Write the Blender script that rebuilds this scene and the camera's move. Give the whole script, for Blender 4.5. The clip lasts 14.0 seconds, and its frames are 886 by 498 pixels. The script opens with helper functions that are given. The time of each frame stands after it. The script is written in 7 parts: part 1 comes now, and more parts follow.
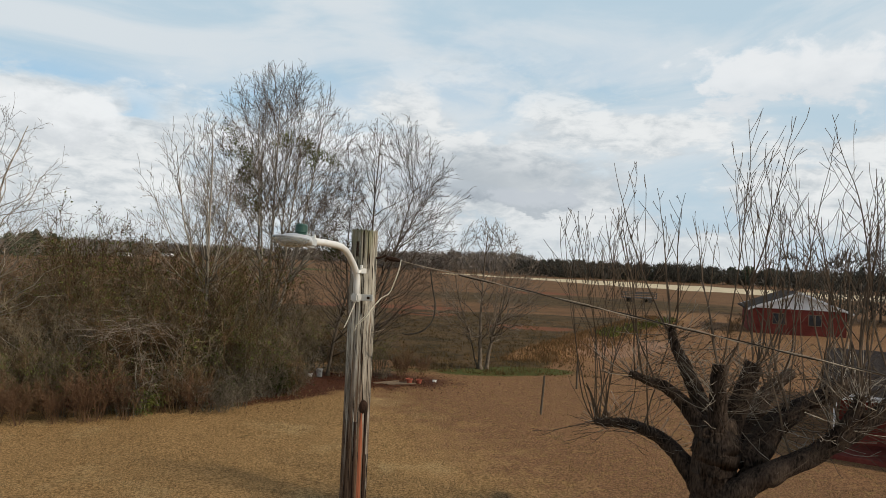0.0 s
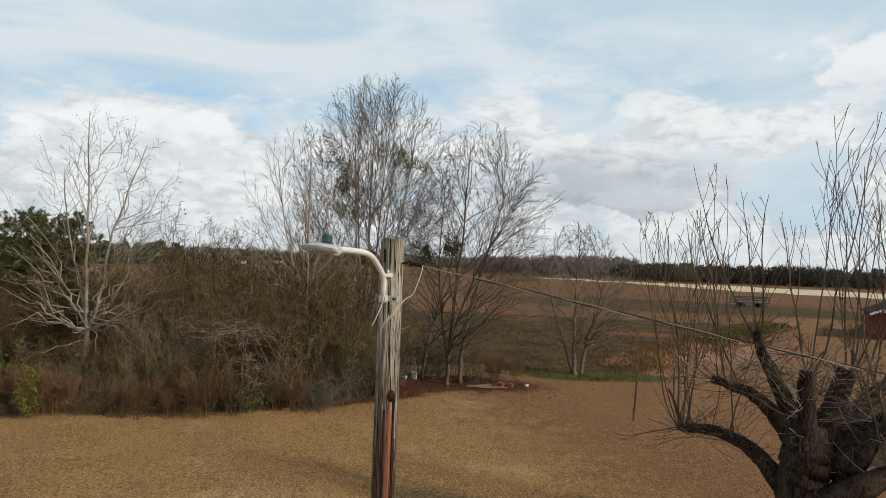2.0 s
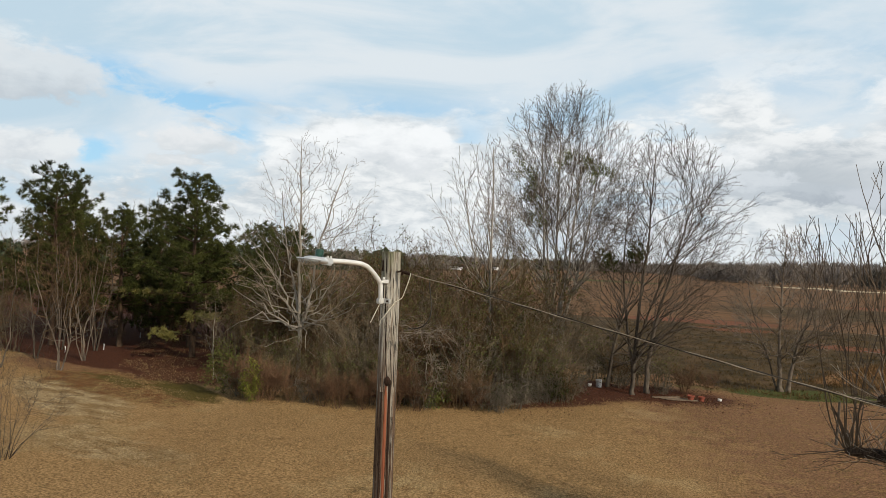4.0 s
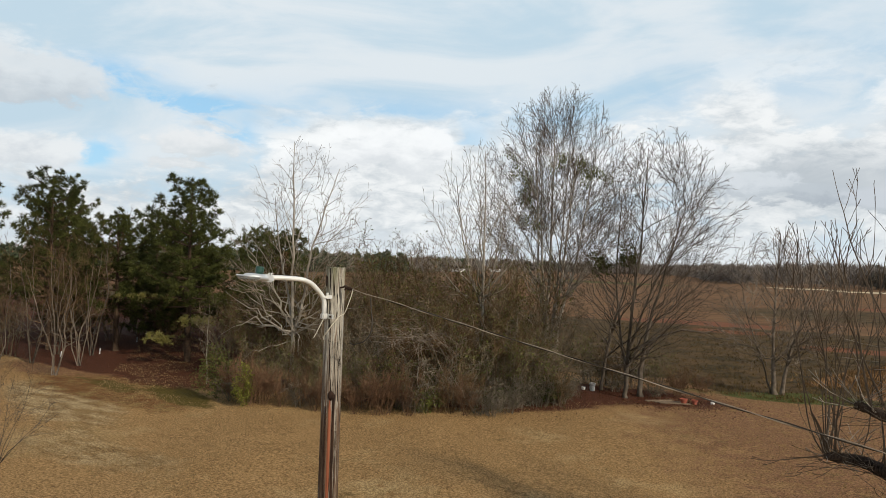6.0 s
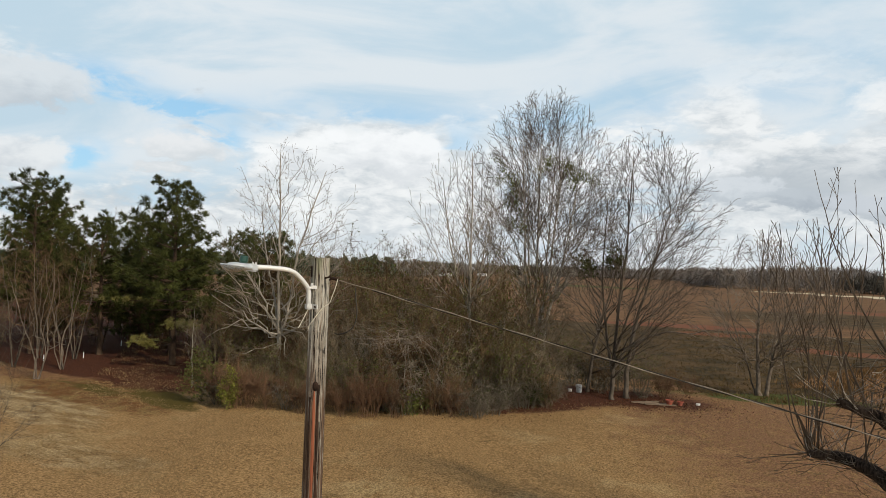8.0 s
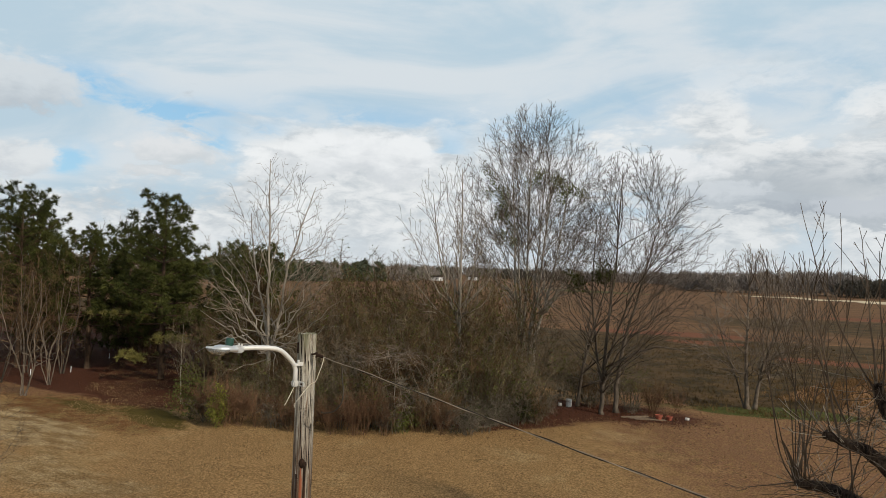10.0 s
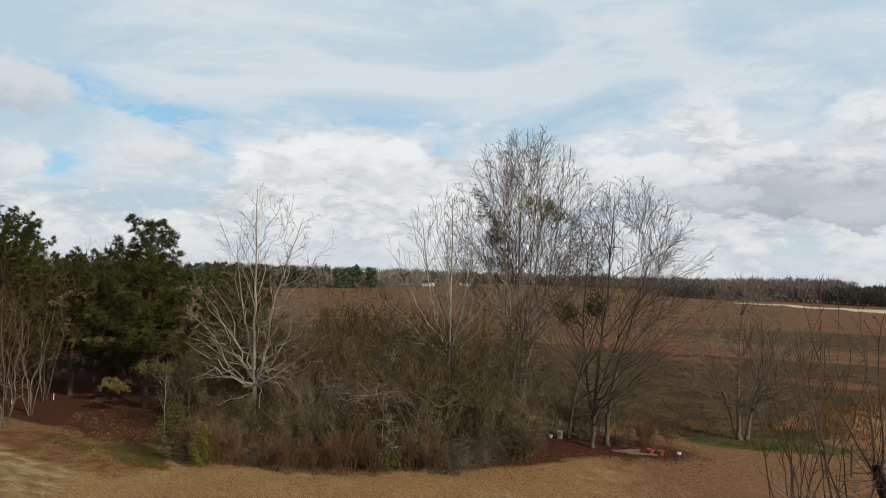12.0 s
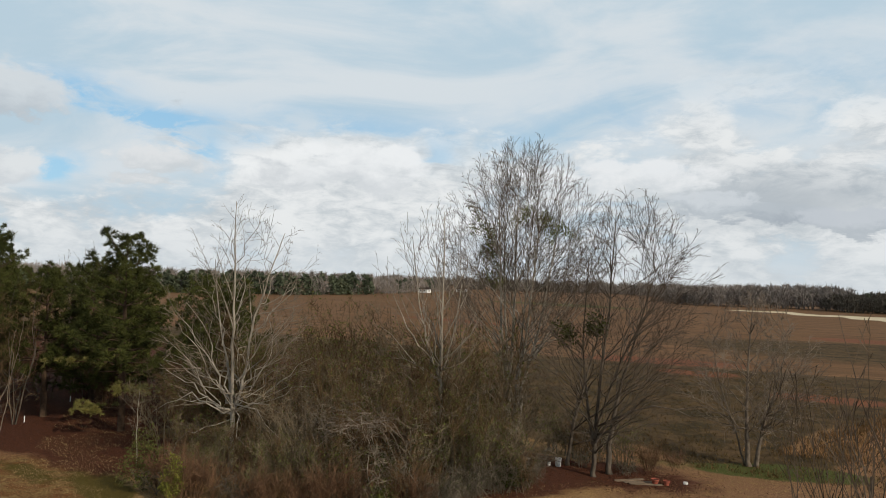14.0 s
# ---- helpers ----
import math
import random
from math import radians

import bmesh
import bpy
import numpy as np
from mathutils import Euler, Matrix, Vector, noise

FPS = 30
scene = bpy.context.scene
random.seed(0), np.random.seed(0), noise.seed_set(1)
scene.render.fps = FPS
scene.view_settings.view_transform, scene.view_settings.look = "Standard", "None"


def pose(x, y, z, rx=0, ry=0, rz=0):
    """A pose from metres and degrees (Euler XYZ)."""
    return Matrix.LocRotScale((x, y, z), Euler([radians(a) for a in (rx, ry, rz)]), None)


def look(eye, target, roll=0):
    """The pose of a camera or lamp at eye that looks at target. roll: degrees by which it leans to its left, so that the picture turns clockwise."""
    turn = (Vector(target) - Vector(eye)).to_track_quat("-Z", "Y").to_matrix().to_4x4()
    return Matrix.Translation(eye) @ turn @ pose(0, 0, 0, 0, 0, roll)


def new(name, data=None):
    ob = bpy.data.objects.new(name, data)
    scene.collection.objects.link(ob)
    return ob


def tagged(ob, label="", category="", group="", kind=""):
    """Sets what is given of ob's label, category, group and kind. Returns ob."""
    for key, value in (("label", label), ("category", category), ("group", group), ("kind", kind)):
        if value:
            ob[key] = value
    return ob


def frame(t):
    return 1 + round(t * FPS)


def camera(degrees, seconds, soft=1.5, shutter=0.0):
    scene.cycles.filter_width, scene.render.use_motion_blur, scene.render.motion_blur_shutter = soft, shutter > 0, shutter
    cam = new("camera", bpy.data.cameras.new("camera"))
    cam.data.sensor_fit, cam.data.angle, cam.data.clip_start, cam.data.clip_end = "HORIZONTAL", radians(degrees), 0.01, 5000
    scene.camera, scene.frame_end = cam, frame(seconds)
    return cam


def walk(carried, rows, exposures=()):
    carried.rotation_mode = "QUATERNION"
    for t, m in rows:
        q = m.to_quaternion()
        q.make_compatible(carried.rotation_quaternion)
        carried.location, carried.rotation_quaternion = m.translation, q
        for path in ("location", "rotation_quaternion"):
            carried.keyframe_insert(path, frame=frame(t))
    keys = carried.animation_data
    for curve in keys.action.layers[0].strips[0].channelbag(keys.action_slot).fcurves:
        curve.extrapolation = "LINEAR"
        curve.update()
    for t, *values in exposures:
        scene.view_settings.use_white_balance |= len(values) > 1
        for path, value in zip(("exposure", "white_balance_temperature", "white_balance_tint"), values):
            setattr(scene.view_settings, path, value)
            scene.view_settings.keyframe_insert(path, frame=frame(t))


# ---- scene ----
cam = camera(65.1, 14.0, soft=0.6)
PATH = [
    (0, (0.566, -0.049, 6.383), (0.518, 1.95, 6.416), 2.5),
    (0.5, (0.572, -0.14, 6.393), (0.536, 1.86, 6.428), 2.3),
    (1, (0.667, -0.228, 6.396), (0.631, 1.771, 6.434), 2.2),
    (1.5, (0.854, -0.368, 6.394), (0.678, 1.624, 6.432), 2.1),
    (2, (1.127, -0.452, 6.403), (0.79, 1.519, 6.439), 2.0),
    (2.5, (1.506, -0.567, 6.423), (0.983, 1.363, 6.457), 2.0),
    (3, (1.944, -0.63, 6.453), (1.243, 1.243, 6.482), 2.1),
    (3.5, (2.426, -0.637, 6.481), (1.569, 1.17, 6.508), 2.1),
    (3.7, (2.711, -0.735, 6.477), (1.799, 1.045, 6.509), 2.0),
    (5.8, (3.488, -0.597, 6.618), (2.557, 1.173, 6.655), 2.0),
    (6, (3.462, -0.571, 6.613), (2.537, 1.202, 6.652), 1.8),
    (6.5, (3.505, -0.588, 6.592), (2.588, 1.189, 6.635), 1.8),
    (7, (3.503, -0.578, 6.564), (2.594, 1.203, 6.611), 1.8),
    (7.2, (3.502, -0.574, 6.548), (2.595, 1.207, 6.596), 1.8),
    (9.3, (3.466, -0.568, 6.465), (2.596, 1.232, 6.525), 1.7),
    (9.5, (3.47, -0.569, 6.549), (2.596, 1.229, 6.609), 1.7),
    (10, (3.518, -0.591, 7.097), (2.649, 1.21, 7.161), 1.7),
    (10.5, (3.497, -0.577, 7.38), (2.635, 1.226, 7.445), 1.7),
    (11, (3.46, -0.541, 7.811), (2.603, 1.265, 7.879), 1.8),
    (11.5, (3.436, -0.424, 8.180), (2.582, 1.383, 8.261), 1.7),
    (12, (3.4, -0.165, 8.508), (2.552, 1.645, 8.583), 1.8),
    (12.5, (3.257, 0.348, 8.734), (2.409, 2.158, 8.814), 1.7),
    (13, (3.003, 0.956, 9.041), (2.158, 2.767, 9.124), 1.8),
    (13.5, (2.795, 1.502, 9.19), (1.955, 3.315, 9.278), 1.8),
    (14, (2.76, 1.801, 9.091), (1.92, 3.614, 9.183), 1.8),
]
walk(cam, [(t, look(eye, target, roll)) for t, eye, target, roll in PATH], [(0, -0.06), (2, 0.0), (3.5, 0.06), (5.8, 0.09), (7.2, 0.09), (9.3, -0.02), (11, -0.08), (14, -0.08)])

# ---- world, sun ----
SUN_DIR = Vector((0.86, -0.30, 0.52)).normalized()
world = bpy.data.worlds.new("sky")
scene.world = world
world.use_nodes = True


def build_sky():
    nt = world.node_tree
    nt.nodes.clear()
    N, L = nt.nodes.new, nt.links.new

    def math_node(op, a, b=None, c=None, clamp=False):
        n = N("ShaderNodeMath")
        n.operation, n.use_clamp = op, clamp
        for k, v in enumerate((a, b, c)):
            if v is None:
                continue
            if isinstance(v, (int, float)):
                n.inputs[k].default_value = v
            else:
                L(v, n.inputs[k])
        return n.outputs[0]

    def mixed(fac, a, b):
        n = N("ShaderNodeMix")
        n.data_type = "RGBA"
        if isinstance(fac, (int, float)):
            n.inputs[0].default_value = fac
        else:
            L(fac, n.inputs[0])
        for k, v in ((6, a), (7, b)):
            if isinstance(v, tuple):
                n.inputs[k].default_value = (*v, 1)
            else:
                L(v, n.inputs[k])
        return n.outputs[2]

    def noise_at(vec, scale, detail, rough, distort=0.0):
        n = N("ShaderNodeTexNoise")
        n.inputs["Scale"].default_value, n.inputs["Detail"].default_value = scale, detail
        n.inputs["Roughness"].default_value, n.inputs["Distortion"].default_value = rough, distort
        L(vec, n.inputs["Vector"])
        return n.outputs["Fac"]

    def ramp(v, lo, hi):
        n = N("ShaderNodeMapRange")
        n.interpolation_type = "SMOOTHSTEP"
        L(v, n.inputs["Value"])
        n.inputs["From Min"].default_value, n.inputs["From Max"].default_value = lo, hi
        return n.outputs[0]

    tc = N("ShaderNodeTexCoord")
    sep = N("ShaderNodeSeparateXYZ")
    L(tc.outputs["Generated"], sep.inputs[0])
    x, y, z = sep.outputs
    az = math_node("ARCTAN2", x, y)          # radians, 0 ahead, positive to the right
    el = math_node("ARCSINE", z)
    # cloud coordinates: long streaks high up, flat-bottomed heaps near the horizon
    comb = N("ShaderNodeCombineXYZ")
    L(az, comb.inputs[0])
    L(math_node("MULTIPLY", el, 2.3), comb.inputs[1])
    comb.inputs[2].default_value = 3.7
    heap = noise_at(comb.outputs[0], 4.2, 8, 0.55, 0.35)
    fine = noise_at(comb.outputs[0], 13.0, 7, 0.6, 0.5)
    crisp = noise_at(comb.outputs[0], 34.0, 9, 0.62, 0.4)
    comb2 = N("ShaderNodeCombineXYZ")
    L(math_node("ADD", az, math_node("MULTIPLY", el, -0.7)), comb2.inputs[0])
    L(math_node("MULTIPLY", el, 3.4), comb2.inputs[1])
    comb2.inputs[2].default_value = 9.1
    streak = noise_at(comb2.outputs[0], 2.6, 8, 0.58, 0.6)

    bend = math_node("ADD", math_node("MULTIPLY", math_node("SUBTRACT", heap, 0.5), 0.10), math_node("MULTIPLY", math_node("SUBTRACT", fine, 0.5), 0.10))
    az_bent = math_node("ADD", az, bend)
    el_bent = math_node("ADD", el, math_node("MULTIPLY", math_node("SUBTRACT", fine, 0.5), 0.06))

    def spot(a, e, wa, we):
        """A ragged oval in azimuth and elevation (degrees)."""
        da = math_node("DIVIDE", math_node("SUBTRACT", az_bent, radians(a)), radians(wa))
        de = math_node("DIVIDE", math_node("SUBTRACT", el_bent, radians(e)), radians(we))
        q = math_node("ADD", math_node("MULTIPLY", da, da), math_node("MULTIPLY", de, de))
        return math_node("EXPONENT", math_node("MULTIPLY", q, -1.0))

    sky = N("ShaderNodeTexSky")
    sky.sky_type, sky.sun_disc = "NISHITA", False
    sky.sun_elevation = math.asin(SUN_DIR.z)
    sky.sun_rotation = math.atan2(SUN_DIR.x, SUN_DIR.y)
    sky.air_density, sky.dust_density = 1.0, 1.2
    blue = N("ShaderNodeVectorMath")
    blue.operation = "SCALE"
    L(sky.outputs[0], blue.inputs[0])
    blue.inputs["Scale"].default_value = 0.15
    # high veil: pale grey-white with bluish thin places
    veil = mixed(ramp(streak, 0.36, 0.60), (0.52, 0.65, 0.73), (0.72, 0.765, 0.785))
    breaks = None
    for blue_spot, much in (((-53.4, 13.2, 3.2, 1.1), 1.0), ((-48.0, 11.8, 5.0, 0.8), 1.0), ((-45.0, 10.4, 3.0, 1.4), 1.0), ((-39.6, 10.9, 2.0, 0.7), 0.7), ((-54.9, 7.6, 1.3, 0.9), 1.0), ((-24.9, 10.2, 2.8, 1.1), 0.55), ((-34.0, 12.6, 8.0, 1.3), 0.5), ((-24.0, 11.6, 6.0, 1.5), 0.45), ((-43.0, 9.2, 2.2, 1.2), 0.6)):
        q = math_node("MULTIPLY", spot(*blue_spot), much)
        breaks = q if breaks is None else math_node("ADD", breaks, q)
    gaps = math_node("ADD", breaks, math_node("MULTIPLY", math_node("ADD", spot(4, 15, 12, 3.2), spot(-12, 13, 8, 2.5)), 0.30))
    gaps = math_node("MULTIPLY", gaps, math_node("ADD", 0.35, ramp(fine, 0.35, 0.65)))
    open_sky = math_node("MULTIPLY", gaps, 1.05, None, True)
    base = mixed(open_sky, veil, mixed(0.7, blue.outputs[0], (0.30, 0.56, 0.75)))
    # heaped clouds low over the horizon
    low = ramp(el, radians(17), radians(4))
    bank = math_node("ADD", heap, math_node("MULTIPLY", math_node("ADD", spot(-29.5, 8.3, 5.0, 2.6), spot(-35, 6.5, 5.0, 2.2)), 0.24))
    bank = math_node("ADD", bank, math_node("ADD", math_node("MULTIPLY", math_node("SUBTRACT", fine, 0.5), 0.17), math_node("MULTIPLY", math_node("SUBTRACT", crisp, 0.5), 0.12)))
    heap_mask = math_node("MULTIPLY", ramp(math_node("ADD", bank, math_node("MULTIPLY", low, 0.20)), 0.56, 0.68), ramp(el, radians(19), radians(11)))
    heap_mask = math_node("MULTIPLY", heap_mask, math_node("SUBTRACT", 1.0, math_node("MULTIPLY", breaks, 0.85), None, True))
    lit = ramp(math_node("ADD", math_node("MULTIPLY", crisp, 0.35), math_node("ADD", math_node("MULTIPLY", fine, 0.45), math_node("MULTIPLY", heap, 0.4))), 0.48, 0.70)
    shade = mixed(lit, (0.56, 0.60, 0.62), (0.87, 0.87, 0.85))
    grey = math_node("MULTIPLY", math_node("ADD", spot(2, 7.0, 9, 2.0), spot(-46, 13.5, 6, 2.6)), 0.75)
    shade = mixed(grey, shade, (0.37, 0.42, 0.46))
    col = mixed(heap_mask, base, shade)
    comb3 = N("ShaderNodeCombineXYZ")
    L(az, comb3.inputs[0])
    L(math_node("MULTIPLY", el, 1.35), comb3.inputs[1])
    comb3.inputs[2].default_value = 1.9
    puff = noise_at(comb3.outputs[0], 22.0, 9, 0.58, 0.25)

    def heapcloud(a, e, wa, we, top, foot):
        """One heaped cloud with a ragged bright top and a grey foot."""
        core = spot(a, e, wa, we)
        ragged = math_node("ADD", math_node("MULTIPLY", math_node("SUBTRACT", fine, 0.5), 0.9), math_node("ADD", math_node("MULTIPLY", math_node("SUBTRACT", heap, 0.5), 0.6), math_node("MULTIPLY", math_node("SUBTRACT", puff, 0.5), 1.3)))
        m = math_node("ADD", core, math_node("MULTIPLY", ragged, ramp(core, 0.01, 0.25)))
        lift_ = ramp(math_node("ADD", math_node("SUBTRACT", el, radians(e)), math_node("MULTIPLY", math_node("ADD", math_node("SUBTRACT", fine, 0.5), math_node("SUBTRACT", puff, 0.5)), radians(5))), radians(-we), radians(we * 0.6))
        return ramp(m, 0.33, 0.66), mixed(lift_, foot, top)

    banks = (
        (-58.3, 12.2, 4.6, 2.3, (0.70, 0.73, 0.74), (0.52, 0.56, 0.59)),
        (-59.0, 7.2, 4.0, 1.5, (0.80, 0.81, 0.80), (0.62, 0.65, 0.67)),
        (-48.0, 8.4, 4.6, 1.5, (0.80, 0.80, 0.79), (0.63, 0.66, 0.67)),
        (-37.5, 8.4, 4.0, 1.6, (0.92, 0.92, 0.90), (0.66, 0.68, 0.69)),
        (-31.2, 9.1, 5.0, 2.2, (0.92, 0.92, 0.905), (0.68, 0.70, 0.71)),
        (-9.5, 8.6, 7.0, 1.7, (0.88, 0.88, 0.87), (0.66, 0.69, 0.70)),
        (-3.5, 6.4, 4.5, 1.0, (0.66, 0.69, 0.71), (0.50, 0.54, 0.57)),
        (1.4, 5.7, 4.2, 1.1, (0.50, 0.54, 0.57), (0.40, 0.44, 0.48)),
        (6.8, 5.2, 4.5, 1.1, (0.58, 0.61, 0.64), (0.46, 0.50, 0.53)),
        (25.0, 14.5, 8.0, 2.6, (0.88, 0.88, 0.87), (0.74, 0.76, 0.77)),
    )
    for a, e, wa, we, top, foot in banks:
        msk, paint = heapcloud(a, e, wa, we, top, foot)
        col = mixed(math_node("MULTIPLY", msk, 0.9), col, paint)
    haze = math_node("MULTIPLY", ramp(el, radians(5), radians(0)), 0.55)
    col = mixed(haze, col, (0.66, 0.70, 0.72))
    cool = N("ShaderNodeVectorMath")
    cool.operation = "MULTIPLY"
    L(col, cool.inputs[0])
    cool.inputs[1].default_value = (0.975, 1.0, 1.03)
    col = cool.outputs[0]
    # overhead the sky is mostly open blue
    high = ramp(el, radians(25), radians(42))
    dome = N("ShaderNodeVectorMath")
    dome.operation = "SCALE"
    L(sky.outputs[0], dome.inputs[0])
    dome.inputs["Scale"].default_value = 0.085
    col = mixed(math_node("MULTIPLY", high, math_node("ADD", 0.55, math_node("MULTIPLY", ramp(streak, 0.6, 0.4), 0.4))), col, dome.outputs[0])
    bg = N("ShaderNodeBackground")
    L(col, bg.inputs[0])
    bg.inputs[1].default_value = 1.0
    out = N("ShaderNodeOutputWorld")
    L(bg.outputs[0], out.inputs[0])


build_sky()
sun_data = bpy.data.lights.new("sun", "SUN")
sun_data.energy, sun_data.angle, sun_data.color = 3.7, radians(1.5), (1.0, 0.885, 0.73)
sun = new("sun", sun_data)
sun.matrix_world = look(SUN_DIR * 60, (0, 0, 0))


# ---- materials ----
def surface(name, dark, light, scale, rough=0.85, bump=0.3, bump_scale=None, metal=0.0, detail=6, second=None, stretch=(1, 1, 1), spread=(0.35, 0.65), vary=0.0, distance=0.02, leafy=0.0, fine=0.4):
    """Two tones mixed by noise at two scales, with a bump. vary: brightness change from object to object."""
    m = bpy.data.materials.new(name)
    m.use_nodes = True
    nt = m.node_tree
    N, L = nt.nodes.new, nt.links.new
    bsdf = nt.nodes["Principled BSDF"]
    tc = N("ShaderNodeTexCoord")
    mp = N("ShaderNodeMapping")
    mp.inputs["Scale"].default_value = stretch
    L(tc.outputs["Object"], mp.inputs[0])
    n1, n2 = N("ShaderNodeTexNoise"), N("ShaderNodeTexNoise")
    for n, s in ((n1, scale), (n2, scale * 0.13)):
        L(mp.outputs[0], n.inputs["Vector"])
        n.inputs["Scale"].default_value, n.inputs["Detail"].default_value = s, detail
    add = N("ShaderNodeMath")
    add.operation = "MULTIPLY_ADD"
    L(n2.outputs["Fac"], add.inputs[0])
    add.inputs[1].default_value = 1 - fine
    half = N("ShaderNodeMath")
    half.operation = "MULTIPLY"
    L(n1.outputs["Fac"], half.inputs[0])
    half.inputs[1].default_value = fine
    L(half.outputs[0], add.inputs[2])
    rng = N("ShaderNodeMapRange")
    L(add.outputs[0], rng.inputs["Value"])
    rng.inputs["From Min"].default_value, rng.inputs["From Max"].default_value = spread
    mix = N("ShaderNodeMix")
    mix.data_type = "RGBA"
    L(rng.outputs[0], mix.inputs[0])
    mix.inputs[6].default_value, mix.inputs[7].default_value = (*dark, 1), (*light, 1)
    col = mix.outputs[2]
    if second:
        n3 = N("ShaderNodeTexNoise")
        L(mp.outputs[0], n3.inputs["Vector"])
        n3.inputs["Scale"].default_value, n3.inputs["Detail"].default_value = second[1], 8
        r3 = N("ShaderNodeMapRange")
        L(n3.outputs["Fac"], r3.inputs["Value"])
        r3.inputs["From Min"].default_value, r3.inputs["From Max"].default_value = second[2], second[2] + 0.08
        m3 = N("ShaderNodeMix")
        m3.data_type = "RGBA"
        L(r3.outputs[0], m3.inputs[0])
        L(col, m3.inputs[6])
        m3.inputs[7].default_value = (*second[0], 1)
        col = m3.outputs[2]
    if vary or leafy:
        info = N("ShaderNodeObjectInfo")
        geo = N("ShaderNodeNewGeometry")
        v = N("ShaderNodeMath")
        v.operation = "MULTIPLY_ADD"
        L((geo if leafy else info).outputs["Random Per Island" if leafy else "Random"], v.inputs[0])
        v.inputs[1].default_value = 2 * (leafy or vary)
        v.inputs[2].default_value = 1 - (leafy or vary)
        hsv = N("ShaderNodeHueSaturation")
        L(v.outputs[0], hsv.inputs["Value"])
        L(col, hsv.inputs["Color"])
        col = hsv.outputs[0]
    L(col, bsdf.inputs["Base Color"])
    bsdf.inputs["Roughness"].default_value, bsdf.inputs["Metallic"].default_value = rough, metal
    if rough > 0.75:
        bsdf.inputs["Specular IOR Level"].default_value = 0.12
    if bump:
        nb = N("ShaderNodeTexNoise")
        L(mp.outputs[0], nb.inputs["Vector"])
        nb.inputs["Scale"].default_value, nb.inputs["Detail"].default_value = bump_scale or scale * 2, 6
        b = N("ShaderNodeBump")
        b.inputs["Strength"].default_value, b.inputs["Distance"].default_value = bump, distance
        L(nb.outputs["Fac"], b.inputs["Height"])
        L(b.outputs[0], bsdf.inputs["Normal"])
    return m


def ground_material():
    """Zones of soil and grass from the sheet's attributes, broken up by noise."""
    m = bpy.data.materials.new("ground")
    m.use_nodes = True
    nt = m.node_tree
    N, L = nt.nodes.new, nt.links.new
    bsdf = nt.nodes["Principled BSDF"]
    tc = N("ShaderNodeTexCoord")

    def noise_at(scale, detail=6, rough=0.6, stretch=None):
        n = N("ShaderNodeTexNoise")
        src = tc.outputs["Object"]
        if stretch:
            mp = N("ShaderNodeMapping")
            mp.inputs["Scale"].default_value = stretch
            mp.inputs["Rotation"].default_value = (0, 0, radians(-32))
            L(src, mp.inputs[0])
            src = mp.outputs[0]
        L(src, n.inputs["Vector"])
        n.inputs["Scale"].default_value, n.inputs["Detail"].default_value, n.inputs["Roughness"].default_value = scale, detail, rough
        return n.outputs["Fac"]

    def ramp(v, lo, hi):
        n = N("ShaderNodeMapRange")
        L(v, n.inputs["Value"])
        n.inputs["From Min"].default_value, n.inputs["From Max"].default_value = lo, hi
        return n.outputs[0]

    def mixed(f, a, b):
        n = N("ShaderNodeMix")
        n.data_type = "RGBA"
        L(f, n.inputs[0])
        for k, v in ((6, a), (7, b)):
            if isinstance(v, tuple):
                n.inputs[k].default_value = (*v, 1)
            else:
                L(v, n.inputs[k])
        return n.outputs[2]

    speck = ramp(noise_at(14.0, 8, 0.75), 0.42, 0.58)
    patch = ramp(noise_at(0.35, 6, 0.6), 0.38, 0.62)
    broad = ramp(noise_at(0.09, 4, 0.55), 0.35, 0.65)
    rows = ramp(noise_at(0.5, 5, 0.6, (0.08, 1.0, 1.0)), 0.35, 0.65)

    def zone(name):
        a = N("ShaderNodeAttribute")
        a.attribute_name = name
        s = N("ShaderNodeMath")
        s.operation = "MULTIPLY_ADD"
        L(noise_at(0.9, 6, 0.65), s.inputs[0])
        s.inputs[1].default_value = 0.7
        s.inputs[2].default_value = -0.35
        t = N("ShaderNodeMath")
        L(a.outputs["Fac"], t.inputs[0])
        L(s.outputs[0], t.inputs[1])
        return ramp(t.outputs[0], 0.38, 0.62)

    lawn = mixed(speck, (0.150, 0.088, 0.034), (0.40, 0.248, 0.108))
    pale = mixed(speck, (0.21, 0.14, 0.062), (0.46, 0.325, 0.155))
    lawn = mixed(ramp(noise_at(0.22, 5, 0.6), 0.52, 0.66), lawn, pale)
    lawn = mixed(zone("redgrass"), lawn, mixed(speck, (0.105, 0.056, 0.027), (0.280, 0.152, 0.076)))
    lawn = mixed(ramp(noise_at(2.6, 6, 0.65), 0.52, 0.64), lawn, mixed(speck, (0.120, 0.069, 0.026), (0.34, 0.205, 0.088)))
    lawn = mixed(ramp(noise_at(0.55, 7, 0.7), 0.62, 0.70), lawn, mixed(speck, (0.07, 0.048, 0.018), (0.25, 0.165, 0.068)))
    # paler, streaky straw tone for patches of the left lawn
    pale_mat = mixed(ramp(noise_at(1.9, 8, 0.7, (0.35, 1.0, 1.0)), 0.44, 0.60), mixed(speck, (0.10, 0.062, 0.024), (0.30, 0.19, 0.085)), mixed(speck, (0.24, 0.168, 0.082), (0.49, 0.375, 0.205)))
    col = mixed(zone("palish"), lawn, pale_mat)
    clod = ramp(noise_at(1.6, 8, 0.75), 0.40, 0.62)
    soil = mixed(rows, (0.095, 0.050, 0.024), (0.180, 0.098, 0.047))
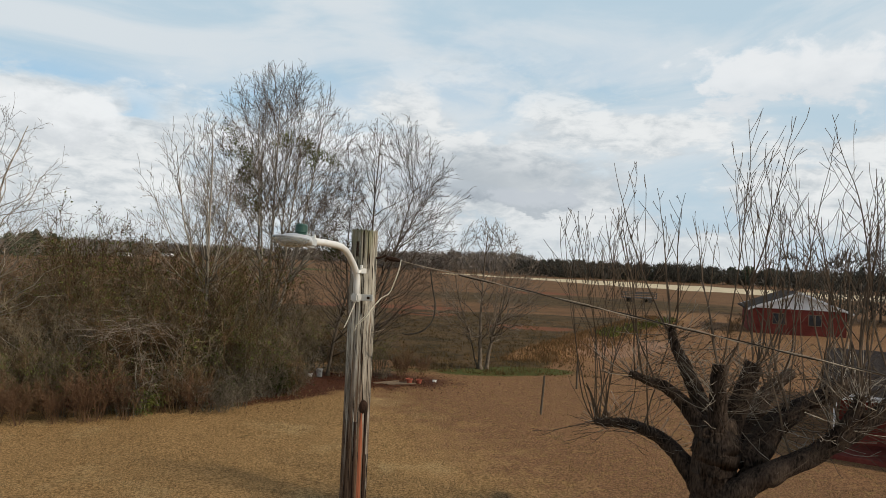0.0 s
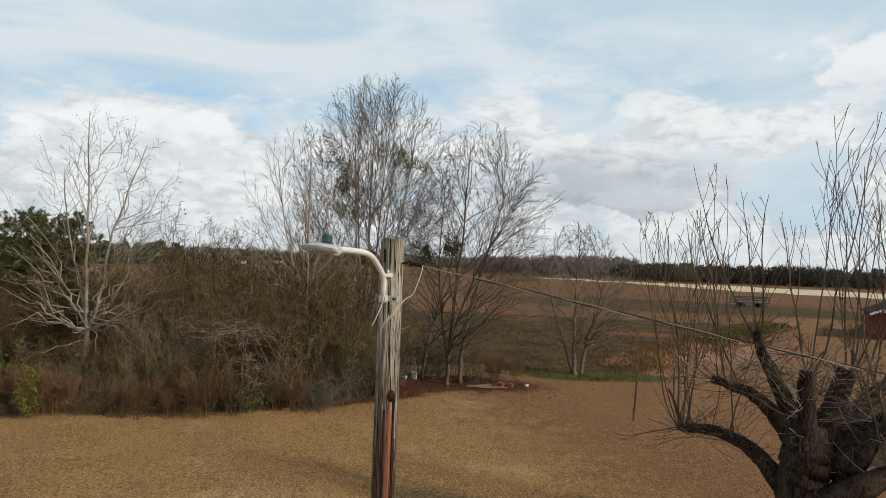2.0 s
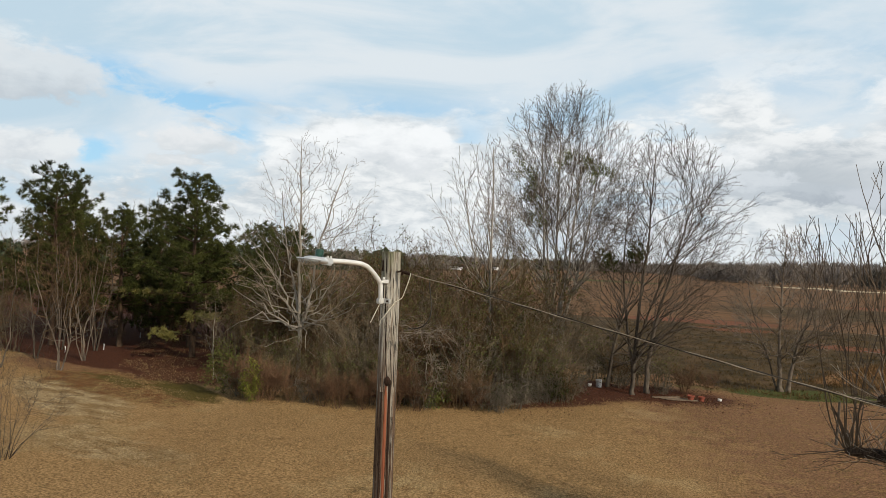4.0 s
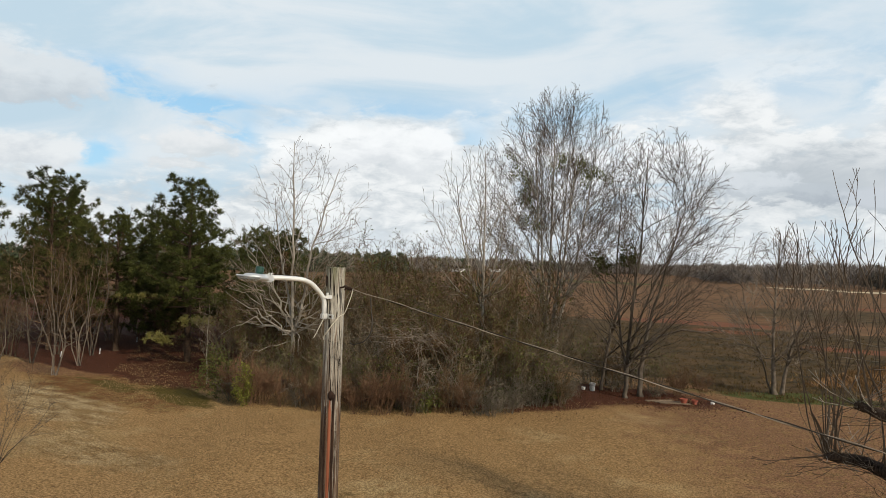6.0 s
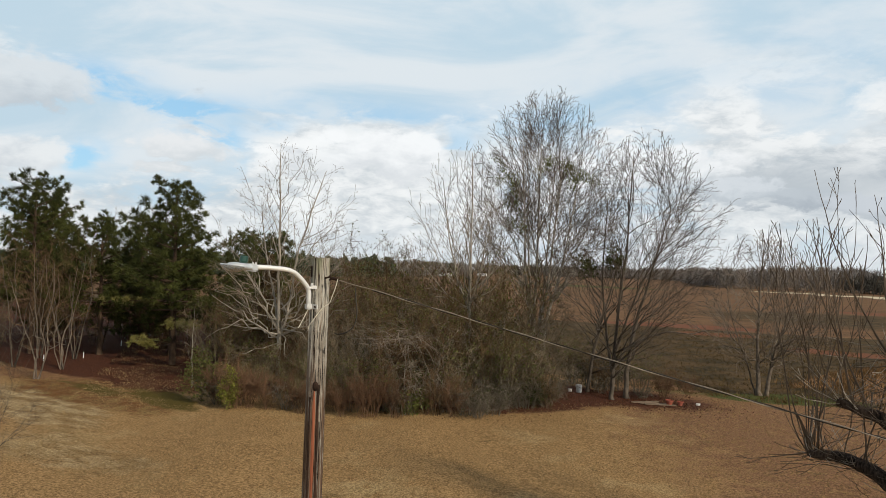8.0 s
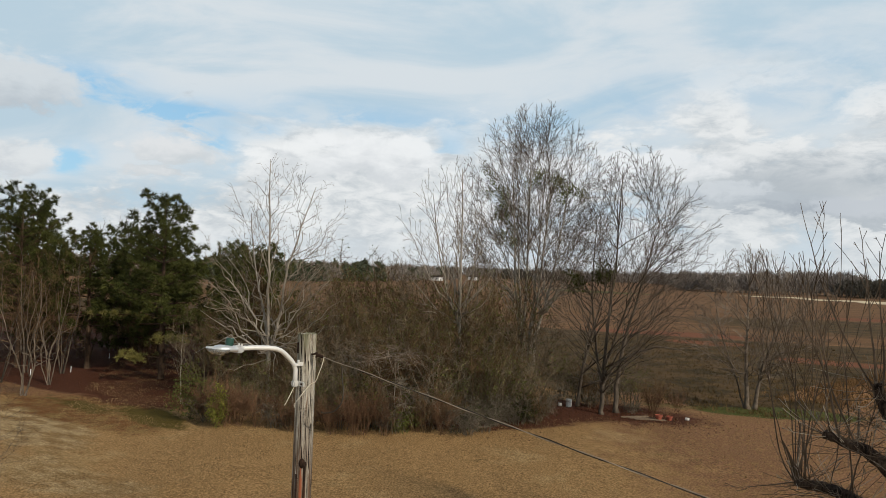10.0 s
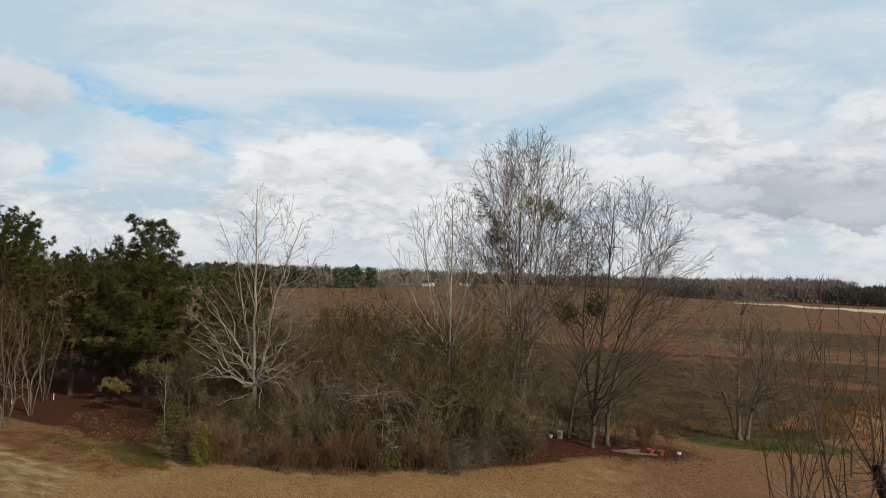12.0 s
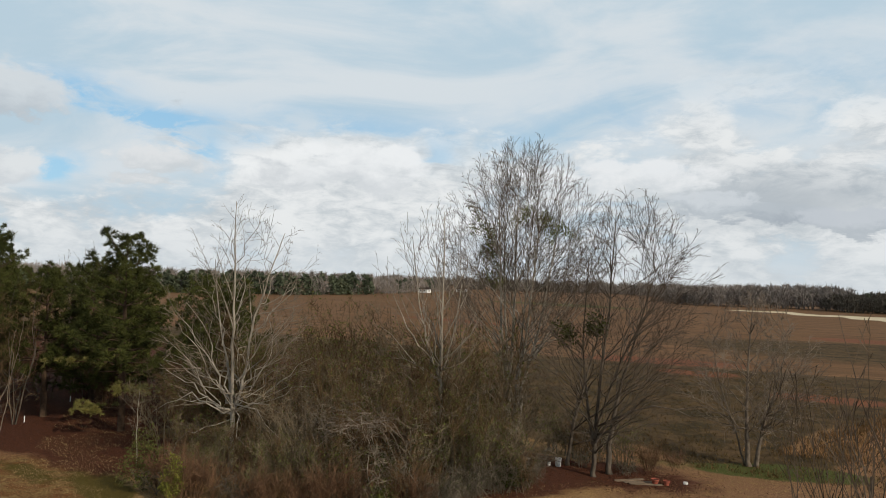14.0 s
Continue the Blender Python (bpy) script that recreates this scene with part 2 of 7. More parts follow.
    soil = mixed(broad, soil, mixed(speck, (0.11, 0.062, 0.028), (0.19, 0.110, 0.050)))
    soil = mixed(clod, soil, mixed(rows, (0.070, 0.037, 0.018), (0.21, 0.116, 0.058)))
    col = mixed(zone("soil"), col, soil)
    col = mixed(zone("swale"), col, mixed(clod, mixed(patch, (0.032, 0.024, 0.011), (0.074, 0.046, 0.021)), mixed(patch, (0.062, 0.044, 0.018), (0.122, 0.076, 0.034))))
    col = mixed(zone("clay"), col, mixed(speck, (0.13, 0.048, 0.024), (0.20, 0.085, 0.045)))
    col = mixed(zone("straw"), col, mixed(speck, (0.17, 0.088, 0.036), (0.36, 0.205, 0.090)))
    col = mixed(zone("path"), col, mixed(speck, (0.17, 0.095, 0.055), (0.34, 0.205, 0.128)))
    col = mixed(zone("green"), col, mixed(speck, (0.038, 0.045, 0.011), (0.098, 0.105, 0.026)))
    col = mixed(zone("rust"), col, mixed(ramp(noise_at(1.2, 6, 0.65), 0.42, 0.60), mixed(speck, (0.080, 0.032, 0.012), (0.19, 0.088, 0.032)), mixed(speck, (0.10, 0.064, 0.022), (0.27, 0.175, 0.070))))
    col = mixed(zone("moss"), col, mixed(speck, (0.058, 0.042, 0.010), (0.105, 0.080, 0.021)))
    # red-brown litter, its tones darkened to carry the shade under the pines
    col = mixed(zone("litter"), col, mixed(ramp(noise_at(3.2, 8, 0.75), 0.40, 0.62), mixed(speck, (0.030, 0.011, 0.006), (0.095, 0.036, 0.019)), mixed(speck, (0.040, 0.015, 0.008), (0.112, 0.045, 0.024))))
    col = mixed(zone("stubble"), col, mixed(patch, (0.48, 0.40, 0.26), (0.58, 0.50, 0.35)))
    L(col, bsdf.inputs["Base Color"])
    bsdf.inputs["Roughness"].default_value = 0.95
    bsdf.inputs["Specular IOR Level"].default_value = 0.08
    b = N("ShaderNodeBump")
    b.inputs["Strength"].default_value, b.inputs["Distance"].default_value = 0.8, 0.06
    L(noise_at(9.0, 8, 0.7), b.inputs["Height"])
    L(b.outputs[0], bsdf.inputs["Normal"])
    return m


M_GROUND = ground_material()


def pole_material():
    """Bleached, checked timber: fine grain, short dark cracks, brown where the grey skin has worn off."""
    m = bpy.data.materials.new("weathered_pole")
    m.use_nodes = True
    nt = m.node_tree
    N, L = nt.nodes.new, nt.links.new
    bsdf = nt.nodes["Principled BSDF"]
    tc = N("ShaderNodeTexCoord")

    def grain(scale, along, detail=6, rough=0.6, shift=0.0):
        mp = N("ShaderNodeMapping")
        mp.inputs["Scale"].default_value = (1, 1, along)
        mp.inputs["Location"].default_value = (shift, shift, shift)
        L(tc.outputs["Object"], mp.inputs[0])
        n = N("ShaderNodeTexNoise")
        n.inputs["Scale"].default_value, n.inputs["Detail"].default_value, n.inputs["Roughness"].default_value = scale, detail, rough
        n.inputs["Distortion"].default_value = 0.4
        L(mp.outputs[0], n.inputs["Vector"])
        return n.outputs["Fac"]

    def ramp(v, lo, hi):
        n = N("ShaderNodeMapRange")
        L(v, n.inputs["Value"])
        n.inputs["From Min"].default_value, n.inputs["From Max"].default_value = lo, hi
        return n.outputs[0]

    def mixed(f, a, c):
        n = N("ShaderNodeMix")
        n.data_type = "RGBA"
        L(f, n.inputs[0])
        for k, v in ((6, a), (7, c)):
            if isinstance(v, tuple):
                n.inputs[k].default_value = (*v, 1)
            else:
                L(v, n.inputs[k])
        return n.outputs[2]

    def joined(op, a, c):
        n = N("ShaderNodeMath")
        n.operation, n.use_clamp = op, op != "ADD"
        for k, v in enumerate((a, c)):
            if isinstance(v, float):
                n.inputs[k].default_value = v
            else:
                L(v, n.inputs[k])
        return n.outputs[0]

    sep = N("ShaderNodeSeparateXYZ")
    L(tc.outputs["Object"], sep.inputs[0])
    z = joined("ADD", sep.outputs[2], joined("MULTIPLY", grain(7, 0.12, shift=4.0), 1.0))
    fine = ramp(grain(150, 0.035), 0.36, 0.64)
    skin = mixed(fine, (0.185, 0.165, 0.128), (0.45, 0.425, 0.36))
    skin = mixed(ramp(grain(62, 0.05, shift=2.0), 0.53, 0.60), skin, mixed(fine, (0.32, 0.305, 0.26), (0.56, 0.54, 0.475)))
    worn = mixed(fine, (0.060, 0.038, 0.023), (0.185, 0.125, 0.080))
    col = mixed(ramp(grain(75, 0.03, shift=7.0), 0.55, 0.62), skin, worn)
    col = mixed(joined("MULTIPLY", ramp(z, 6.55, 5.95), ramp(grain(60, 0.03, shift=3.0), 0.32, 0.50)), col, mixed(fine, (0.050, 0.030, 0.019), (0.150, 0.098, 0.064)))
    col = mixed(joined("MULTIPLY", ramp(z, 6.85, 7.02), ramp(grain(20, 0.2, shift=9.0), 0.35, 0.6)), col, mixed(fine, (0.10, 0.105, 0.055), (0.21, 0.205, 0.125)))
    c1 = ramp(grain(85, 0.028, 3, 0.5, 11.0), 0.60, 0.635)
    c2 = ramp(grain(150, 0.035, 3, 0.5, 15.0), 0.61, 0.65)
    cracks = joined("MAXIMUM", c1, c2)
    col = mixed(cracks, col, (0.014, 0.010, 0.007))
    L(col, bsdf.inputs["Base Color"])
    bsdf.inputs["Roughness"].default_value = 0.92
    bsdf.inputs["Specular IOR Level"].default_value = 0.12
    h = joined("ADD", joined("MULTIPLY", fine, 0.25), joined("MULTIPLY", joined("SUBTRACT", 1.0, cracks), 1.0))
    bmp = N("ShaderNodeBump")
    bmp.inputs["Strength"].default_value, bmp.inputs["Distance"].default_value = 0.9, 0.006
    L(h, bmp.inputs["Height"])
    L(bmp.outputs[0], bsdf.inputs["Normal"])
    return m


M_POLE = pole_material()
M_POLE_RED = surface("split_heartwood", (0.13, 0.04, 0.02), (0.33, 0.115, 0.06), 25, 0.8, 0.6, stretch=(1, 1, 0.05))
M_GALV = surface("painted_metal", (0.50, 0.50, 0.47), (0.70, 0.70, 0.67), 12, 0.45, 0.05, metal=0.25)
M_HEAD = surface("cast_aluminium", (0.40, 0.42, 0.42), (0.66, 0.68, 0.68), 10, 0.35, 0.06, metal=0.5)
M_CELL = surface("green_plastic", (0.009, 0.036, 0.028), (0.015, 0.062, 0.045), 8, 0.35, 0.05)
M_LENS = surface("clouded_acrylic", (0.50, 0.54, 0.55), (0.72, 0.76, 0.77), 20, 0.15, 0.1)
M_LENS.node_tree.nodes["Principled BSDF"].inputs["Transmission Weight"].default_value = 0.75
M_WIRE = surface("black_cable", (0.020, 0.017, 0.014), (0.070, 0.061, 0.050), 40, 0.9, 0.2)
M_WIRE_GREY = surface("weathered_bare_wire", (0.17, 0.135, 0.10), (0.33, 0.275, 0.205), 30, 0.7, 0.1)
M_WIRE_WHITE = surface("white_insulation", (0.50, 0.46, 0.36), (0.70, 0.66, 0.54), 30, 0.6, 0.1)
# rust on the ironwork, also the dark of the pole's splits and knot
M_RUST_SPLIT = surface("rusted_iron_and_split_shade", (0.012, 0.008, 0.006), (0.050, 0.027, 0.017), 40, 0.8, 0.4)
BARK = {
    "grey": surface("grey_bark", (0.055, 0.043, 0.032), (0.215, 0.173, 0.132), 9, 0.9, 0.6, stretch=(1, 1, 0.4)),
    "pale": surface("pale_bark", (0.105, 0.090, 0.068), (0.40, 0.355, 0.290), 5, 0.85, 0.4, stretch=(1, 1, 0.4)),
    "dark": surface("dark_bark", (0.009, 0.0065, 0.005), (0.082, 0.058, 0.042), 26, 0.95, 1.0, stretch=(1, 1, 0.30), distance=0.04, fine=0.6, spread=(0.38, 0.62)),
    "twig": surface("twig_bark", (0.044, 0.034, 0.026), (0.150, 0.117, 0.088), 3, 0.9, 0),
    "palewig": surface("pale_twig_bark", (0.085, 0.067, 0.050), (0.26, 0.212, 0.163), 3, 0.9, 0),
    # grey bark darkened: wood-edge shade on thin trees, browner spreading tree
    "ash": surface("darkened_grey_bark", (0.034, 0.027, 0.020), (0.150, 0.122, 0.093), 9, 0.9, 0.6, stretch=(1, 1, 0.4)),
    "vine": surface("grey_vine_stems", (0.070, 0.056, 0.040), (0.225, 0.188, 0.140), 2.5, 0.95, 0, vary=0.25),
    "mid": surface("mid_brown_stems", (0.062, 0.047, 0.029), (0.225, 0.178, 0.115), 2.5, 0.95, 0, vary=0.25),
    "sprout": surface("sprout_bark", (0.038, 0.028, 0.020), (0.150, 0.113, 0.080), 4, 0.85, 0.2),
    "brown": surface("brown_stems", (0.042, 0.027, 0.014), (0.178, 0.113, 0.058), 2.5, 0.95, 0, vary=0.25),
    "red": surface("reddish_stems", (0.058, 0.033, 0.019), (0.175, 0.098, 0.056), 2.5, 0.95, 0, vary=0.2),
    "pine": surface("pine_bark", (0.030, 0.020, 0.014), (0.095, 0.062, 0.040), 7, 0.95, 0.6),
}
M_NEEDLE = surface("pine_needles", (0.017, 0.023, 0.007), (0.086, 0.092, 0.022), 0.9, 0.8, 0, leafy=0.5)
M_NEEDLE_YELLOW = surface("yellowed_pine_needles", (0.07, 0.07, 0.015), (0.17, 0.145, 0.03), 0.9, 0.7, 0, leafy=0.3)
M_LEAF_OLIVE = surface("olive_leaves", (0.050, 0.060, 0.014), (0.130, 0.140, 0.034), 2, 0.85, 0, leafy=0.4)
M_LEAF_BROWN = surface("withered_leaves", (0.07, 0.04, 0.02), (0.17, 0.10, 0.05), 2, 0.85, 0, leafy=0.4)
M_LEAF_GREEN = surface("evergreen_leaves", (0.040, 0.046, 0.012), (0.105, 0.108, 0.028), 2, 0.82, 0, leafy=0.4)
M_LEAF_LIME = surface("yellow_green_leaves", (0.075, 0.080, 0.014), (0.19, 0.185, 0.035), 2, 0.82, 0, leafy=0.4)
M_LEAF_DARK = surface("dark_ivy_leaves", (0.022, 0.027, 0.008), (0.060, 0.066, 0.017), 2, 0.85, 0, leafy=0.4)
M_CEDAR = surface("bronze_cedar_foliage", (0.045, 0.030, 0.014), (0.10, 0.062, 0.028), 2, 0.85, 0, leafy=0.4)
M_BLADE = surface("dry_grass_blades", (0.13, 0.085, 0.038), (0.32, 0.22, 0.105), 0.6, 0.9, 0, leafy=0.35)
M_WEED = surface("dry_weeds", (0.090, 0.050, 0.021), (0.235, 0.138, 0.060), 0.3, 0.9, 0, leafy=0.4)
M_WEED_DARK = surface("rough_pasture_grass", (0.050, 0.034, 0.014), (0.135, 0.090, 0.038), 0.3, 0.9, 0, leafy=0.4)
M_LITTER = surface("fallen_leaves", (0.040, 0.016, 0.009), (0.100, 0.043, 0.022), 1.5, 0.9, 0, leafy=0.4)
# air haze is mixed into the next two base colours, lighter and greyer
M_FARPINE_HAZED = surface("hazed_far_pine_foliage", (0.036, 0.048, 0.030), (0.088, 0.100, 0.058), 0.08, 0.9, 0, leafy=0.4)
M_FARBARE_HAZED = surface("hazed_far_bare_wood", (0.13, 0.112, 0.098), (0.26, 0.23, 0.205), 0.06, 0.95, 0, leafy=0.35)
M_FARDARK = surface("far_dark_wood", (0.045, 0.041, 0.032), (0.100, 0.090, 0.073), 0.06, 0.95, 0, leafy=0.35)
M_BRICK = surface("red_brick", (0.10, 0.022, 0.017), (0.20, 0.05, 0.036), 9, 0.9, 0.2)
M_WHITE = surface("white_paint", (0.62, 0.63, 0.64), (0.82, 0.82, 0.82), 3, 0.6, 0.05)
M_ROOF = surface("grey_shingle", (0.016, 0.012, 0.010), (0.048, 0.037, 0.031), 6, 0.95, 0.4)
M_GLASS = surface("dark_window_glass", (0.02, 0.025, 0.03), (0.06, 0.07, 0.08), 1, 0.08, 0)
M_BUCKET = surface("white_plastic", (0.55, 0.53, 0.48), (0.78, 0.76, 0.72), 6, 0.5, 0.05)
M_TERRA = surface("terracotta", (0.20, 0.055, 0.036), (0.34, 0.105, 0.066), 12, 0.85, 0.2)
M_EARTH = surface("potting_soil", (0.03, 0.02, 0.014), (0.07, 0.045, 0.03), 20, 0.95, 0.6)
M_POST = surface("old_fence_wood", (0.045, 0.035, 0.026), (0.15, 0.12, 0.09), 14, 0.95, 0.5, stretch=(1, 1, 0.1))
M_BOARD = surface("weathered_board", (0.12, 0.085, 0.055), (0.24, 0.18, 0.125), 10, 0.95, 0.4)
M_DARKSTEEL = surface("dark_painted_steel", (0.02, 0.02, 0.022), (0.07, 0.065, 0.06), 4, 0.7, 0.2)


# ---- mesh helpers ----
def mesh_object(name, verts, faces, material, parent=None, label="", smooth=False):
    me = bpy.data.meshes.new(name)
    me.from_pydata(verts, [], faces)
    me.materials.append(material)
    if smooth:
        me.shade_smooth()
    ob = new(name, me)
    ob.parent = parent
    if label:
        ob["label"] = label
    return ob


def part(name, bm, material, parent, label="", smooth=False):
    me = bpy.data.meshes.new(name)
    bm.to_mesh(me)
    bm.free()
    me.materials.append(material)
    if smooth:
        me.shade_smooth()
    ob = new(name, me)
    ob.parent = parent
    if label:
        ob["label"] = label
    return ob


def thing(name, at, label, category, group="", turn=0.0, size=1.0):
    ob = new(name)
    ob.matrix_world = pose(*at, 0, 0, turn) @ Matrix.Diagonal((size, size, size, 1))
    ob.empty_display_size = 0.2
    return tagged(ob, label, category, group)


def tube(verts, faces, pts, radii, sides, cap=True):
    """Add a tapered tube along pts to the lists."""
    pts = np.asarray(pts, float)
    n = len(pts)
    d = np.empty_like(pts)
    d[1:-1] = pts[2:] - pts[:-2] if n > 2 else d[1:-1]
    d[0], d[-1] = pts[1] - pts[0], pts[-1] - pts[-2]
    d /= np.linalg.norm(d, axis=1)[:, None] + 1e-9
    ref = np.array((0.0, 0.0, 1.0)) if abs(d[0][2]) < 0.8 else np.array((1.0, 0.0, 0.0))
    a = np.cross(d, ref)
    a /= np.linalg.norm(a, axis=1)[:, None] + 1e-9
    b = np.cross(d, a)
    ang = np.arange(sides) * (2 * math.pi / sides)
    ring = pts[:, None, :] + np.asarray(radii)[:, None, None] * (np.cos(ang)[None, :, None] * a[:, None, :] + np.sin(ang)[None, :, None] * b[:, None, :])
    base = len(verts)
    verts.extend(map(tuple, ring.reshape(-1, 3).tolist()))
    for i in range(n - 1):
        r0, r1 = base + i * sides, base + (i + 1) * sides
        for k in range(sides):
            k2 = (k + 1) % sides
            faces.append((r0 + k, r1 + k, r1 + k2, r0 + k2))
    if cap:
        faces.append(tuple(base + k for k in range(sides)))
        faces.append(tuple(base + (n - 1) * sides + k for k in reversed(range(sides))))


def box_bm(bm, x0, y0, z0, x1, y1, z1, bevel=0.0):
    made = bmesh.ops.create_cube(bm, size=1, matrix=Matrix.Translation(((x0 + x1) / 2, (y0 + y1) / 2, (z0 + z1) / 2)) @ Matrix.Diagonal((x1 - x0, y1 - y0, z1 - z0, 1)))
    if bevel:
        edges = list({e for v in made["verts"] for e in v.link_edges})
        bmesh.ops.bevel(bm, geom=edges, offset=bevel, segments=2, affect="EDGES")
    return bm


def lathe_bm(profile, sides=24, closed=False):
    """A turned body from (radius, height) pairs."""
    bm = bmesh.new()
    rings = []
    for r, z in profile:
        if r < 1e-5:
            rings.append([bm.verts.new((0, 0, z))])
        else:
            rings.append([bm.verts.new((r * math.cos(2 * math.pi * k / sides), r * math.sin(2 * math.pi * k / sides), z)) for k in range(sides)])
    for p, q in zip(rings, rings[1:]):
        for k in range(sides):
            k2 = (k + 1) % sides
            if len(p) == 1 and len(q) == 1:
                continue
            if len(p) == 1:
                bm.faces.new((p[0], q[k2], q[k]))
            elif len(q) == 1:
                bm.faces.new((p[k], p[k2], q[0]))
            else:
                bm.faces.new((p[k], p[k2], q[k2], q[k]))
    return bm


# ---- growing trees ----
def crown_points(rng, n, profile, centre=(0, 0), lean=(0, 0), squash=1.0, hollow=0.5):
    """Random points in a crown whose radius follows (height, radius) pairs."""
    zs, rs = np.array(profile, float).T
    out = []
    wmax = rs.max() ** 2
    while len(out) < n:
        z = rng.uniform(zs[0], zs[-1])
        r = np.interp(z, zs, rs)
        if rng.uniform() * wmax > r * r:
            continue
        a, q = rng.uniform(0, 2 * math.pi), rng.uniform() ** hollow * r
        f = (z - zs[0]) / (zs[-1] - zs[0])
        out.append((centre[0] + lean[0] * f + q * math.cos(a), centre[1] + lean[1] * f + q * math.sin(a) * squash, z))
    return np.array(out)


def colonise(rng, targets, starts, step=0.3, reach=3.0, kill=0.5, lift=0.15, wander=0.2, limit=140):
    """Branches that grow towards the target points. starts: polylines, each from the ground up. Returns points, parents."""
    pos, par, head = [], [], []
    for line in starts:
        line = np.asarray(line, float)
        prev = -1
        for a, b in zip(line[:-1], line[1:]):
            k = max(1, int(np.linalg.norm(b - a) / step))
            for i in range(k):
                pos.append(a + (b - a) * i / k)
                par.append(prev)
                prev = len(pos) - 1
        pos.append(line[-1])
        par.append(prev)
    P = np.array(pos)
    dist = np.full(len(targets), 1e9)
    near = np.zeros(len(targets), int)
    alive = np.ones(len(targets), bool)

    def update(first):
        for s in range(first, len(P), 200):
            blk = P[s:s + 200]
            d = np.linalg.norm(targets[:, None, :] - blk[None, :, :], axis=2)
            j = d.argmin(axis=1)
            m = d[np.arange(len(targets)), j]
            better = m < dist
            dist[better], near[better] = m[better], s + j[better]

    update(0)
    tried = {}
    for _ in range(limit):
        alive &= dist > kill
        act = np.where(alive & (dist < reach))[0]
        if len(act) == 0:
            break
        dirs = targets[act] - P[near[act]]
        dirs /= np.linalg.norm(dirs, axis=1)[:, None] + 1e-9
        total = np.zeros_like(P)
        np.add.at(total, near[act], dirs)
        nodes = np.unique(near[act])
        fresh, owner = [], []
        for nd in nodes:
            v = total[nd]
            v = v / (np.linalg.norm(v) + 1e-9)
            v = v + np.array((0, 0, lift)) + rng.normal(0, wander, 3)
            if par[nd] >= 0:
                back = P[nd] - P[par[nd]]
                v = v + 0.5 * back / (np.linalg.norm(back) + 1e-9)
            v = v / np.linalg.norm(v)
            tried[nd] = tried.get(nd, 0) + 1
            if tried[nd] > 3:
                alive[act[near[act] == nd]] = False
                continue
            fresh.append(P[nd] + v * step)
            owner.append(nd)
        if not fresh:
            break
        first = len(P)
        P = np.vstack([P, np.array(fresh)])
        par.extend(owner)
        update(first)
    return P, np.array(par)


def strands(P, par, tip, power, base=None):
    """Chains of nodes with radii from the pipe rule."""
    n = len(P)
    kids = [[] for _ in range(n)]
    for i, p in enumerate(par):
        if p >= 0:
            kids[p].append(i)
    load = np.zeros(n)
    for i in range(n - 1, -1, -1):
        load[i] = sum(load[k] for k in kids[i]) if kids[i] else 1.0
    R = tip * load ** (1 / power)
    if base:
        top = max(R[i] for i in range(n) if par[i] < 0)
        R = np.maximum(tip, R * np.where(load > 1, np.minimum(1, 1), 1))
        R = tip + (R - tip) * (base - tip) / max(1e-6, top - tip)
    chains = []
    todo = [i for i in range(n) if par[i] < 0]
    while todo:
        s = todo.pop()
        chain = [par[s], s] if par[s] >= 0 else [s]
        cur = s
        while kids[cur]:
            order = sorted(kids[cur], key=lambda k: -load[k])
            todo.extend(order[1:])
            cur = order[0]
            chain.append(cur)
        if len(chain) > 1:
            chains.append(chain)
    return chains, R, kids


def leaves(rng, V, F, centres, size, flat=0.0):
    """Small folded leaves at the points."""
    for c in centres:
        a = rng.normal(0, 1, 3)
        a /= np.linalg.norm(a)
        b = np.cross(a, rng.normal(0, 1, 3))
        b /= np.linalg.norm(b) + 1e-9
        s = size * rng.uniform(0.6, 1.3)
        nrm = np.cross(a, b) * s * 0.22
        k = len(V)
        V.extend((tuple(c - a * s), tuple(c + b * s * 0.5 + nrm), tuple(c + a * s), tuple(c - b * s * 0.5 + nrm)))
        F.extend(((k, k + 1, k + 2), (k, k + 2, k + 3)))


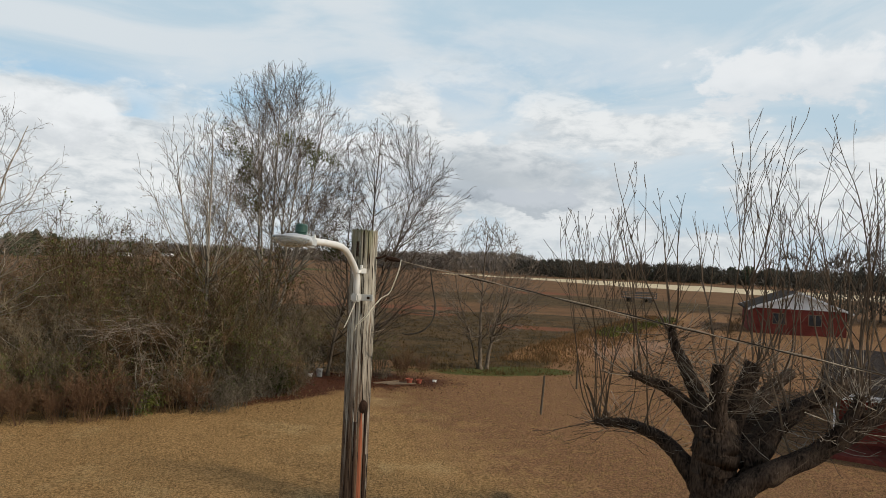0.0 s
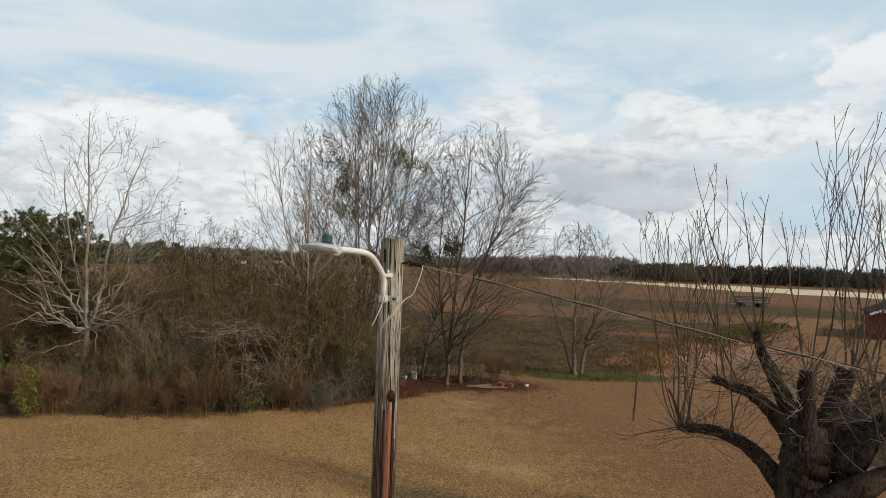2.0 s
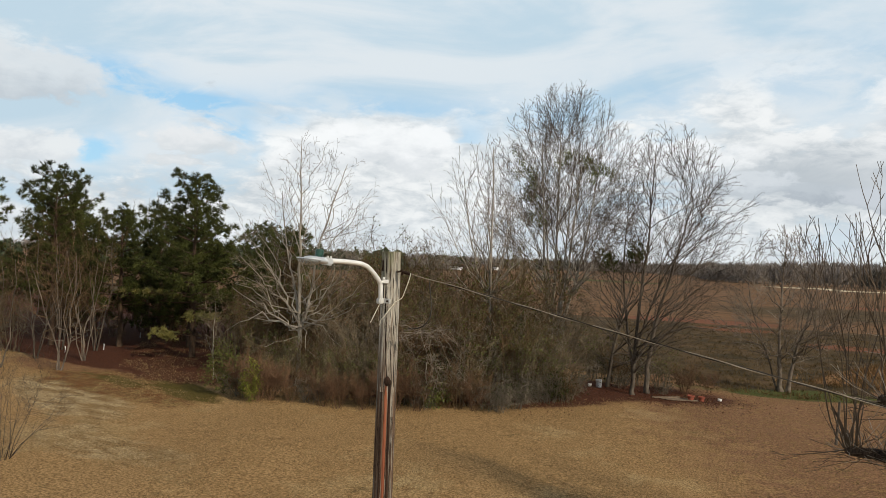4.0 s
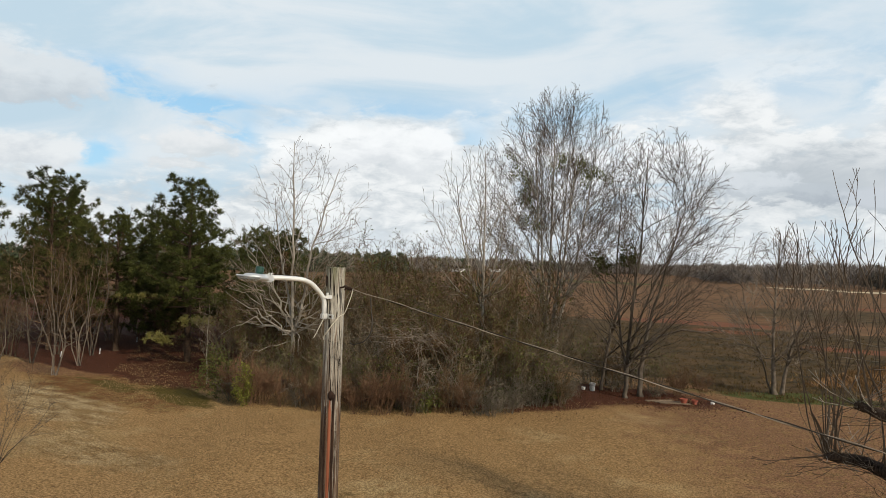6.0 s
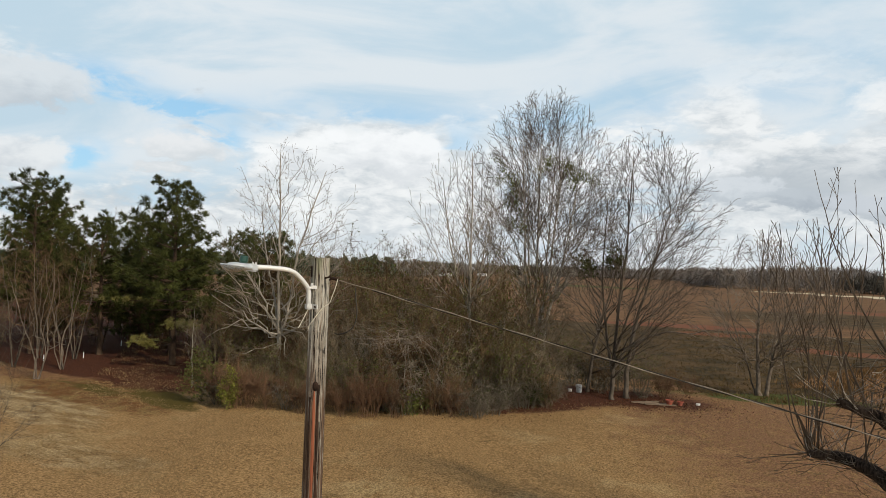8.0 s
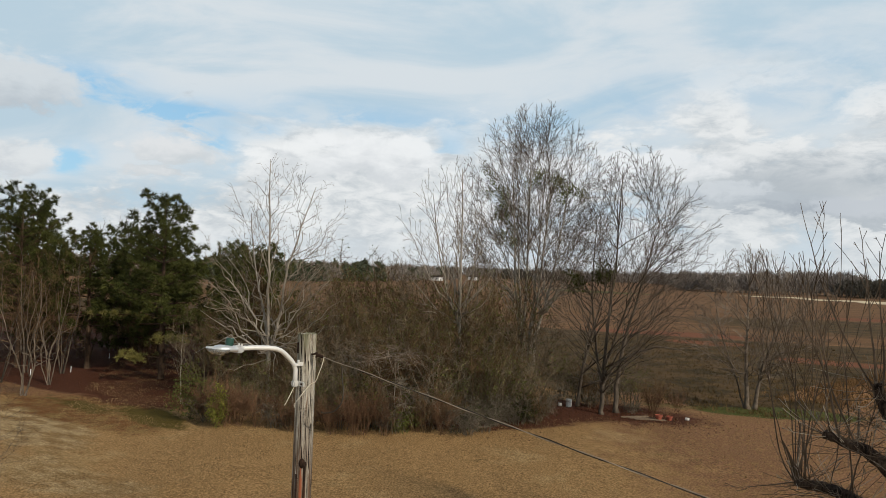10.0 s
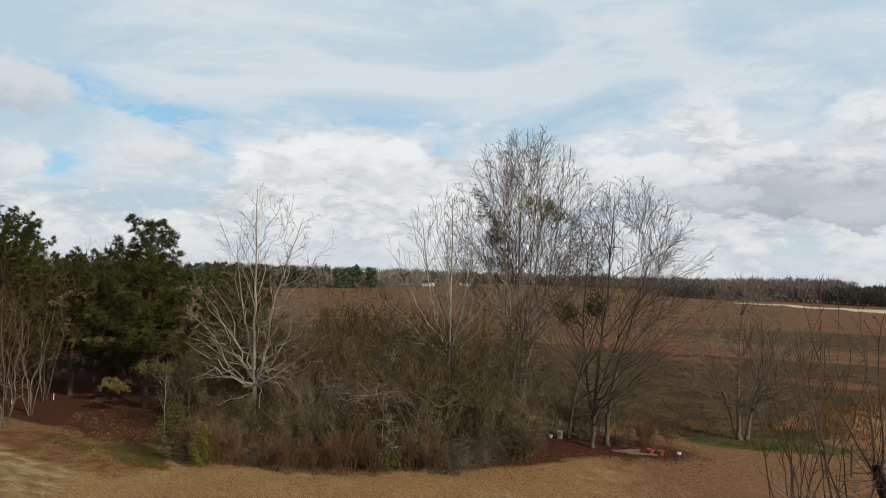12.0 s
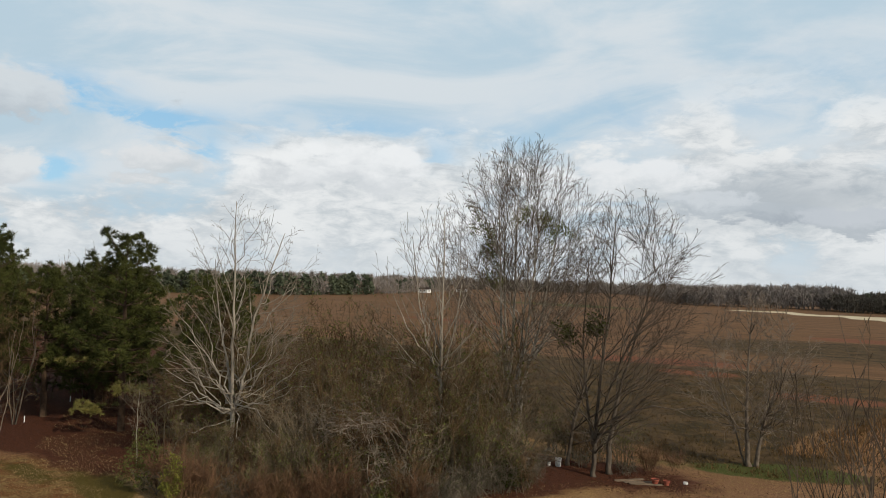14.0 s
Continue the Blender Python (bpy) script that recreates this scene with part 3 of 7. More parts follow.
def fan_tree(name, at, label, seed, profile, stem_list, bark, twig, shift=(0, 0), lean=(0, 0), spacing=(0.45, 0.32, 0.22), angle=(32, 38, 42), ratio=(0.42, 0.45, 0.5), first=(0.30, 0.2, 0.15), rise=(0.05, 0.10, 0.10), wander=(0.05, 0.07, 0.10), thin=0.0068, thick=0.03, group="", category="tree", cap=(4.5, 2.2, 0.8)):
    """A leafless tree: stems that fan out, with three orders of side branches kept inside a crown profile."""
    rng = np.random.default_rng(seed)
    zs, rs = np.array(profile, float).T
    root = thing(name, at, label, category, group)
    Vt, Ft, Vc, Fc = [], [], [], []

    def inside(p):
        f = (p[2] - zs[0]) / (zs[-1] - zs[0])
        if f > 1:
            return False
        q = math.hypot(p[0] - shift[0] - lean[0] * f, p[1] - shift[1] - lean[1] * f)
        return q < float(np.interp(p[2], zs, rs))

    def branch(p, d, ln, r, level):
        seg = (0.5, 0.35, 0.28, 0.22)[level]
        n = max(2 if level == 3 else 3, int(ln / seg))
        pts, rad = [np.array(p)], [r]
        v = np.array(d) / np.linalg.norm(d)
        w, up = (wander[0], wander[1], wander[2], wander[2])[level], (rise[0], rise[0], rise[1], rise[2])[level]
        for i in range(n):
            v = v + rng.normal(0, w, 3) + np.array((0, 0, up * 0.5))
            v /= np.linalg.norm(v)
            pts.append(pts[-1] + v * ln / n)
            rad.append(max(thin, r * (1 - 0.90 * ((i + 1) / n) ** 0.8)))
        sides = 8 if r > 0.07 else 6 if r > 0.04 else 4 if r > 0.015 else 3
        if r > thick:
            tube(Vt, Ft, pts, rad, sides)
        else:
            tube(Vc, Fc, pts, rad, sides, cap=False)
        if level == 3:
            return
        s, turn = first[level] * ln, rng.uniform(0, 6.28)
        while s < ln * 0.98:
            u = s / ln * n
            i = min(n - 1, int(u))
            q = pts[i] + (pts[i + 1] - pts[i]) * (u - i)
            dv = pts[i + 1] - pts[i]
            dv /= np.linalg.norm(dv)
            a = np.cross(dv, (0.3, 0.5, 0.81))
            a /= np.linalg.norm(a) + 1e-9
            c = np.cross(dv, a)
            turn += 2.4 + rng.normal(0, 0.5)
            th = radians(angle[level] + rng.normal(0, 9))
            nd = dv * math.cos(th) + (a * math.cos(turn) + c * math.sin(turn)) * math.sin(th)
            if nd[2] < -0.2 and rng.uniform() < 0.7:
                nd[2] *= -0.4
            f = s / ln
            cl = min(cap[level], ratio[level] * (ln * (1 - f) + 0.25 * ln)) * rng.uniform(0.6, 1.2)
            for _ in range(5):
                if inside(q + nd * cl):
                    break
                cl *= 0.72
            if cl > (0.5, 0.3, 0.12)[level]:
                here = rad[i] + (rad[i + 1] - rad[i]) * (u - i)
                branch(q, nd, cl, max(thin, min(here * 0.55, r * 0.40)), level + 1)
            s += spacing[level] * rng.uniform(0.6, 1.4)

    for base, d, r in stem_list:
        v = np.array(d, float) / np.linalg.norm(d)
        ln = max([1.0] + [s for s in np.arange(0.5, 25, 0.25) if inside(np.array(base) + (v + np.array((0, 0, rise[0] * 0.02 * s))) * s)])
        branch(base, v, ln * rng.uniform(0.92, 1.0), r, 0)
    mesh_object("trunk", Vt, Ft, bark, root, smooth=True)
    mesh_object("crown", Vc, Fc, twig, root)
    return root


def fan(rng, n, lo, hi, r, base=0.2, height=0.0, start=0.0):
    """n stems leaning lo to hi degrees out of one foot."""
    out = []
    for k in range(n):
        a = start + 2 * math.pi * k / n + rng.uniform(-0.4, 0.4)
        tl = radians(lo + (hi - lo) * ((k * 0.618) % 1))
        out.append(((math.cos(a) * base, math.sin(a) * base, height), (math.cos(a) * math.sin(tl), math.sin(a) * math.sin(tl), math.cos(tl)), r * rng.uniform(0.7, 1.1)))
    return out


def crown_tree(name, at, label, seed, profile, trunks, n, bark, twig, shift=(0, 0), start=(3, 8), drop=(0.9, 1.6), arch=(0.5, 0.35), low=0.0, spacing=(0.5, 0.28, 0.2), angle=(38, 40, 42), ratio=(0.34, 0.36, 0.4), wander=0.04, lift=0.06, thin=0.006, thick=0.017, r1=(0.022, 0.04), first=0.35, extra=(), group="", category="tree"):
    """A leafless tree: trunks, and limbs that reach from them to a rounded outline, with straight fine side branches."""
    rng = np.random.default_rng(seed)
    zs, rs = np.array(profile, float).T
    root = thing(name, at, label, category, group)
    Vt, Ft, Vc, Fc = [], [], [], []
    axis_xy = np.array(shift, float)

    def room(p):
        if p[2] > zs[-1]:
            return -1.0
        return float(np.interp(p[2], zs, rs)) - math.hypot(p[0] - axis_xy[0] * min(1, p[2] / zs[-2]), p[1] - axis_xy[1] * min(1, p[2] / zs[-2]))

    def draw(pts, rad):
        big = max(rad)
        if big > thick:
            cut = max(2, min(len(pts), sum(1 for q in rad if q > thick * 0.5) + 1))
            tube(Vt, Ft, pts[:cut], rad[:cut], 10 if big > 0.07 else 6 if big > 0.03 else 4)
            if cut < len(pts):
                tube(Vc, Fc, pts[cut - 1:], rad[cut - 1:], 3, cap=False)
        else:
            tube(Vc, Fc, pts, rad, 3, cap=False)

    def side_shoots(pts, rad, level, begin):
        seg = np.linalg.norm(np.diff(np.array(pts), axis=0), axis=1)
        cum = np.concatenate([[0], np.cumsum(seg)])
        ln = cum[-1]
        s, turn = begin * ln + rng.uniform(0, spacing[level]), rng.uniform(0, 6.28)
        while s < ln * 0.985:
            i = min(len(seg) - 1, int(np.searchsorted(cum, s, side="right")) - 1)
            u = (s - cum[i]) / max(seg[i], 1e-6)
            q = pts[i] + (pts[i + 1] - pts[i]) * u
            dv = (pts[i + 1] - pts[i]) / max(seg[i], 1e-6)
            a = np.cross(dv, (0.3, 0.5, 0.81))
            a /= np.linalg.norm(a) + 1e-9
            c = np.cross(dv, a)
            turn += 2.4 + rng.normal(0, 0.6)
            th = radians(angle[level] + rng.normal(0, 8))
            nd = dv * math.cos(th) + (a * math.cos(turn) + c * math.sin(turn)) * math.sin(th)
            away = np.array((q[0] - axis_xy[0], q[1] - axis_xy[1], 0.0))
            nd = nd + away / (np.linalg.norm(away) + 0.3) * 0.15
            nd[2] += lift * 2
            nd /= np.linalg.norm(nd)
            cl = max(0.22, ratio[level] * (ln - s) + 0.12 * ln) * rng.uniform(0.6, 1.25)
            cl = min(cl, (3.2, 1.3, 0.5)[level])
            for _ in range(4):
                if room(q + nd * cl) > -0.15 * rng.uniform(0, 1.6):
                    break
                cl *= 0.7
            if cl > (0.3, 0.16, 0.1)[level]:
                here = rad[i] + (rad[i + 1] - rad[i]) * u
                shoot(q, nd, cl, max(thin, here * 0.55), level + 1)
            s += spacing[level] * rng.uniform(0.55, 1.45)

    def shoot(p, d, ln, r, level):
        m = max(2, int(ln / (0.5, 0.4, 0.3, 0.2)[level]))
        pts, rad, v = [np.array(p, float)], [r], np.array(d, float)
        for i in range(m):
            v = v + rng.normal(0, wander * (1, 1, 1.6, 2)[level], 3) + np.array((0, 0, lift * 0.5))
            v /= np.linalg.norm(v)
            pts.append(pts[-1] + v * ln / m)
            rad.append(max(thin * 0.7, r * (1 - 0.85 * (i + 1) / m)))
        draw(pts, rad)
        if level < 3:
            side_shoots(pts, rad, level, 0.18)

    def bow(p0, p1, p2, r, begin):
        m = max(5, int(np.linalg.norm(np.array(p2) - np.array(p0)) / 0.55))
        pts, rad = [], []
        for i in range(m + 1):
            f = i / m
            q = np.array(p0) * (1 - f) ** 2 + np.array(p1) * 2 * f * (1 - f) + np.array(p2) * f * f
            pts.append(q + rng.normal(0, wander * 1.4, 3) * (f > 0) * (1 if i < m else 0.5))
            rad.append(max(thin, r * (1 - f) ** 0.85))
        draw(pts, rad)
        side_shoots(pts, rad, 0, begin)

    lines = []
    for line, ra, rb in trunks:
        L_ = [np.array(p, float) for p in line]
        pts, rad = [], []
        m = 4 * (len(L_) - 1)
        for i in range(m + 1):
            u = i / 4
            j = min(len(L_) - 2, int(u))
            f = u - j
            p0, p1, p2, p3 = L_[max(0, j - 1)], L_[j], L_[j + 1], L_[min(len(L_) - 1, j + 2)]
            q = 0.5 * ((2 * p1) + (p2 - p0) * f + (2 * p0 - 5 * p1 + 4 * p2 - p3) * f * f + (3 * p1 - p0 - 3 * p2 + p3) * f ** 3)
            pts.append(q + rng.normal(0, 0.02, 3) * (i > 0))
            rad.append(ra + (rb - ra) * (i / m) + (0.35 * ra if i == 0 else 0))
        draw(pts, rad)
        top = max(p[2] for p in pts)
        side_shoots(pts, rad, 0, min(0.9, max(0.0, (start[0] + 0.5 * (start[1] - start[0]) - pts[0][2]) / max(0.1, top - pts[0][2]))))
        lines.append((np.array(pts), rad))
    height = zs[-1] - zs[0]
    for k in range(n):
        f = (k + 0.5) / n
        ze = zs[0] + height * (low + (1 - low) * f ** 0.75)
        a = k * 2.39996 + rng.normal(0, 0.25)
        q = float(np.interp(ze, zs, rs)) * rng.uniform(0.72, 1.02)
        sh = axis_xy * min(1, ze / zs[-2])
        end = np.array((sh[0] + math.cos(a) * q, sh[1] + math.sin(a) * q, ze))
        li = int(rng.integers(len(lines))) if rng.uniform() < 0.35 else int(np.argmin([np.linalg.norm(p[len(p) // 2][:2] - end[:2]) for p, _ in lines]))
        pts, rad = lines[li]
        d = np.linalg.norm(pts[len(pts) // 2][:2] - end[:2])
        z0 = min(max(ze - max(0.8, d * rng.uniform(*drop)), start[0] + rng.uniform(0, 1.2)), start[1], pts[-1][2] - 0.1)
        z0 = max(z0, pts[0][2] + 0.3)
        i = int(np.argmin(np.abs(pts[:, 2] - z0)))
        p0 = pts[i]
        p1 = np.array((p0[0] + (end[0] - p0[0]) * arch[0], p0[1] + (end[1] - p0[1]) * arch[0], p0[2] + (end[2] - p0[2]) * arch[1]))
        bow(p0, p1, end, min(rad[i] * 0.62, rng.uniform(*r1)), first)
    for p0, p1, p2, r in extra:
        bow(p0, p1, p2, r, first)
    mesh_object("trunk", Vt, Ft, bark, root, smooth=True)
    mesh_object("crown", Vc, Fc, twig, root)
    return root


# ---- ground ----
def axis(near, far, fine, grow):
    """Coordinates that are dense between near[0] and near[1] and spread out to the horizon."""
    vals = list(np.arange(near[0], near[1] + fine, fine))
    s, v = fine, vals[-1]
    while v < far[1]:
        s *= grow
        v += s
        vals.append(v)
    s, v = fine, vals[0]
    while v > far[0]:
        s *= grow
        v -= s
        vals.insert(0, v)
    return np.array(vals)


def smooth(v, lo, hi):
    q = np.clip((v - lo) / (hi - lo), 0, 1)
    return q * q * (3 - 2 * q)


def bank_line(Y):
    """x of the grassy bank that crosses the pasture at depth Y."""
    return 4.6 + (Y - 44) * 0.47


def land(X, Y):
    """Height of the ground."""
    d = np.abs(X - bank_line(Y))
    berm = 0.55 * np.exp(-(d / 2.2) ** 2) * smooth(Y, 43, 50) * (1 - smooth(Y, 84, 100))
    rough = 0.05 * np.sin(X * 0.31 + 1.3) * np.sin(Y * 0.27) + 0.03 * np.sin(X * 0.83 + Y * 0.4)
    return berm + rough * smooth(np.hypot(X, Y), 4, 14)


def soft_oval(X, Y, x, y, rx, ry, turn=0.0):
    c, s = math.cos(radians(turn)), math.sin(radians(turn))
    u, v = (X - x) * c + (Y - y) * s, -(X - x) * s + (Y - y) * c
    return np.clip(1.5 - np.sqrt((u / rx) ** 2 + (v / ry) ** 2), 0, 1)


def build_ground():
    xs = axis((-45, 45), (-2600, 2600), 0.6, 1.12)
    ys = axis((5, 100), (-2600, 2600), 0.6, 1.10)
    X, Y = np.meshgrid(xs, ys)
    Z = land(X, Y)
    nx, ny = len(xs), len(ys)
    verts = np.stack([X, Y, Z], -1).reshape(-1, 3)
    i = np.arange(nx * ny).reshape(ny, nx)
    faces = np.stack([i[:-1, :-1], i[:-1, 1:], i[1:, 1:], i[1:, :-1]], -1).reshape(-1, 4)
    me = bpy.data.meshes.new("ground")
    me.from_pydata(verts.tolist(), [], faces.tolist())
    me.shade_smooth()
    me.materials.append(M_GROUND)
    wob = 1.3 * np.sin(X * 0.35) + 0.8 * np.sin(X * 0.9 + 2)
    left_of_bank = smooth(bank_line(Y) - X + wob, -4.0, 4.0)
    zones = {
        "soil": smooth(Y + wob, 86, 92) * np.maximum(left_of_bank, smooth(Y, 95, 120)),
        "swale": smooth(Y + wob, 39.5, 43) * (1 - smooth(Y, 86, 92)) * left_of_bank + 0.9 * soft_oval(X, Y, 22, 128, 34, 22),
        "straw": np.exp(-((X - bank_line(Y) - 0.5 + wob) / 2.2) ** 2) * smooth(Y, 43, 47) * (1 - smooth(Y, 88, 100)) * 0.85,
        "clay": 0.85 * soft_oval(X, Y, -9, 92, 11, 4.5, 6) + 0.8 * soft_oval(X, Y, -3.5, 82, 5, 3) + 0.7 * soft_oval(X, Y, -62, 150, 30, 5, -20) + 0.8 * soft_oval(X, Y, 8, 70, 5, 3) + 0.7 * soft_oval(X, Y, 20, 158, 12, 8),
        "green": 1.2 * soft_oval(X, Y, 4.2, 41.4, 3.4, 1.5, 10) + 0.5 * soft_oval(X, Y, -1.0, 40.0, 4.0, 1.2, 12) + soft_oval(X, Y, -80, 310, 45, 14, -20),
        "moss": soft_oval(X, Y, -22.6, 22.9, 3.4, 1.0, -22) + 0.75 * soft_oval(X, Y, -26.4, 22.6, 2.6, 0.6, -25) + 0.55 * soft_oval(X, Y, -29.5, 23.0, 2.6, 0.5, -20) + 0.5 * soft_oval(X, Y, -21.6, 16.4, 2.2, 0.35, 8) + 0.45 * soft_oval(X, Y, -17.4, 15.9, 1.8, 0.3, 4),
        "rust": 0.95 * soft_oval(X, Y, -25.0, 22.4, 5.2, 1.9, -22) + 0.6 * soft_oval(X, Y, -29.5, 21.4, 4.5, 1.4, -20),
        "palish": 0.75 * soft_oval(X, Y, -24.5, 18.6, 5.0, 2.0, -18) + 0.6 * soft_oval(X, Y, -17, 14.6, 5, 1.6, 0) + 0.5 * soft_oval(X, Y, -29.0, 20.0, 3.0, 1.2, -25),
        "litter": smooth(-28.5 - X + 0.25 * (Y - 28), 0, 3.5) * smooth(Y + 0.12 * (X + 34), 23.6, 25.4) * (1 - smooth(Y, 60, 70)) + soft_oval(X, Y, -27, 27.4, 5.8, 3.4, -15)
        + 0.72 * soft_oval(X, Y, -3.7, 36.3, 5.2, 2.6) + soft_oval(X, Y, -14, 31.0, 7.5, 4.0, 12) + soft_oval(X, Y, -8, 34, 2.5, 3),
        "path": 0.9 * soft_oval(X, Y, 13.7, 55.8, 9.0, 3.2, 55),
        "stubble": smooth(X * 0.72 + Y - 324 + 42 * smooth(X, 20, 62), 0, 6) * (1 - smooth(X * 0.72 + Y - 348 - 26 * smooth(X, 25, 80), 0, 10)) * smooth(X, -30, 6),
        "redgrass": smooth(X + 0.5 * (Y - 26), -13, 9) * 0.8 + 0.8 * soft_oval(X, Y, -32, 24.5, 7, 2.5),
    }
    for name, w in zones.items():
        a = me.attributes.new(name, "FLOAT", "POINT")
        a.data.foreach_set("value", np.clip(w, 0, 1).astype(np.float32).ravel())
    ob = new("ground", me)
    return tagged(ob, "dormant tan lawn merging into bare red-brown ploughed fields", "ground", kind="structure")


build_ground()


def hgt(x, y):
    return float(land(np.array(x, float), np.array(y, float)))


def build_lawn_blades():
    rng = np.random.default_rng(5)
    V, F = [], []
    n = 100000
    y = 13 + 27 * rng.uniform(size=n) ** 1.2
    x = rng.uniform(-1, 1, n) * (6 + y * 0.75) - 0.22 * y
    for px, py in zip(x, y):
        if px > 16 or (px < -5 - (34 - py) * 0.9 and py > 27 and px > -24) or noise.noise(Vector((px * 0.5, py * 0.5, 2))) < -0.25:
            continue
        z = hgt(px, py)
        a, h, w = rng.uniform(0, 6.28), rng.uniform(0.03, 0.08), 0.012
        dx, dy = math.cos(a), math.sin(a)
        k = len(V)
        lx, ly = rng.normal(0, 0.035, 2)
        V.extend(((px - dx * w, py - dy * w, z - 0.01), (px + dx * w, py + dy * w, z - 0.01), (px + lx, py + ly, z + h)))
        F.append((k, k + 1, k + 2))
    tagged(mesh_object("lawn_grass", V, F, M_BLADE), "short dry tan grass blades over the lawn", "grass", kind="stuff")


build_lawn_blades()


def build_weeds():
    rng = np.random.default_rng(15)
    V, F = [], []
    rough = [(rng.uniform(-16, 9), 40 + 46 * rng.uniform() ** 1.4, 0.16) for _ in range(5200)]
    spots = []
    for _ in range(4200):
        y = rng.uniform(45, 88)
        spots.append((bank_line(y) + rng.normal(0.6, 1.5), y, 0.26))
    spots += [(rng.uniform(10, 34), rng.uniform(40, 80), 0.10) for _ in range(2200)]
    for k_, (px, py, h) in enumerate(spots + rough):
        if k_ == len(spots):
            tagged(mesh_object("dry_weeds", V, F, M_WEED), "dry tan weeds on the grassy bank", "weeds", kind="stuff")
            V, F = [], []
        if px < -9 and py < 44:
            continue
        z = hgt(px, py)
        for _ in range(4):
            a = rng.uniform(0, 6.28)
            w, hh = 0.022, h * rng.uniform(0.5, 1.4)
            ox, oy = rng.normal(0, 0.09, 2)
            k = len(V)
            V.extend(((px + ox - math.cos(a) * w, py + oy - math.sin(a) * w, z - 0.02), (px + ox + math.cos(a) * w, py + oy + math.sin(a) * w, z - 0.02), (px + ox + rng.normal(0, 0.10), py + oy + rng.normal(0, 0.10), z + hh)))
            F.append((k, k + 1, k + 2))
    tagged(mesh_object("rough_grass", V, F, M_WEED_DARK), "dull olive-brown rough grass of the pasture", "grass", kind="stuff")


build_weeds()


def build_litter():
    rng = np.random.default_rng(6)
    V, F = [], []
    spots = ((-3.6, 36.4, 3.6, 2.4, 1500), (-27, 27.4, 4, 2, 700), (-34, 30, 6, 4, 250), (-9, 30.5, 3, 2.5, 400), (-3, 34.6, 4, 1.5, 220))
    pts = []
    for x, y, sx, sy, n in spots:
        for _ in range(n):
            px, py = rng.normal(x, sx * 0.6), rng.normal(y, sy * 0.6)
            pts.append(np.array((px, py, hgt(px, py) + 0.025)))
    leaves(rng, V, F, pts, 0.042)
    tagged(mesh_object("leaf_litter", V, F, M_LITTER), "brown fallen leaves scattered under the trees", "leaves", kind="stuff")


build_litter()


# ---- yard light pole ----
POLE = Vector((-0.015, 4.165, 0))
POLE_TOP = 6.545


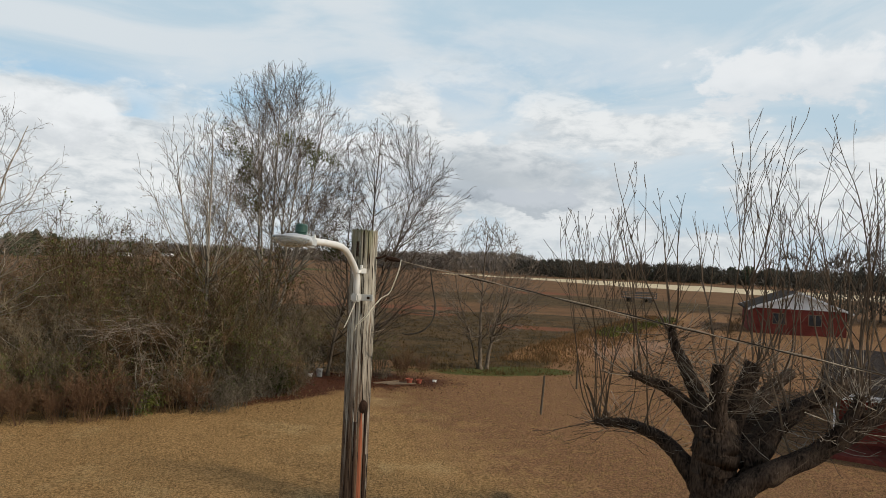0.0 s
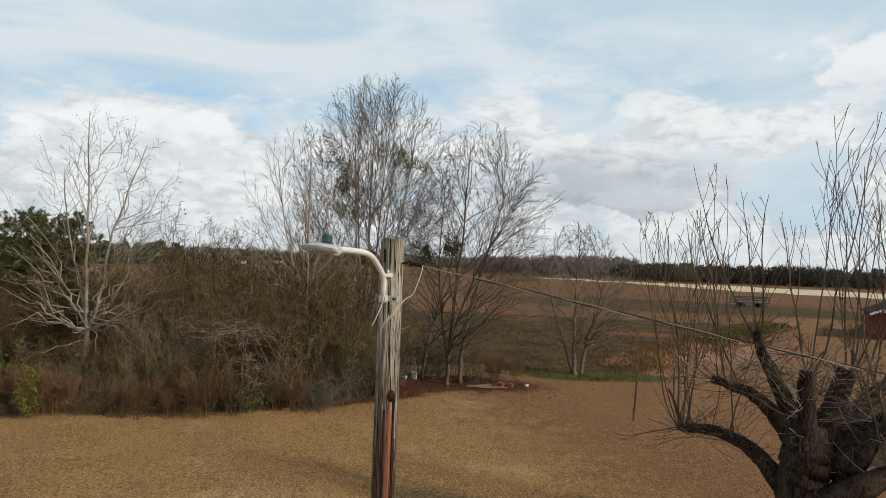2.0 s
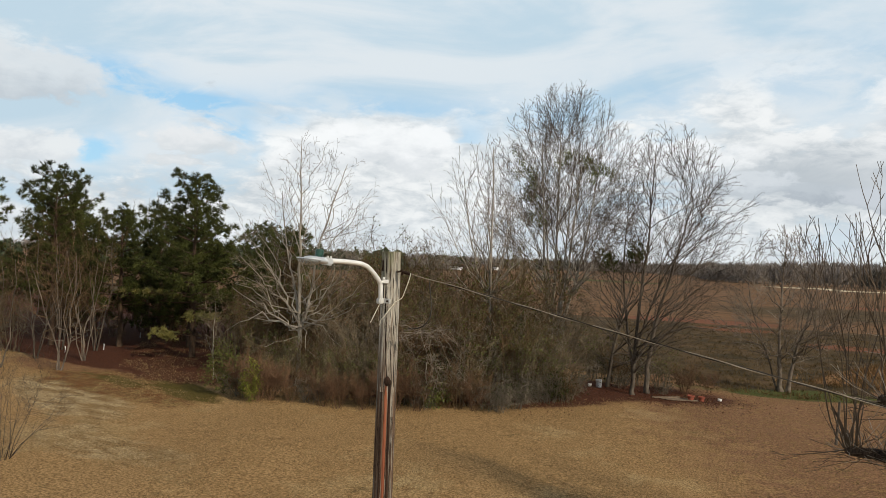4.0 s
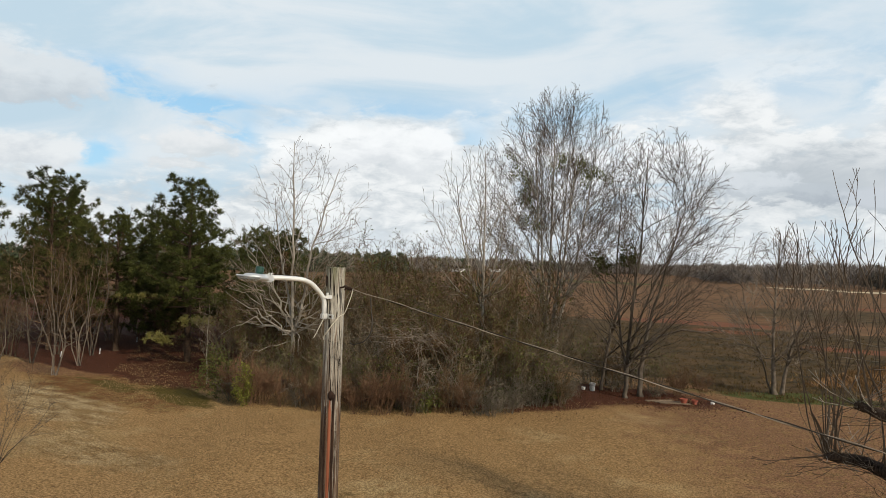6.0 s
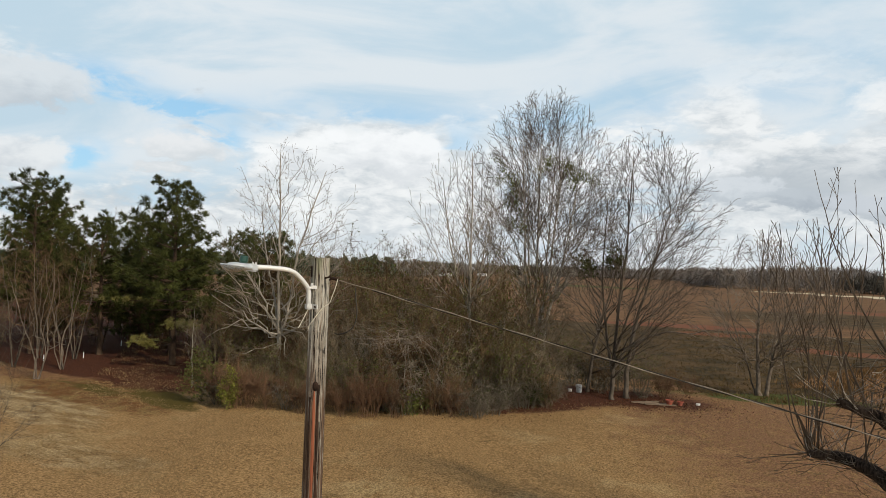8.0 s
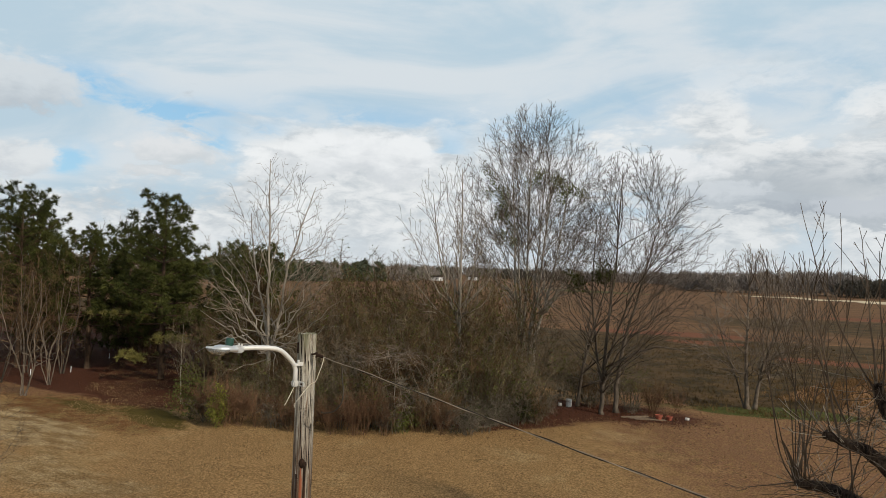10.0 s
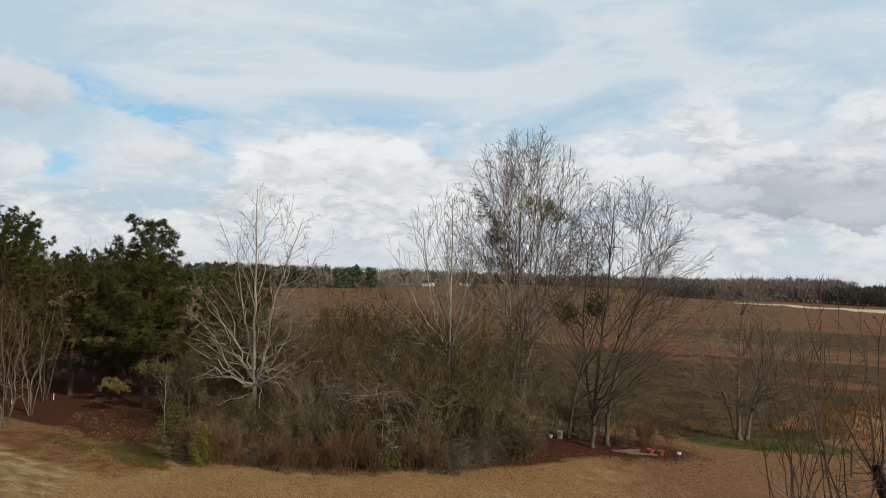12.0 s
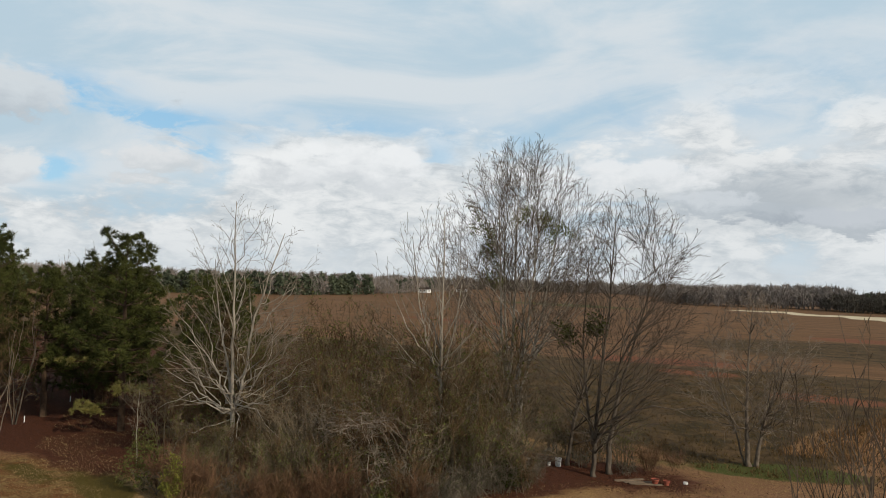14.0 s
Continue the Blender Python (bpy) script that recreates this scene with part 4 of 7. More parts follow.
def build_pole():
    root = thing("utility_pole", (POLE.x, POLE.y, 0), "weathered grey wooden utility pole with deep cracks, standing in the lawn", "pole")
    V, F = [], []
    sides, rings = 120, 120
    for j in range(rings + 1):
        z = -0.3 + 4.7 * j / 30 if j < 30 else 4.4 + (POLE_TOP - 4.4) * (j - 30) / (rings - 30)
        r0 = 0.078 + 0.0020 * (POLE_TOP - z)
        for k in range(sides):
            a = 2 * math.pi * k / sides
            q = Vector((math.cos(a) * 3.2, math.sin(a) * 3.2, z * 0.35))
            r = r0 + 0.004 * noise.noise(q * 1.2) + 0.0012 * noise.noise(Vector((q.x * 6, q.y * 6, z * 2.0)))
            crack = noise.noise(Vector((math.cos(a) * 9, math.sin(a) * 9, z * 1.8 + 7)))
            if crack > 0.46:
                r -= 0.012 * min(1, (crack - 0.46) * 8)
            V.append((r * math.cos(a) + 0.003 * math.sin(z * 1.1), r * math.sin(a), z))
    for j in range(rings):
        for k in range(sides):
            k2 = (k + 1) % sides
            F.append((j * sides + k, j * sides + k2, (j + 1) * sides + k2, (j + 1) * sides + k))
    top = rings * sides
    for k in range(sides):
        x, y, z = V[top + k]
        V[top + k] = (x, y, z + 0.012 * noise.noise(Vector((x * 60, y * 60, 3))))
    inner = len(V)
    for k in range(sides):
        x, y, z = V[top + k]
        g = 0.62 + 0.12 * noise.noise(Vector((x * 30, y * 30, 9)))
        V.append((x * g, y * g, POLE_TOP - 0.012 + 0.010 * noise.noise(Vector((x * 70, y * 70, 1)))))
    deep = len(V)
    for k in range(sides):
        x, y, z = V[inner + k]
        V.append((x * 0.8, y * 0.8, POLE_TOP - 0.05))
    V.append((0, 0, POLE_TOP - 0.06))
    for k in range(sides):
        k2 = (k + 1) % sides
        F.append((top + k, top + k2, inner + k2, inner + k))
        F.append((inner + k, inner + k2, deep + k2, deep + k))
        F.append((deep + k, deep + k2, len(V) - 1))
    mesh_object("shaft", V, F, M_POLE, root)
    # the split, reddish heartwood below a knot
    V, F = [], []
    for j in range(40):
        z = 1.2 + (5.46 - 1.2) * j / 39
        r = 0.083 + 0.0020 * (POLE_TOP - z)
        wide = 0.46 + 0.16 * noise.noise(Vector((0, 0, z * 1.7)))
        wide *= min(1, (5.47 - z) * 6 + 0.25)
        for k in range(5):
            a = radians(-62) + (k - 2) * wide / 4
            V.append((math.cos(a) * (r - 0.008 * abs(k - 2) / 2), math.sin(a) * (r - 0.008 * abs(k - 2) / 2), z))
    for j in range(39):
        for k in range(4):
            F.append((j * 5 + k, j * 5 + k + 1, j * 5 + k + 6, j * 5 + k + 5))
    strip = mesh_object("heartwood_strip", V, F, M_POLE_RED, root, "split reddish heartwood")
    s = strip.modifiers.new("thick", "SOLIDIFY")
    s.thickness = 0.014
    # solid dark strips laid on the shaft in place of the splits' inner shade
    for a0, z0, z1, w, mat in ((-38, 0.6, 5.50, 0.013, M_RUST_SPLIT), (-84, 1.0, 5.40, 0.010, M_RUST_SPLIT), (-20, 0.8, 5.2, 0.012, M_POLE), (-113, 6.385, 6.475, 0.011, M_RUST_SPLIT), (-70, 5.75, 6.10, 0.005, M_RUST_SPLIT)):
        a = radians(a0)
        V, F = [], []
        pts = [(math.cos(a + 0.05 * math.sin(z * 2)) * (0.077 + 0.0020 * (POLE_TOP - z)), math.sin(a + 0.05 * math.sin(z * 2)) * (0.077 + 0.0020 * (POLE_TOP - z)), z) for z in np.linspace(z0, z1, 24)]
        tube(V, F, pts, [w * (0.6 + 0.4 * math.sin(i * 1.7) ** 2) for i in range(24)], 6)
        mesh_object("split", V, F, mat, root, "dark strip standing for the shade in a split" if mat is M_RUST_SPLIT else "")
    bm = bmesh.new()
    bmesh.ops.create_icosphere(bm, subdivisions=2, radius=0.030, matrix=pose(0.045, -0.067, 5.49) @ Matrix.Diagonal((1, 0.6, 1.4, 1)))
    part("knot", bm, M_RUST_SPLIT, root)


build_pole()

ARM = Vector((-0.380, -0.925, 0))          # the way the lamp reaches out


def build_yard_light():
    root = thing("yard_light", (0, 0, 0), "white metal yard light with green photocell on a curved arm", "street lamp")
    foot = Vector((-0.035, 4.054, 6.13))

    def on(s, z):
        return foot + ARM * s + Vector((0, 0, z))

    pts = [on(0, 0), on(0, 0.06), on(0, 0.12), on(0.008, 0.155), on(0.028, 0.185), on(0.06, 0.22), on(0.10, 0.258), on(0.14, 0.287), on(0.19, 0.306), on(0.25, 0.315), on(0.36, 0.322), on(0.46, 0.324), on(0.515, 0.325)]
    V, F = [], []
    tube(V, F, pts, [0.019] * len(pts), 14)
    mesh_object("arm", V, F, M_GALV, root, "curved pale metal pipe arm", True)
    side = Vector((-ARM.y, ARM.x, 0))
    turn = math.degrees(math.atan2(ARM.y, ARM.x))
    m = Matrix.Translation(foot) @ pose(0, 0, 0, 0, 0, turn)

    def plate(name, x0, y0, z0, x1, y1, z1, mat, bev=0.003):
        bm = box_bm(bmesh.new(), x0, y0, z0, x1, y1, z1, bev)
        bmesh.ops.transform(bm, matrix=m, verts=bm.verts)
        return part(name, bm, mat, root)

    plate("socket", -0.026, -0.026, -0.012, 0.026, 0.026, 0.035, M_GALV, 0.008)
    b = plate("bracket", -0.032, -0.015, -0.006, -0.018, 0.10, 0.032, M_GALV)
    bm = bmesh.new()
    bmesh.ops.create_cone(bm, cap_ends=True, segments=6, radius1=0.009, radius2=0.009, depth=0.012, matrix=m @ pose(-0.016, 0.075, 0.013, 0, 90, 0))
    part("bolt", bm, M_RUST_SPLIT, b)
    bm = bmesh.new()
    bmesh.ops.create_cone(bm, cap_ends=True, segments=20, radius1=0.031, radius2=0.031, depth=0.016, matrix=m @ pose(0, 0, 0.165, 8, 6, 0))
    c = part("clamp", bm, M_GALV, root)
    plate("strap", -0.06, 0.012, 0.155, 0.0, 0.032, 0.185, M_GALV)
    bm = bmesh.new()
    bmesh.ops.create_cone(bm, cap_ends=True, segments=6, radius1=0.010, radius2=0.010, depth=0.018, matrix=m @ pose(-0.012, 0.022, 0.196, 0, 0, 0))
    part("bolt", bm, M_GALV, c)
    # head: a tapering casting that carries a clear acrylic dish
    def teardrop(name, s0, s1, half, layers, mat, label):
        n = 36
        V, F = [], []
        for g, z in layers:
            for k in range(n):
                a = 2 * math.pi * k / n
                u = math.cos(a)
                w = half * abs(math.sin(a)) ** 0.8 * (1 if math.sin(a) >= 0 else -1) * (0.45 + 0.55 * smooth(np.array(u), -1.0, 0.1).item())
                V.append(tuple(on((s0 + s1) / 2 + (s1 - s0) / 2 * u * g, z) + side * w * g))
        for j in range(len(layers) - 1):
            for k in range(n):
                k2 = (k + 1) % n
                F.append((j * n + k, j * n + k2, (j + 1) * n + k2, (j + 1) * n + k))
        F.append(tuple((len(layers) - 1) * n + k for k in range(n)))
        F.append(tuple(reversed(range(n))))
        return mesh_object(name, V, F, mat, root, label, True)

    teardrop("housing", 0.475, 0.71, 0.070, ((0.85, 0.280), (1.0, 0.294), (1.0, 0.304), (0.88, 0.318), (0.6, 0.326), (0.3, 0.327)), M_HEAD, "tapering cast metal lamp housing")
    centre = on(0.665, 0.0)
    bm = lathe_bm(((0.0, 0.252), (0.045, 0.257), (0.075, 0.272), (0.092, 0.290), (0.096, 0.300), (0.092, 0.301), (0.088, 0.292), (0.072, 0.276), (0.044, 0.261), (0.0, 0.256)), 32)
    bmesh.ops.transform(bm, matrix=Matrix.Translation(centre), verts=bm.verts)
    dish = part("dish", bm, M_LENS, root, "clear clouded acrylic dish", True)
    V, F = [], []
    tube(V, F, [tuple(centre + Vector((0.091 * math.cos(a), 0.091 * math.sin(a), 0.300))) for a in np.linspace(0, 2 * math.pi, 33)], [0.005] * 33, 6)
    mesh_object("rim", V, F, M_HEAD, dish)
    for k in range(10):
        a = 2 * math.pi * k / 10
        V, F = [], []
        tube(V, F, [tuple(centre + Vector((r * math.cos(a), r * math.sin(a), z))) for r, z in ((0.012, 0.306), (0.05, 0.304), (0.090, 0.300))], [0.0028] * 3, 4)
        mesh_object("spoke", V, F, M_GALV, dish)
    bm = box_bm(bmesh.new(), 0.465, -0.030, 0.274, 0.555, 0.030, 0.332, 0.012)
    bmesh.ops.transform(bm, matrix=m, verts=bm.verts)
    part("neck", bm, M_HEAD, root)
    for k, y in enumerate((-0.03, 0.03)):
        bm = bmesh.new()
        bmesh.ops.create_cone(bm, cap_ends=True, segments=6, radius1=0.007, radius2=0.007, depth=0.02, matrix=m @ pose(0.495, y * 0.8, 0.335, 0, 0, 0))
        part("head_bolt", bm, M_GALV, root)
    bm = lathe_bm(((0.0, 0.324), (0.030, 0.324), (0.030, 0.334), (0.027, 0.337), (0.032, 0.341), (0.032, 0.376), (0.028, 0.384), (0.0, 0.385)), 28)
    bmesh.ops.transform(bm, matrix=Matrix.Translation(on(0.585, 0)), verts=bm.verts)
    part("photocell", bm, M_CELL, root, "dark green plastic photocell")
    # the head points slightly upwards
    pivot = on(0.475, 0.312)
    nod = Matrix.Translation(pivot + Vector((0, 0, 0.013))) @ Matrix.Rotation(radians(-6), 4, side) @ Matrix.Translation(-pivot)
    for ob in root.children_recursive:
        if ob.name.split(".")[0] in ("housing", "dish", "rim", "spoke", "neck", "photocell", "head_bolt"):
            ob.data.transform(nod)


build_yard_light()


def cable(name, pts, radius, material, label, category="cable", sides=6, parent=None):
    curve_pts = [Vector(p) for p in pts]
    out = []
    n = len(curve_pts)
    for i in range(n - 1):
        p0, p1, p2, p3 = curve_pts[max(0, i - 1)], curve_pts[i], curve_pts[i + 1], curve_pts[min(n - 1, i + 2)]
        for s in range(6):
            t = s / 6
            out.append(tuple(0.5 * ((2 * p1) + (p2 - p0) * t + (2 * p0 - 5 * p1 + 4 * p2 - p3) * t * t + (3 * p1 - p0 - 3 * p2 + p3) * t ** 3)))
    out.append(tuple(curve_pts[-1]))
    V, F = [], []
    tube(V, F, out, [radius] * len(out), sides)
    ob = mesh_object(name, V, F, material, parent, smooth=True)
    return ob if parent else tagged(ob, label, category)


HOOK = Vector((0.20, 4.10, 6.375))


def build_service_drop():
    root = thing("service_cable", (0, 0, 0), "twisted overhead service cable hooked to the pole and sagging away", "cable")
    end = Vector((26.0, 1.5, 3.0))
    line = []
    for i in range(80):
        t = i / 79
        p = HOOK.lerp(end, t)
        line.append((p.x, p.y, p.z - 4 * 0.42 * t * (1 - t)))
    for k, (mat, r, off) in enumerate(((M_WIRE, 0.0040, 0.0042), (M_WIRE_GREY, 0.0034, 0.0042))):
        V, F = [], []
        pts = []
        for i in range(79 * 8):
            u = i / 8
            j = int(u)
            a = np.array(line[j]) * (1 - (u - j)) + np.array(line[j + 1]) * (u - j)
            ph = i * 0.42 + k * math.pi
            pts.append((a[0], a[1] + off * math.cos(ph), a[2] + off * math.sin(ph)))
        pts = pts[9:] if k == 0 else pts      # the dark strand joins a little way out
        tube(V, F, pts, [r] * len(pts), 5)
        mesh_object("strand", V, F, mat, root)
    V, F = [], []
    tube(V, F, [(0.065, 4.13, 6.38), (0.10, 4.125, 6.385), (0.125, 4.12, 6.40), (0.135, 4.115, 6.38), (0.12, 4.115, 6.362)], [0.008] * 5, 6)
    mesh_object("hook", V, F, M_RUST_SPLIT, root, "rusted iron hook")
    V, F = [], []
    tube(V, F, [(0.125, 4.115, 6.385), (0.15, 4.11, 6.38), (0.19, 4.10, 6.375), (0.225, 4.095, 6.366)], [0.008, 0.014, 0.013, 0.007], 8)
    mesh_object("clamp", V, F, M_RUST_SPLIT, root)


build_service_drop()
cable("loop_wire", [HOOK + Vector(v) for v in ((0.02, -0.01, 0), (0.01, -0.02, -0.06), (-0.015, -0.03, -0.14), (-0.04, -0.035, -0.20), (-0.09, -0.05, -0.235), (-0.14, -0.06, -0.30), (-0.18, -0.06, -0.345), (-0.215, -0.055, -0.385), (-0.235, -0.045, -0.43))], 0.0030, M_WIRE_WHITE, "pale insulated drip loop running down to the pole", "wire")
cable("loop_wire", [(0.10, 4.055, 6.125), (0.065, 4.04, 6.085), (0.04, 4.03, 6.04), (0.005, 4.035, 6.0), (-0.03, 4.045, 5.975)], 0.0026, M_WIRE_WHITE, "second pale insulated drip loop strand against the pole", "wire")
cable("lamp_lead", [(-0.035, 4.05, 6.12), (-0.055, 4.03, 6.06), (-0.075, 4.01, 6.0), (-0.09, 4.0, 5.965)], 0.0026, M_WIRE_WHITE, "pale loose lamp lead hanging under the bracket", "wire")
cable("lamp_lead", [(-0.045, 4.06, 6.11), (-0.05, 4.05, 6.03), (-0.02, 4.03, 5.96), (0.03, 4.03, 5.935), (0.09, 4.04, 5.945), (0.15, 4.06, 5.965)], 0.0013, M_WIRE_GREY, "thin grey wire bowed across the pole", "wire")
cable("dangling_cable", [(0.40, 4.08, 6.315), (0.415, 4.07, 6.22), (0.435, 4.06, 6.12), (0.425, 4.05, 6.03), (0.37, 4.04, 5.965), (0.29, 4.03, 5.94), (0.25, 4.03, 5.945)], 0.0048, M_WIRE, "black cut cable end hanging from the service line", "cable")


# ---- bare trees ----
def clump_leaves(rng, centres, per, spread, size, material, parent, name, label=""):
    V, F, pts = [], [], []
    for c in centres:
        for _ in range(per):
            pts.append(np.array(c) + rng.normal(0, 1, 3) * spread)
    leaves(rng, V, F, pts, size)
    return mesh_object(name, V, F, material, parent, label)


def build_tall_trees():
    rng = np.random.default_rng(11)
    # the tallest, many-stemmed tree
    prof = [(4.6, 2.4), (6.4, 3.8), (8.2, 5.0), (10.4, 5.5), (12.6, 5.4), (14.8, 4.6), (16.6, 3.1), (18.0, 0.9)]
    trunks = [([(0.42 * math.cos(a), 0.42 * math.sin(a), -0.1), (0.5 * math.cos(a), 0.5 * math.sin(a), 3), (s * math.cos(a) + 0.2, s * math.sin(a), 6.5), (1.7 * s * math.cos(a) + 0.5, 1.7 * s * math.sin(a), h)], r, 0.018) for a, s, h, r in ((0.3, 1.2, 13.4, 0.14), (1.6, 0.9, 13.8, 0.12), (2.6, 1.2, 12.8, 0.14), (3.7, 1.0, 14.4, 0.17), (4.5, 0.6, 15.4, 0.19), (5.5, 1.1, 13.2, 0.16))]
    root = crown_tree("tall_tree", (-10.6, 41.2, 0), "tall leafless many-stemmed tree hung with green mistletoe, in the thicket", 21, prof, trunks, 104, BARK["pale"], BARK["twig"], shift=(0.5, 0), start=(4.2, 11.5), drop=(0.9, 1.7), arch=(0.46, 0.40), thin=0.0092, spacing=(0.38, 0.25, 0.22), angle=(40, 42, 44), lift=0.06, wander=0.05, r1=(0.030, 0.050), thick=0.02)
    cs = [(-1.5 + rng.normal(0, 0.5) + 0.2 * (9.5 - z), rng.normal(0, 0.6), z) for z in rng.uniform(8.8, 12.6, 30)]
    cs += [(-3.2 + k * 0.24, 0.2, 14.0 - k * 0.36) for k in range(9)]
    cs += [(2.2 + rng.normal(0, 0.55), -0.5 + rng.normal(0, 0.4), 12.3 + rng.normal(0, 0.5)) for _ in range(14)]
    cs += [(0.1 + rng.normal(0, 0.4), 0, 13.2 + rng.normal(0, 0.4)) for _ in range(6)]
    clump_leaves(rng, cs, 75, 0.19, 0.065, M_LEAF_OLIVE, root, "mistletoe", "olive green leaf clumps on the branches")
    # a slim pale tree with rising rods
    prof = [(3.0, 1.0), (5, 2.6), (7, 3.4), (9, 3.5), (11, 2.8), (12.4, 1.4), (13.1, 0.3)]
    crown_tree("slim_tree", (-11.0, 31.7, 0), "slim pale-barked leafless tree with upswept branches, rising from the thicket", 22, prof, [([(0, 0, -0.1), (0.02, 0, 3), (0.0, 0, 7), (-0.1, 0.05, 12.4)], 0.13, 0.014), ([(0.0, 0, 4.2), (-0.7, 0.05, 5.8), (-1.3, 0.1, 8), (-1.8, 0.1, 11.2)], 0.065, 0.012), ([(0.0, 0, 4.6), (0.5, 0.05, 6.4), (0.9, 0.1, 9)], 0.05, 0.012)], 32, BARK["pale"], BARK["palewig"], shift=(-0.6, 0), start=(2.2, 8.5), drop=(1.2, 2.2), arch=(0.6, 0.36), spacing=(0.5, 0.34, 0.28), angle=(34, 36, 40), lift=0.07, thin=0.008, r1=(0.026, 0.042), wander=0.055)
    fan_tree("slim_tree", (-11.6, 34.0, 0), "slim grey leafless tree behind the thicket", 27, [(0, 0.5), (4, 0.9), (7.5, 1.8), (10.5, 0.4)], [((0, 0, 0), (0.03, 0, 1), 0.08), ((0, 0, 2.4), (-0.3, 0.1, 1), 0.05)], BARK["grey"], BARK["twig"], spacing=(0.5, 0.4, 0.30), angle=(30, 34, 36))
    # a wide tree with sweeping side branches
    prof = [(1.0, 1.5), (2.2, 2.6), (3.6, 3.4), (5.5, 4.6), (7.5, 5.6), (9.2, 5.3), (11, 4.0), (12.6, 2.4), (13.9, 0.6)]
    trunks = [([(0, 0, -0.1), (0.02, 0, 1.6), (0.25, 0, 4.5), (0.6, 0.1, 8.5), (0.8, 0.1, 12.8)], 0.125, 0.014), ([(0.55, 0.9, -0.1), (0.6, 0.9, 2), (1.4, 0.9, 5.5), (2.6, 0.8, 9.8)], 0.15, 0.014), ([(0.0, 0, 1.4), (-0.35, 0.2, 3.0), (-0.7, 0.3, 6), (-0.5, 0.3, 10.5)], 0.085, 0.014), ([(0.0, 0, 1.7), (0.5, -0.2, 3.4), (1.5, -0.3, 6.2), (3.2, -0.3, 9.0)], 0.075, 0.014), ([(-1.6, 1.2, -0.1), (-1.2, 1.1, 2.5), (-0.4, 0.9, 5.5), (0.4, 0.6, 8.5)], 0.10, 0.014)]
    root = crown_tree("spreading_tree", (-4.55, 35.5, 0), "leafless tree with many spreading branches beside leaf litter", 23, prof, trunks, 124, BARK["ash"], BARK["twig"], thin=0.0082, shift=(1.6, 0.1), start=(1.1, 9.5), drop=(0.5, 1.2), arch=(0.5, 0.58), spacing=(0.42, 0.28, 0.24), angle=(40, 42, 44), lift=0.035, wander=0.05, r1=(0.026, 0.042))
    V, F = [], []
    tube(V, F, [(0.1, -0.1, 1.6), (0.7, -0.3, 2.6), (1.7, -0.5, 3.3), (2.8, -0.6, 3.7), (3.8, -0.7, 3.65), (4.7, -0.8, 3.9), (5.4, -0.9, 3.85)], [0.06, 0.055, 0.05, 0.042, 0.03, 0.02, 0.008], 6)
    tube(V, F, [(3.8, -0.7, 3.65), (4.4, -0.6, 3.4), (5.0, -0.5, 3.5)], [0.02, 0.014, 0.006], 5)
    tube(V, F, [(-0.1, 0, 1.7), (-0.7, 0, 1.5), (-1.4, -0.1, 1.75), (-2.0, -0.2, 1.6)], [0.04, 0.03, 0.02, 0.008], 5)
    mesh_object("low_limb", V, F, BARK["grey"], root)
    cs = [(0.0 + rng.normal(0, 0.22), -0.4, 6.9 + rng.normal(0, 0.3)) for _ in range(7)] + [(-1.4 + rng.normal(0, 0.2), -0.4, 6.7 + rng.normal(0, 0.25)) for _ in range(6)] + [(0.3, -0.4, 7.4)]
    clump_leaves(rng, cs, 60, 0.17, 0.085, M_LEAF_DARK, root, "hanging_foliage", "dark green leaf clumps")
    # pale tree with crooked low limbs
    prof = [(2.6, 3.2), (3.6, 4.4), (5, 4.4), (7, 4.2), (9, 4.1), (11, 3.2), (12.2, 1.6), (12.9, 0.4)]
    trunks = [([(0, 0, -0.1), (0.03, 0, 2.4), (-0.12, 0, 5), (-0.20, 0, 8.5), (-0.35, 0, 12.5)], 0.135, 0.012), ([(0.0, 0, 2.7), (0.55, 0.02, 4.4), (0.9, 0.0, 6.6), (1.75, 0.0, 9.0), (2.5, 0.05, 11.0)], 0.085, 0.012), ([(0.0, 0, 3.0), (-0.6, 0.2, 4.8), (-1.35, 0.3, 7.2), (-1.7, 0.3, 9.8)], 0.065, 0.012)]
    extra = [((-0.05, 0, 3.4), (-1.5, 0.1, 5.6), (-3.7, 0.1, 8.2), 0.040), ((0.1, 0, 3.1), (1.7, 0.2, 5.1), (3.9, 0.3, 7.4), 0.040), ((-0.1, 0, 4.4), (-1.1, 0.5, 6.8), (-2.7, 0.7, 9.8), 0.036), ((0.3, 0, 3.9), (1.6, -0.3, 6.3), (3.2, -0.4, 9.2), 0.038), ((0, 0, 2.8), (-2.3, 0.1, 4.0), (-5.0, 0.0, 5.4), 0.036), ((0, 0, 2.9), (2.3, -0.1, 3.9), (4.9, -0.2, 4.6), 0.035), ((0, 0, 2.9), (-1.6, -0.2, 3.3), (-4.2, -0.4, 4.8), 0.060), ((0, 0, 2.7), (-1.8, -0.5, 3.8), (-4.3, -0.6, 2.6), 0.051), ((0, 0, 3.2), (1.4, -0.4, 3.7), (3.3, -0.6, 2.3), 0.046), ((0, 0, 2.8), (1.4, 0.3, 3.8), (4.0, 0.4, 5.6), 0.060), ((0, 0, 2.5), (-0.9, -0.9, 2.4), (-1.7, -1.6, 1.4), 0.028), ((0, 0, 3.0), (0.9, -1.0, 3.0), (2.2, -1.6, 1.9), 0.030), ((0, 0, 3.1), (-1.0, 0.1, 4.6), (-2.9, 0.1, 6.4), 0.057)]
